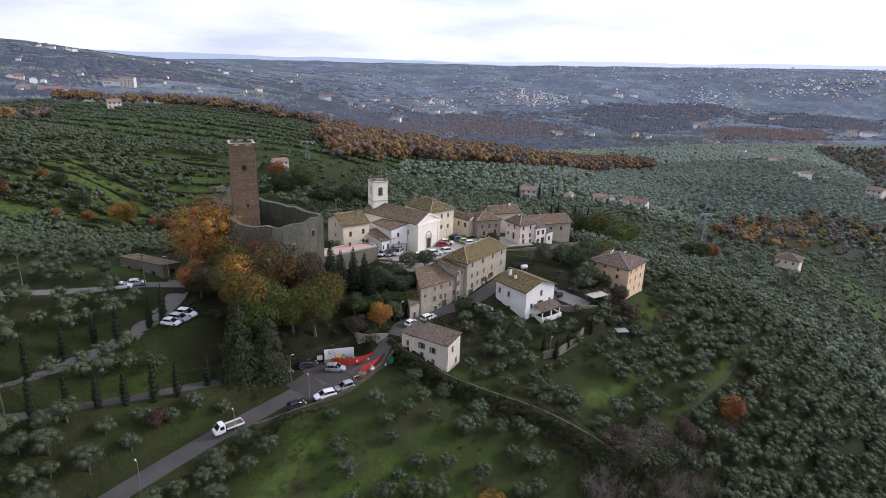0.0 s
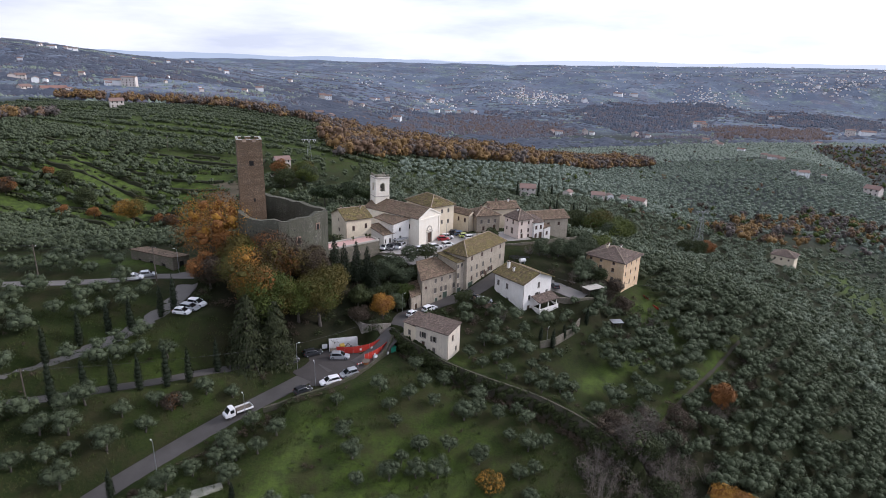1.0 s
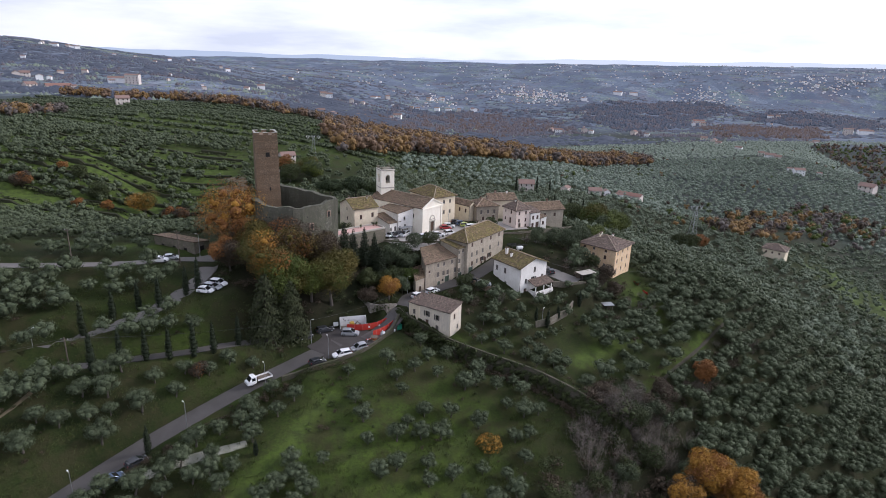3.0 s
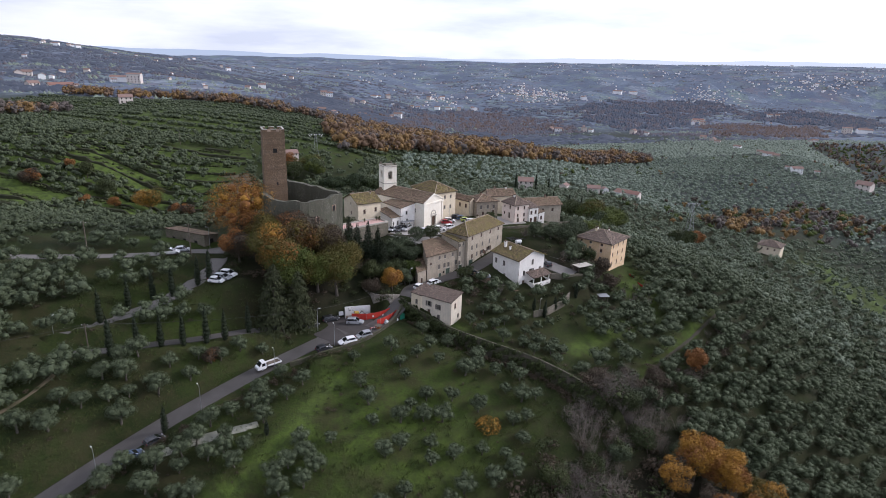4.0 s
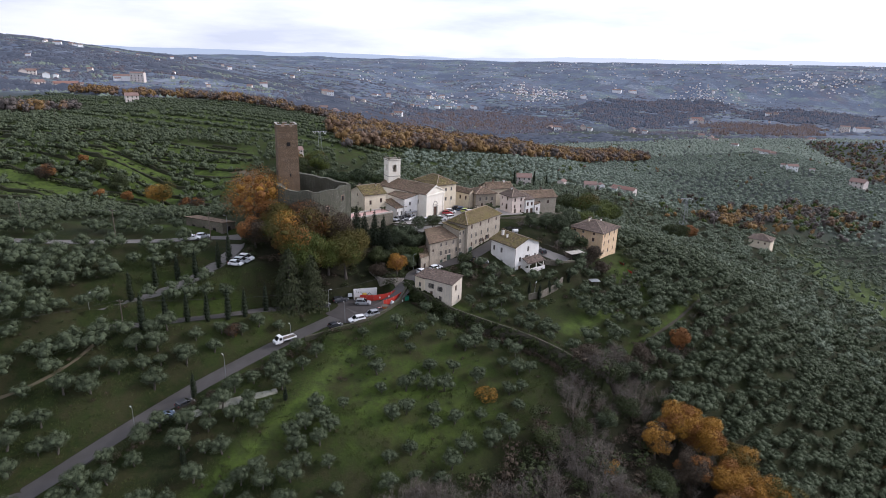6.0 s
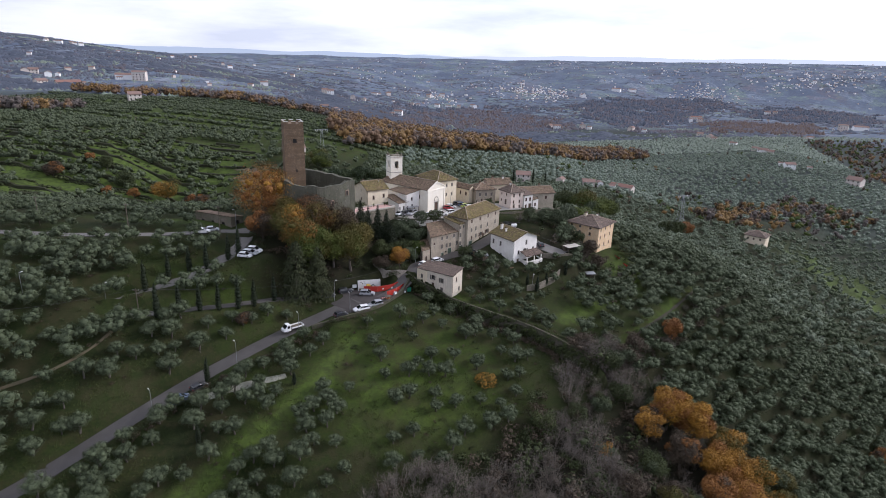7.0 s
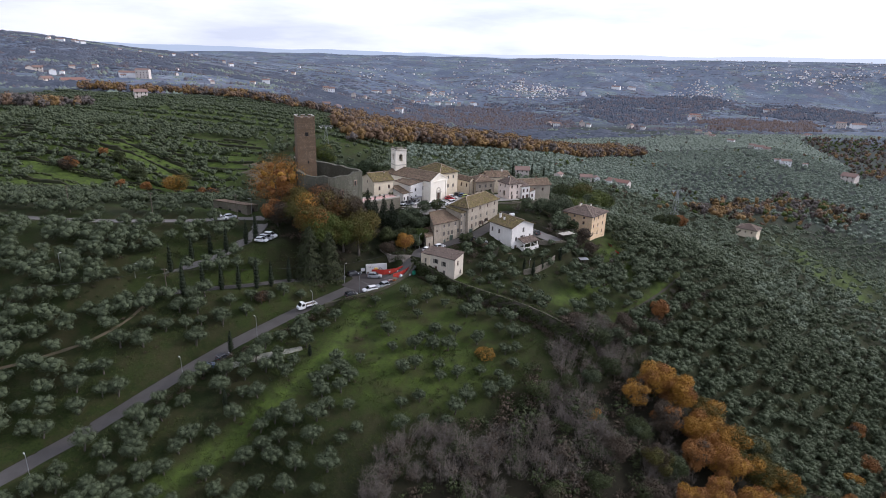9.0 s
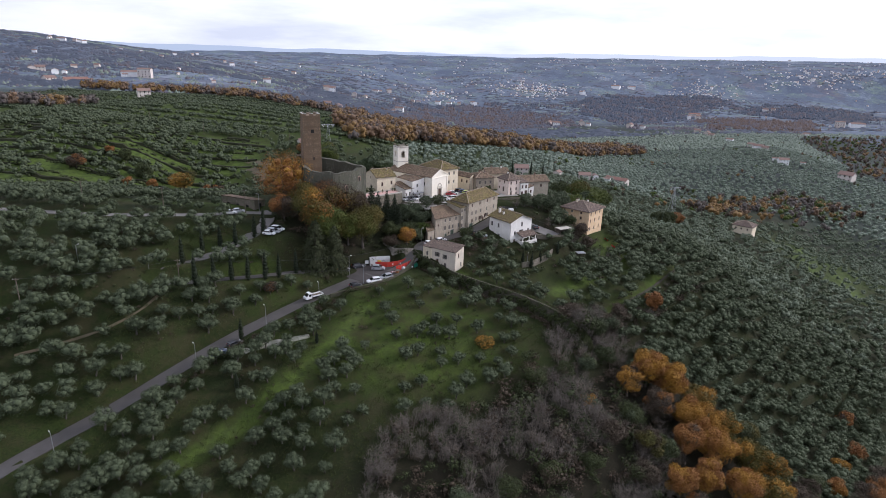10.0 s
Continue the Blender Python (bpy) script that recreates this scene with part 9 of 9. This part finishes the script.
part("side_wall", box(0, 0.3, 0, 0.1, 1.9, 2.6), M_WHITEPAINT, con)
part("side_wall", box(6.5, 1.2, 0, 6.6, 1.9, 2.6), M_WHITEPAINT, con)
part("floor", box(0.1, 0.4, 0.0, 6.5, 1.9, 0.12), M_WOOD, con)
bm = bmesh.new()
for k in range(11):
    add_box(bm, 0.3 + 0.55 * k, 1.86, 0.1, 0.36 + 0.55 * k, 1.9, 2.5)
part("rib", bm, M_WHITEPAINT, con)
part("end_board", box(-1.6, 1.2, 0.6, -0.4, 1.3, 1.7, 0.02), M_WHITEPAINT, con)
mach = thing("excavator", "small yellow-grey excavator before a white container", "excavator", (-24.6, 117.4, 0.05), 20)
part("undercarriage", box(-1.0, -0.7, 0.0, 1.0, 0.7, 0.5, 0.1), M_DARKMETAL, mach)
part("cab", box(-0.6, -0.55, 0.5, 0.5, 0.55, 1.9, 0.08), plain("machine_yellow", (0.45, 0.30, 0.05), (0.36, 0.25, 0.06), 1.0, 0.5), mach)
part("boom", tube([(0.5, 0, 1.0), (1.3, 0, 2.0), (2.0, 0, 1.2)], [0.13, 0.11, 0.08], 6), M_DARKMETAL, mach)
part("bucket", box(1.8, -0.3, 0.6, 2.3, 0.3, 1.2, 0.08), M_DARKMETAL, mach)
for x, y, w, h, m in ((-22.4, 118.0, 1.0, 0.9, M_WOOD), (-21.2, 118.3, 0.8, 1.1, M_METAL)):
    bm = bmesh.new()
    for k in range(4):
        add_box(bm, -w / 2, -0.4, k * h / 4, w / 2, 0.4, (k + 0.85) * h / 4, 0.02)
    p = whole("pallet_stack", bm, m, "stack of building material on the site", "pallet")
    p.matrix_basis = pose(x, y, 0.05, 0, 0, 25)


def barrier(pts, label):
    e = thing("site_fence", label, "fence", group="red site fences")
    q = polyline([(x, y, 0.05) for x, y in pts], 1.6)
    for a, b in zip(q, q[1:]):
        d = Vector(b - a)
        t = Vector((-d.y, d.x, 0)).normalized() * 0.03
        bm = bmesh.new()
        vs = [bm.verts.new(Vector(p) + o + Vector((0, 0, z))) for p in (a, b) for o in (t, -t) for z in (0.12, 1.75)]
        for f in ((0, 1, 5, 4), (2, 6, 7, 3), (0, 4, 6, 2), (1, 3, 7, 5), (0, 2, 3, 1), (4, 5, 7, 6)):
            bm.faces.new([vs[i] for i in f])
        part("panel", bm, M_RED, e)
        part("post", tube([(a[0], a[1], 0.0), (a[0], a[1], 1.9)], [0.04, 0.04], 5), M_METAL, e)
    return e


barrier([(-25.8, 116.4), (-22.0, 116.6), (-18.5, 118.4), (-16.4, 121.0)], "red mesh fence round the building site")
barrier([(-18.9, 113.2), (-17.3, 114.8), (-15.6, 117.4), (-14.6, 119.8)], "red mesh fence along the building site")
for x, y, rz in ((-20.4, 117.3, 20), (-16.9, 115.3, 55), (-18.0, 118.4, 30)):
    e = thing("site_sign", "small white warning sign on the red fence", "sign", (x, y, 0.05), rz, "site signs")
    part("board", box(-0.22, -0.1, 0.6, 0.22, -0.06, 1.1, 0.02), M_WHITEPAINT, e)
    part("foot", box(-0.25, -0.2, 0.0, 0.25, 0.2, 0.06), M_DARKMETAL, e)
    part("post", box(-0.03, -0.06, 0.06, 0.03, -0.02, 0.7), M_METAL, e)
drum = thing("cable_drum", "orange-brown cable drum lying beside a striped barrier", "drum", (-18.4, 112.0, 0.05), 20)
part("drum_body", tube([(0, 0, 0.08), (0, 0, 0.8)], [0.55, 0.55], 14), plain("orange_plastic", (0.50, 0.20, 0.08), (0.42, 0.18, 0.08), 1.5, 0.6), drum)
for z in (0.0, 0.8):
    part("flange", tube([(0, 0, z), (0, 0, z + 0.08)], [0.95, 0.95], 16), M_WOOD, drum)
sb = thing("striped_barrier", "red and white striped site barrier", "barrier", (-19.2, 111.2, 0.05), 35)
for k in range(8):
    part("stripe", box(-1.2 + 0.3 * k, -0.03, 0.55, -0.9 + 0.3 * k, 0.03, 0.8), M_WHITEPAINT if k % 2 else M_RED, sb)
for s in (-1, 1):
    part("leg", box(s * 1.0 - 0.04, -0.25, 0, s * 1.0 + 0.04, 0.25, 0.55), M_METAL, sb)
mix = thing("concrete_mixer", "grey drum concrete mixer on the site", "mixer", (-16.6, 113.6, 0.05), 60)
part("mixer_drum", tube([(-0.5, 0, 0.7), (-0.2, 0, 0.85), (0.25, 0, 1.05), (0.6, 0, 1.2)], [0.3, 0.55, 0.55, 0.3], 14), M_METAL, mix)
part("frame", tube([(-0.6, -0.4, 0), (0, -0.4, 0.8), (0.6, -0.4, 0)], [0.05, 0.05, 0.05], 5), M_DARKMETAL, mix)
part("frame", tube([(-0.6, 0.4, 0), (0, 0.4, 0.8), (0.6, 0.4, 0)], [0.05, 0.05, 0.05], 5), M_DARKMETAL, mix)
for x, y, s in ((-14.3, 117.4, 0.9),):
    bm = bmesh.new()
    add_box(bm, -0.5 * s, -0.4 * s, 0, 0.5 * s, 0.4 * s, 0.8 * s, 0.2 * s)
    o = whole("sand_sack", bm, M_WHITEPAINT, "bulky white building sack on the site", "sack", "building sacks")
    o.matrix_basis = pose(x, y, ground_z(x, y) + 0.02, 0, 0, 30 * s)
gb = thing("green_bin", "green plastic toolbox container on the site", "container", (-13.6, 120.0, ground_z(-13.6, 120.0)), 40)
part("bin_body", box(-1.0, -0.7, 0, 1.0, 0.7, 1.3, 0.06), M_PLASTIC_GREEN, gb)
part("lid", box(-1.06, -0.76, 1.3, 1.06, 0.76, 1.42, 0.04), M_PLASTIC_GREEN, gb)
# ---------------------------------------------------------------- walls and terraces in the village
def stone_wall(name, label, pts, tops, z0, thick=0.5, mat=None, ragged=0.1):
    e = thing(name, label, "wall", kind="structure")
    ring_wall("masonry", pts, tops, z0, thick, mat or M_RUBBLE, e, ragged=ragged)
    return e


stone_wall("wall_square", "old stone retaining wall below the church square", [(-20.5, 153.6), (-12.0, 152.5), (-4.0, 154.5), (2.0, 157.5)], [12.6, 12.6, 12.6, 12.6], 5.0)
stone_wall("wall_east", "old stone retaining wall below the eastern houses", [(14.5, 169.5), (22.0, 170.8), (33.0, 177.0), (42.0, 184.0)], [11.4, 11.7, 11.5, 10.6], 2.0)
stone_wall("wall_parking", "low stone parapet along the road edge", [(-13.2, 120.8), (-14.6, 116.4), (-17.0, 111.6), (-20.2, 106.0), (-24.6, 101.6), (-30.0, 98.0), (-36.0, 94.2)], [3.2, 1.6, 0.75, 0.7, 0.6, 0.2, -0.4], -3.5, 0.4, M_WALLTOP)
stone_wall("wall_garden", "low brick garden wall beside the street", [(5.6, 141.2), (9.4, 137.2), (13.2, 137.8)], [5.6, 5.2, 4.8], 0.5, 0.35, M_BRICK)
stone_wall("wall_drive", "stone retaining wall below the concrete drive", [(29.5, 144.2), (34.0, 144.4), (39.6, 146.6)], [4.6, 4.5, 4.0], -2.5, 0.45)
stone_wall("wall_lane", "pale broken stone wall above the street bend", [(-24.5, 127.2), (-21.0, 124.6), (-17.0, 124.4), (-14.4, 126.2)], [5.0, 4.3, 3.9, 3.9], 1.0, 0.4, masonry("pale_rubble", (0.34, 0.31, 0.27), (0.52, 0.49, 0.44), (0.26, 0.23, 0.20), 2.6, (0.16, 0.14, 0.10), 0.5), 0.3)
stone_wall("wall_terrace_garden", "low stone garden terrace wall", [(22.6, 127.0), (27.0, 129.4), (32.0, 134.0), (34.5, 138.5)], [-0.4, 0.0, 0.6, 1.2], -5.0, 0.4)

# veranda of the white house
ver = thing("veranda", "white walled veranda with tile roof on posts", "veranda", (*WH, 0), 39)
part("parapet", box(3.4, -3.2, -0.6, 10.6, -0.02, 2.7), M_WHITE, ver)
for q in ((3.4, -3.2, 2.7, 10.6, -3.0, 3.6), (3.4, -3.0, 2.7, 3.6, -0.02, 3.6), (10.4, -3.0, 2.7, 10.6, -0.02, 3.6)):
    part("railing_wall", box(*q), M_WHITE, ver)
for x in (3.7, 7.0, 10.2):
    part("post", box(x - 0.12, -2.9, 2.7, x + 0.12, -2.66, 5.3), M_WHITE, ver)
bm = roof_mesh(7.2, 3.0, 5.3, 1.0, "shed_y", 0.25)[0]
o = part("roof", bm, M_TILE_BROWN, ver)
o.matrix_basis = pose(3.4, -3.0, 0)
house("garden_annex", "low white garden annex before the house", (18.2, 135.3), 39, 3.0, 2.2, -0.6, 2.0, "shed_y", 0.3, M_WHITE, M_TILE, over=0.1, gutters=False)

pg = thing("pergola", "dark iron pergola frame over a white tank", "pergola", (19.0, 161.5, ground_z(20, 162)), 25)
for x in (0, 2.6, 5.2):
    for y in (0, 3.0):
        part("post", tube([(x, y, -0.5), (x, y, 2.3)], [0.06, 0.06], 5), M_DARKMETAL, pg)
for k in range(7):
    part("beam", box(-0.3, k * 0.5 - 0.04, 2.3, 5.5, k * 0.5 + 0.04, 2.38), M_DARKMETAL, pg)
tk = thing("gas_tank", "white rounded gas tank under a pergola", "tank", (21.5, 162.6, ground_z(21.5, 162.6)), 20)
part("tank_body", tube([(-1.1, 0, 1.0), (-0.85, 0, 1.0), (0.85, 0, 1.0), (1.1, 0, 1.0)], [0.3, 0.6, 0.6, 0.3], 14), M_WHITEPAINT, tk)
for s in (-0.6, 0.6):
    part("leg", box(s - 0.1, -0.4, 0, s + 0.1, 0.4, 0.5), M_METAL, tk)
for nm, lab, cat, x, y, rz, lx, ly, h, m in (("garden_shed", "garden shed with pale flat roof", "shed", 38.6, 147.5, 30, 5.0, 2.6, 2.2, M_STONE_TRIM), ("garden_hut", "small hut with green curved roof", "shed", 44.5, 141.5, 10, 2.6, 2.0, 1.9, M_METAL)):
    e = thing(nm, lab, cat, (x, y, ground_z(x, y)), rz)
    for a in (0.1, lx - 0.1):
        for b in (0.1, ly - 0.1):
            part("post", box(a - 0.06, b - 0.06, -0.5, a + 0.06, b + 0.06, h), M_WOOD, e)
    part("roof", box(-0.3, -0.3, h, lx + 0.3, ly + 0.3, h + 0.12, 0.03), m, e)
    part("back_wall", box(0, ly - 0.1, -0.4, lx, ly, h), M_WOOD, e)
can = thing("porch_roof", "dark lean-to porch with flat roof before the sacristy", "porch", (-15.6, 159.2, 12.05), 50)
part("roof", box(0, 0, 2.3, 4.6, 2.4, 2.45, 0.03), M_METAL, can)
for x in (0.15, 2.3, 4.45):
    part("post", box(x - 0.07, 0.1, 0, x + 0.07, 0.24, 2.3), M_WOOD, can)
part("back_wall", box(0, 2.2, 0, 4.6, 2.3, 2.3), M_WOOD, can)
for i, (x, y) in enumerate(((60.5, 164.5), (62.4, 160.5))):
    e = thing("plastic_fence", "orange-red plastic mesh fence on the grassy slope", "fence", (x, y, ground_z(x, y) - 0.1), 110, "orange mesh fences")
    part("mesh", box(-1.4, -0.04, 0.1, 1.4, 0.04, 0.75), M_RED, e)
    for s in (-1.3, 0, 1.3):
        part("post", box(s - 0.03, 0.04, 0, s + 0.03, 0.1, 0.9), M_WOOD, e)
for x, y, r in ((-24.2, 156.0, 0.3), (-23.4, 156.6, 0.34), (-27.6, 153.2, 0.24)):
    e = thing("planter", "dark potted shrub on the terrace parapet", "plant pot", (x, y, 15.98), 0, "terrace pots")
    part("pot", tube([(0, 0, 0), (0, 0, 0.45)], [r * 0.7, r], 10), M_BRICK, e)
    v, f = crown_arrays(np.random.default_rng(int(r * 100)), [(0, 0, 0.8, r * 1.4, r * 1.4, 0.45)], 60, 0.12)
    part("shrub", arrays_mesh("shrub", v, f, L_IVY), None, e)

# ---------------------------------------------------------------- lamps, poles, cables and pylons
def street_lamp(x, y, h, rz, z=None):
    e = thing("street_lamp", "tall thin grey street lamp with white head", "street lamp", (x, y, ground_z(x, y) if z is None else z), rz, "street lamps")
    part("pole", tube([(0, 0, -0.4), (0, 0, h * 0.6), (0, 0, h)], [0.07, 0.055, 0.04], 7), M_METAL, e)
    part("arm", tube([(0, 0, h), (0.5, 0, h + 0.15)], [0.04, 0.035], 5), M_METAL, e)
    bm = bmesh.new()
    add_box(bm, 0.35, -0.11, h + 0.10, 0.85, 0.11, h + 0.22, 0.04)
    part("lamp_head", bm, M_LAMP_HEAD, e)


for x, y, h, rz in ((-33.0, 109.2, 6.0, 20), (-27.6, 102.6, 5.5, 120), (-38.6, 91.6, 6.0, 130), (-61.8, 62.4, 6.0, 140), (-79.6, 35.6, 6.0, 140), (-50.0, 79.2, 6.0, 140), (-85.0, 90.0, 5.0, 60), (-99.0, 82.0, 5.0, 60), (-66.0, 128.6, 6.0, 200), (-12.0, 133.4, 5.0, 30), (24.6, 129.2, 4.0, 60), (-1.5, 170.5, 5.0, 90)):
    street_lamp(x, y, h, rz)


def utility_pole(x, y, h):
    e = thing("utility_pole", "weathered wooden utility pole carrying cables", "utility pole", (x, y, ground_z(x, y)), 0, "utility poles")
    part("pole", tube([(0, 0, -0.5), (0, 0, h)], [0.15, 0.1], 7), M_WOOD, e)
    part("crossarm", box(-0.7, -0.06, h - 0.5, 0.7, 0.06, h - 0.38), M_WOOD, e)
    for s in (-0.6, 0, 0.6):
        part("insulator", tube([(s, 0, h - 0.38), (s, 0, h - 0.2)], [0.05, 0.03], 6), M_WHITEPAINT, e)
    return Vector((x, y, ground_z(x, y) + h - 0.2))


P = [utility_pole(*q) for q in ((-118, 118, 8.5), (-92.5, 117.5, 8.5), (-68.6, 122.6, 8.5), (-74.0, 84.0, 7.5), (-104, 66, 8.0))] + [Vector((-33.0, 109.2, 5.9))]


def cable(a, b, sag, r=0.022, label="thin black overhead cable between poles"):
    pts = []
    for k in range(17):
        f = k / 16
        p = Vector(a).lerp(Vector(b), f)
        p.z -= sag * 4 * f * (1 - f)
        pts.append(p)
    whole("cable", tube(pts, [r] * 17, 4), M_DARKMETAL, label, "cable", "overhead cables")


for a, b in ((0, 1), (1, 2), (4, 3), (3, 5)):
    cable(P[a], P[b], 0.9)
cable(P[5], (-13.5, 124.5, 7.5), 0.8)
cable((18.6, 160.0, 13.0), (40.7, 170.0, 8.6), 0.9)
cable((29.0, 146.0, 9.5), (53.0, 162.5, 2.5), 1.2)
cable((53.0, 162.5, 2.5), (86, 168, 2.0), 1.2)


def pylon(x, y, h, base, label):
    e = thing("pylon", label, "pylon", (x, y, ground_z(x, y) - 0.3), 15, "lattice pylons")
    tops = []
    for sx, sy in ((-1, -1), (1, -1), (1, 1), (-1, 1)):
        part("leg", tube([(sx * base / 2, sy * base / 2, 0), (sx * 0.4, sy * 0.4, h)], [0.12, 0.08], 4), M_METAL, e)
    n = 8
    for k in range(n):
        f0, f1 = k / n, (k + 1) / n
        r0, r1 = base / 2 * (1 - f0) + 0.4 * f0, base / 2 * (1 - f1) + 0.4 * f1
        for s in range(4):
            c = [(-1, -1), (1, -1), (1, 1), (-1, 1)]
            a, b = c[s], c[(s + 1) % 4]
            part("brace", tube([(a[0] * r0, a[1] * r0, h * f0), (b[0] * r1, b[1] * r1, h * f1)], [0.06, 0.06], 3), M_METAL, e)
    part("crossarm", box(-4.6, -0.12, h - 0.15, 4.6, 0.12, h + 0.1), M_METAL, e)
    for dx in (-3.7, 0.0, 3.7):
        part("insulator_string", tube([(dx - 1.1, -0.2, h + 0.1), (dx, -0.2, h - 1.9), (dx + 1.1, -0.2, h + 0.1)], [0.16, 0.13, 0.16], 4), M_WHITEPAINT, e)


pylon(166, 374, 24, 4.5, "grey steel lattice pylon among the olives")
pylon(-97, 398, 15, 3.5, "grey steel lattice pylon on the far slope")
for x, y in ((-330, 430), (-298, 412), (-235, 400), (-190, 390), (-120, 372)):
    utility_pole(x, y, 10)

# ---------------------------------------------------------------- paths
def ground_ribbon(name, pts, half, mat, label, category):
    p = polyline([(x, y, 0) for x, y in pts], 1.5)
    tan = np.gradient(p[:, :2], axis=0)
    tan /= np.linalg.norm(tan, axis=1)[:, None]
    bm = bmesh.new()
    rows = []
    rng = random.Random(len(pts))
    for c, t in zip(p, tan):
        r = []
        w = half * rng.uniform(0.75, 1.25)
        for s in (-1, -0.5, 0, 0.5, 1):
            x, y = c[0] - t[1] * w * s, c[1] + t[0] * w * s
            r.append((x, y))
        rows.append(r)
    a = np.array(rows)
    z = height(a[..., 0], a[..., 1]) + np.array([-0.15, 0.07, 0.10, 0.07, -0.15])
    vs = [[bm.verts.new((a[i, k, 0], a[i, k, 1], z[i, k])) for k in range(5)] for i in range(len(a))]
    for r0, r1 in zip(vs, vs[1:]):
        for k in range(4):
            bm.faces.new((r0[k], r0[k + 1], r1[k + 1], r1[k]))
    return whole(name, bm, mat, label, category, kind="structure")


ground_ribbon("path_gravel", [(-55.0, 67.0), (-49.0, 71.8), (-43.5, 75.6), (-38.6, 78.6)], 1.35, M_GRAVEL, "pale gravel strip in the orchard", "path")
ground_ribbon("path_field", [(-76.7, 78.2), (-79.2, 71.8), (-83.5, 66.3), (-89.0, 61.9), (-94.6, 58.4), (-99.8, 55.7)], 0.5, M_EARTH, "narrow earth footpath through the olives", "path")
ground_ribbon("track_ravine", RAVINE_TRACK, 0.6, plain("dark_track_earth", (0.060, 0.050, 0.036), (0.036, 0.036, 0.022), 0.4, 0.95, bump=0.5, dist=0.08), "rough earth track between the olive groves", "track")
ground_ribbon("field_tilled", [(-118, 300), (-125, 318), (-132, 338)], 9.0, M_EARTH, "brown tilled field on the slope", "field")
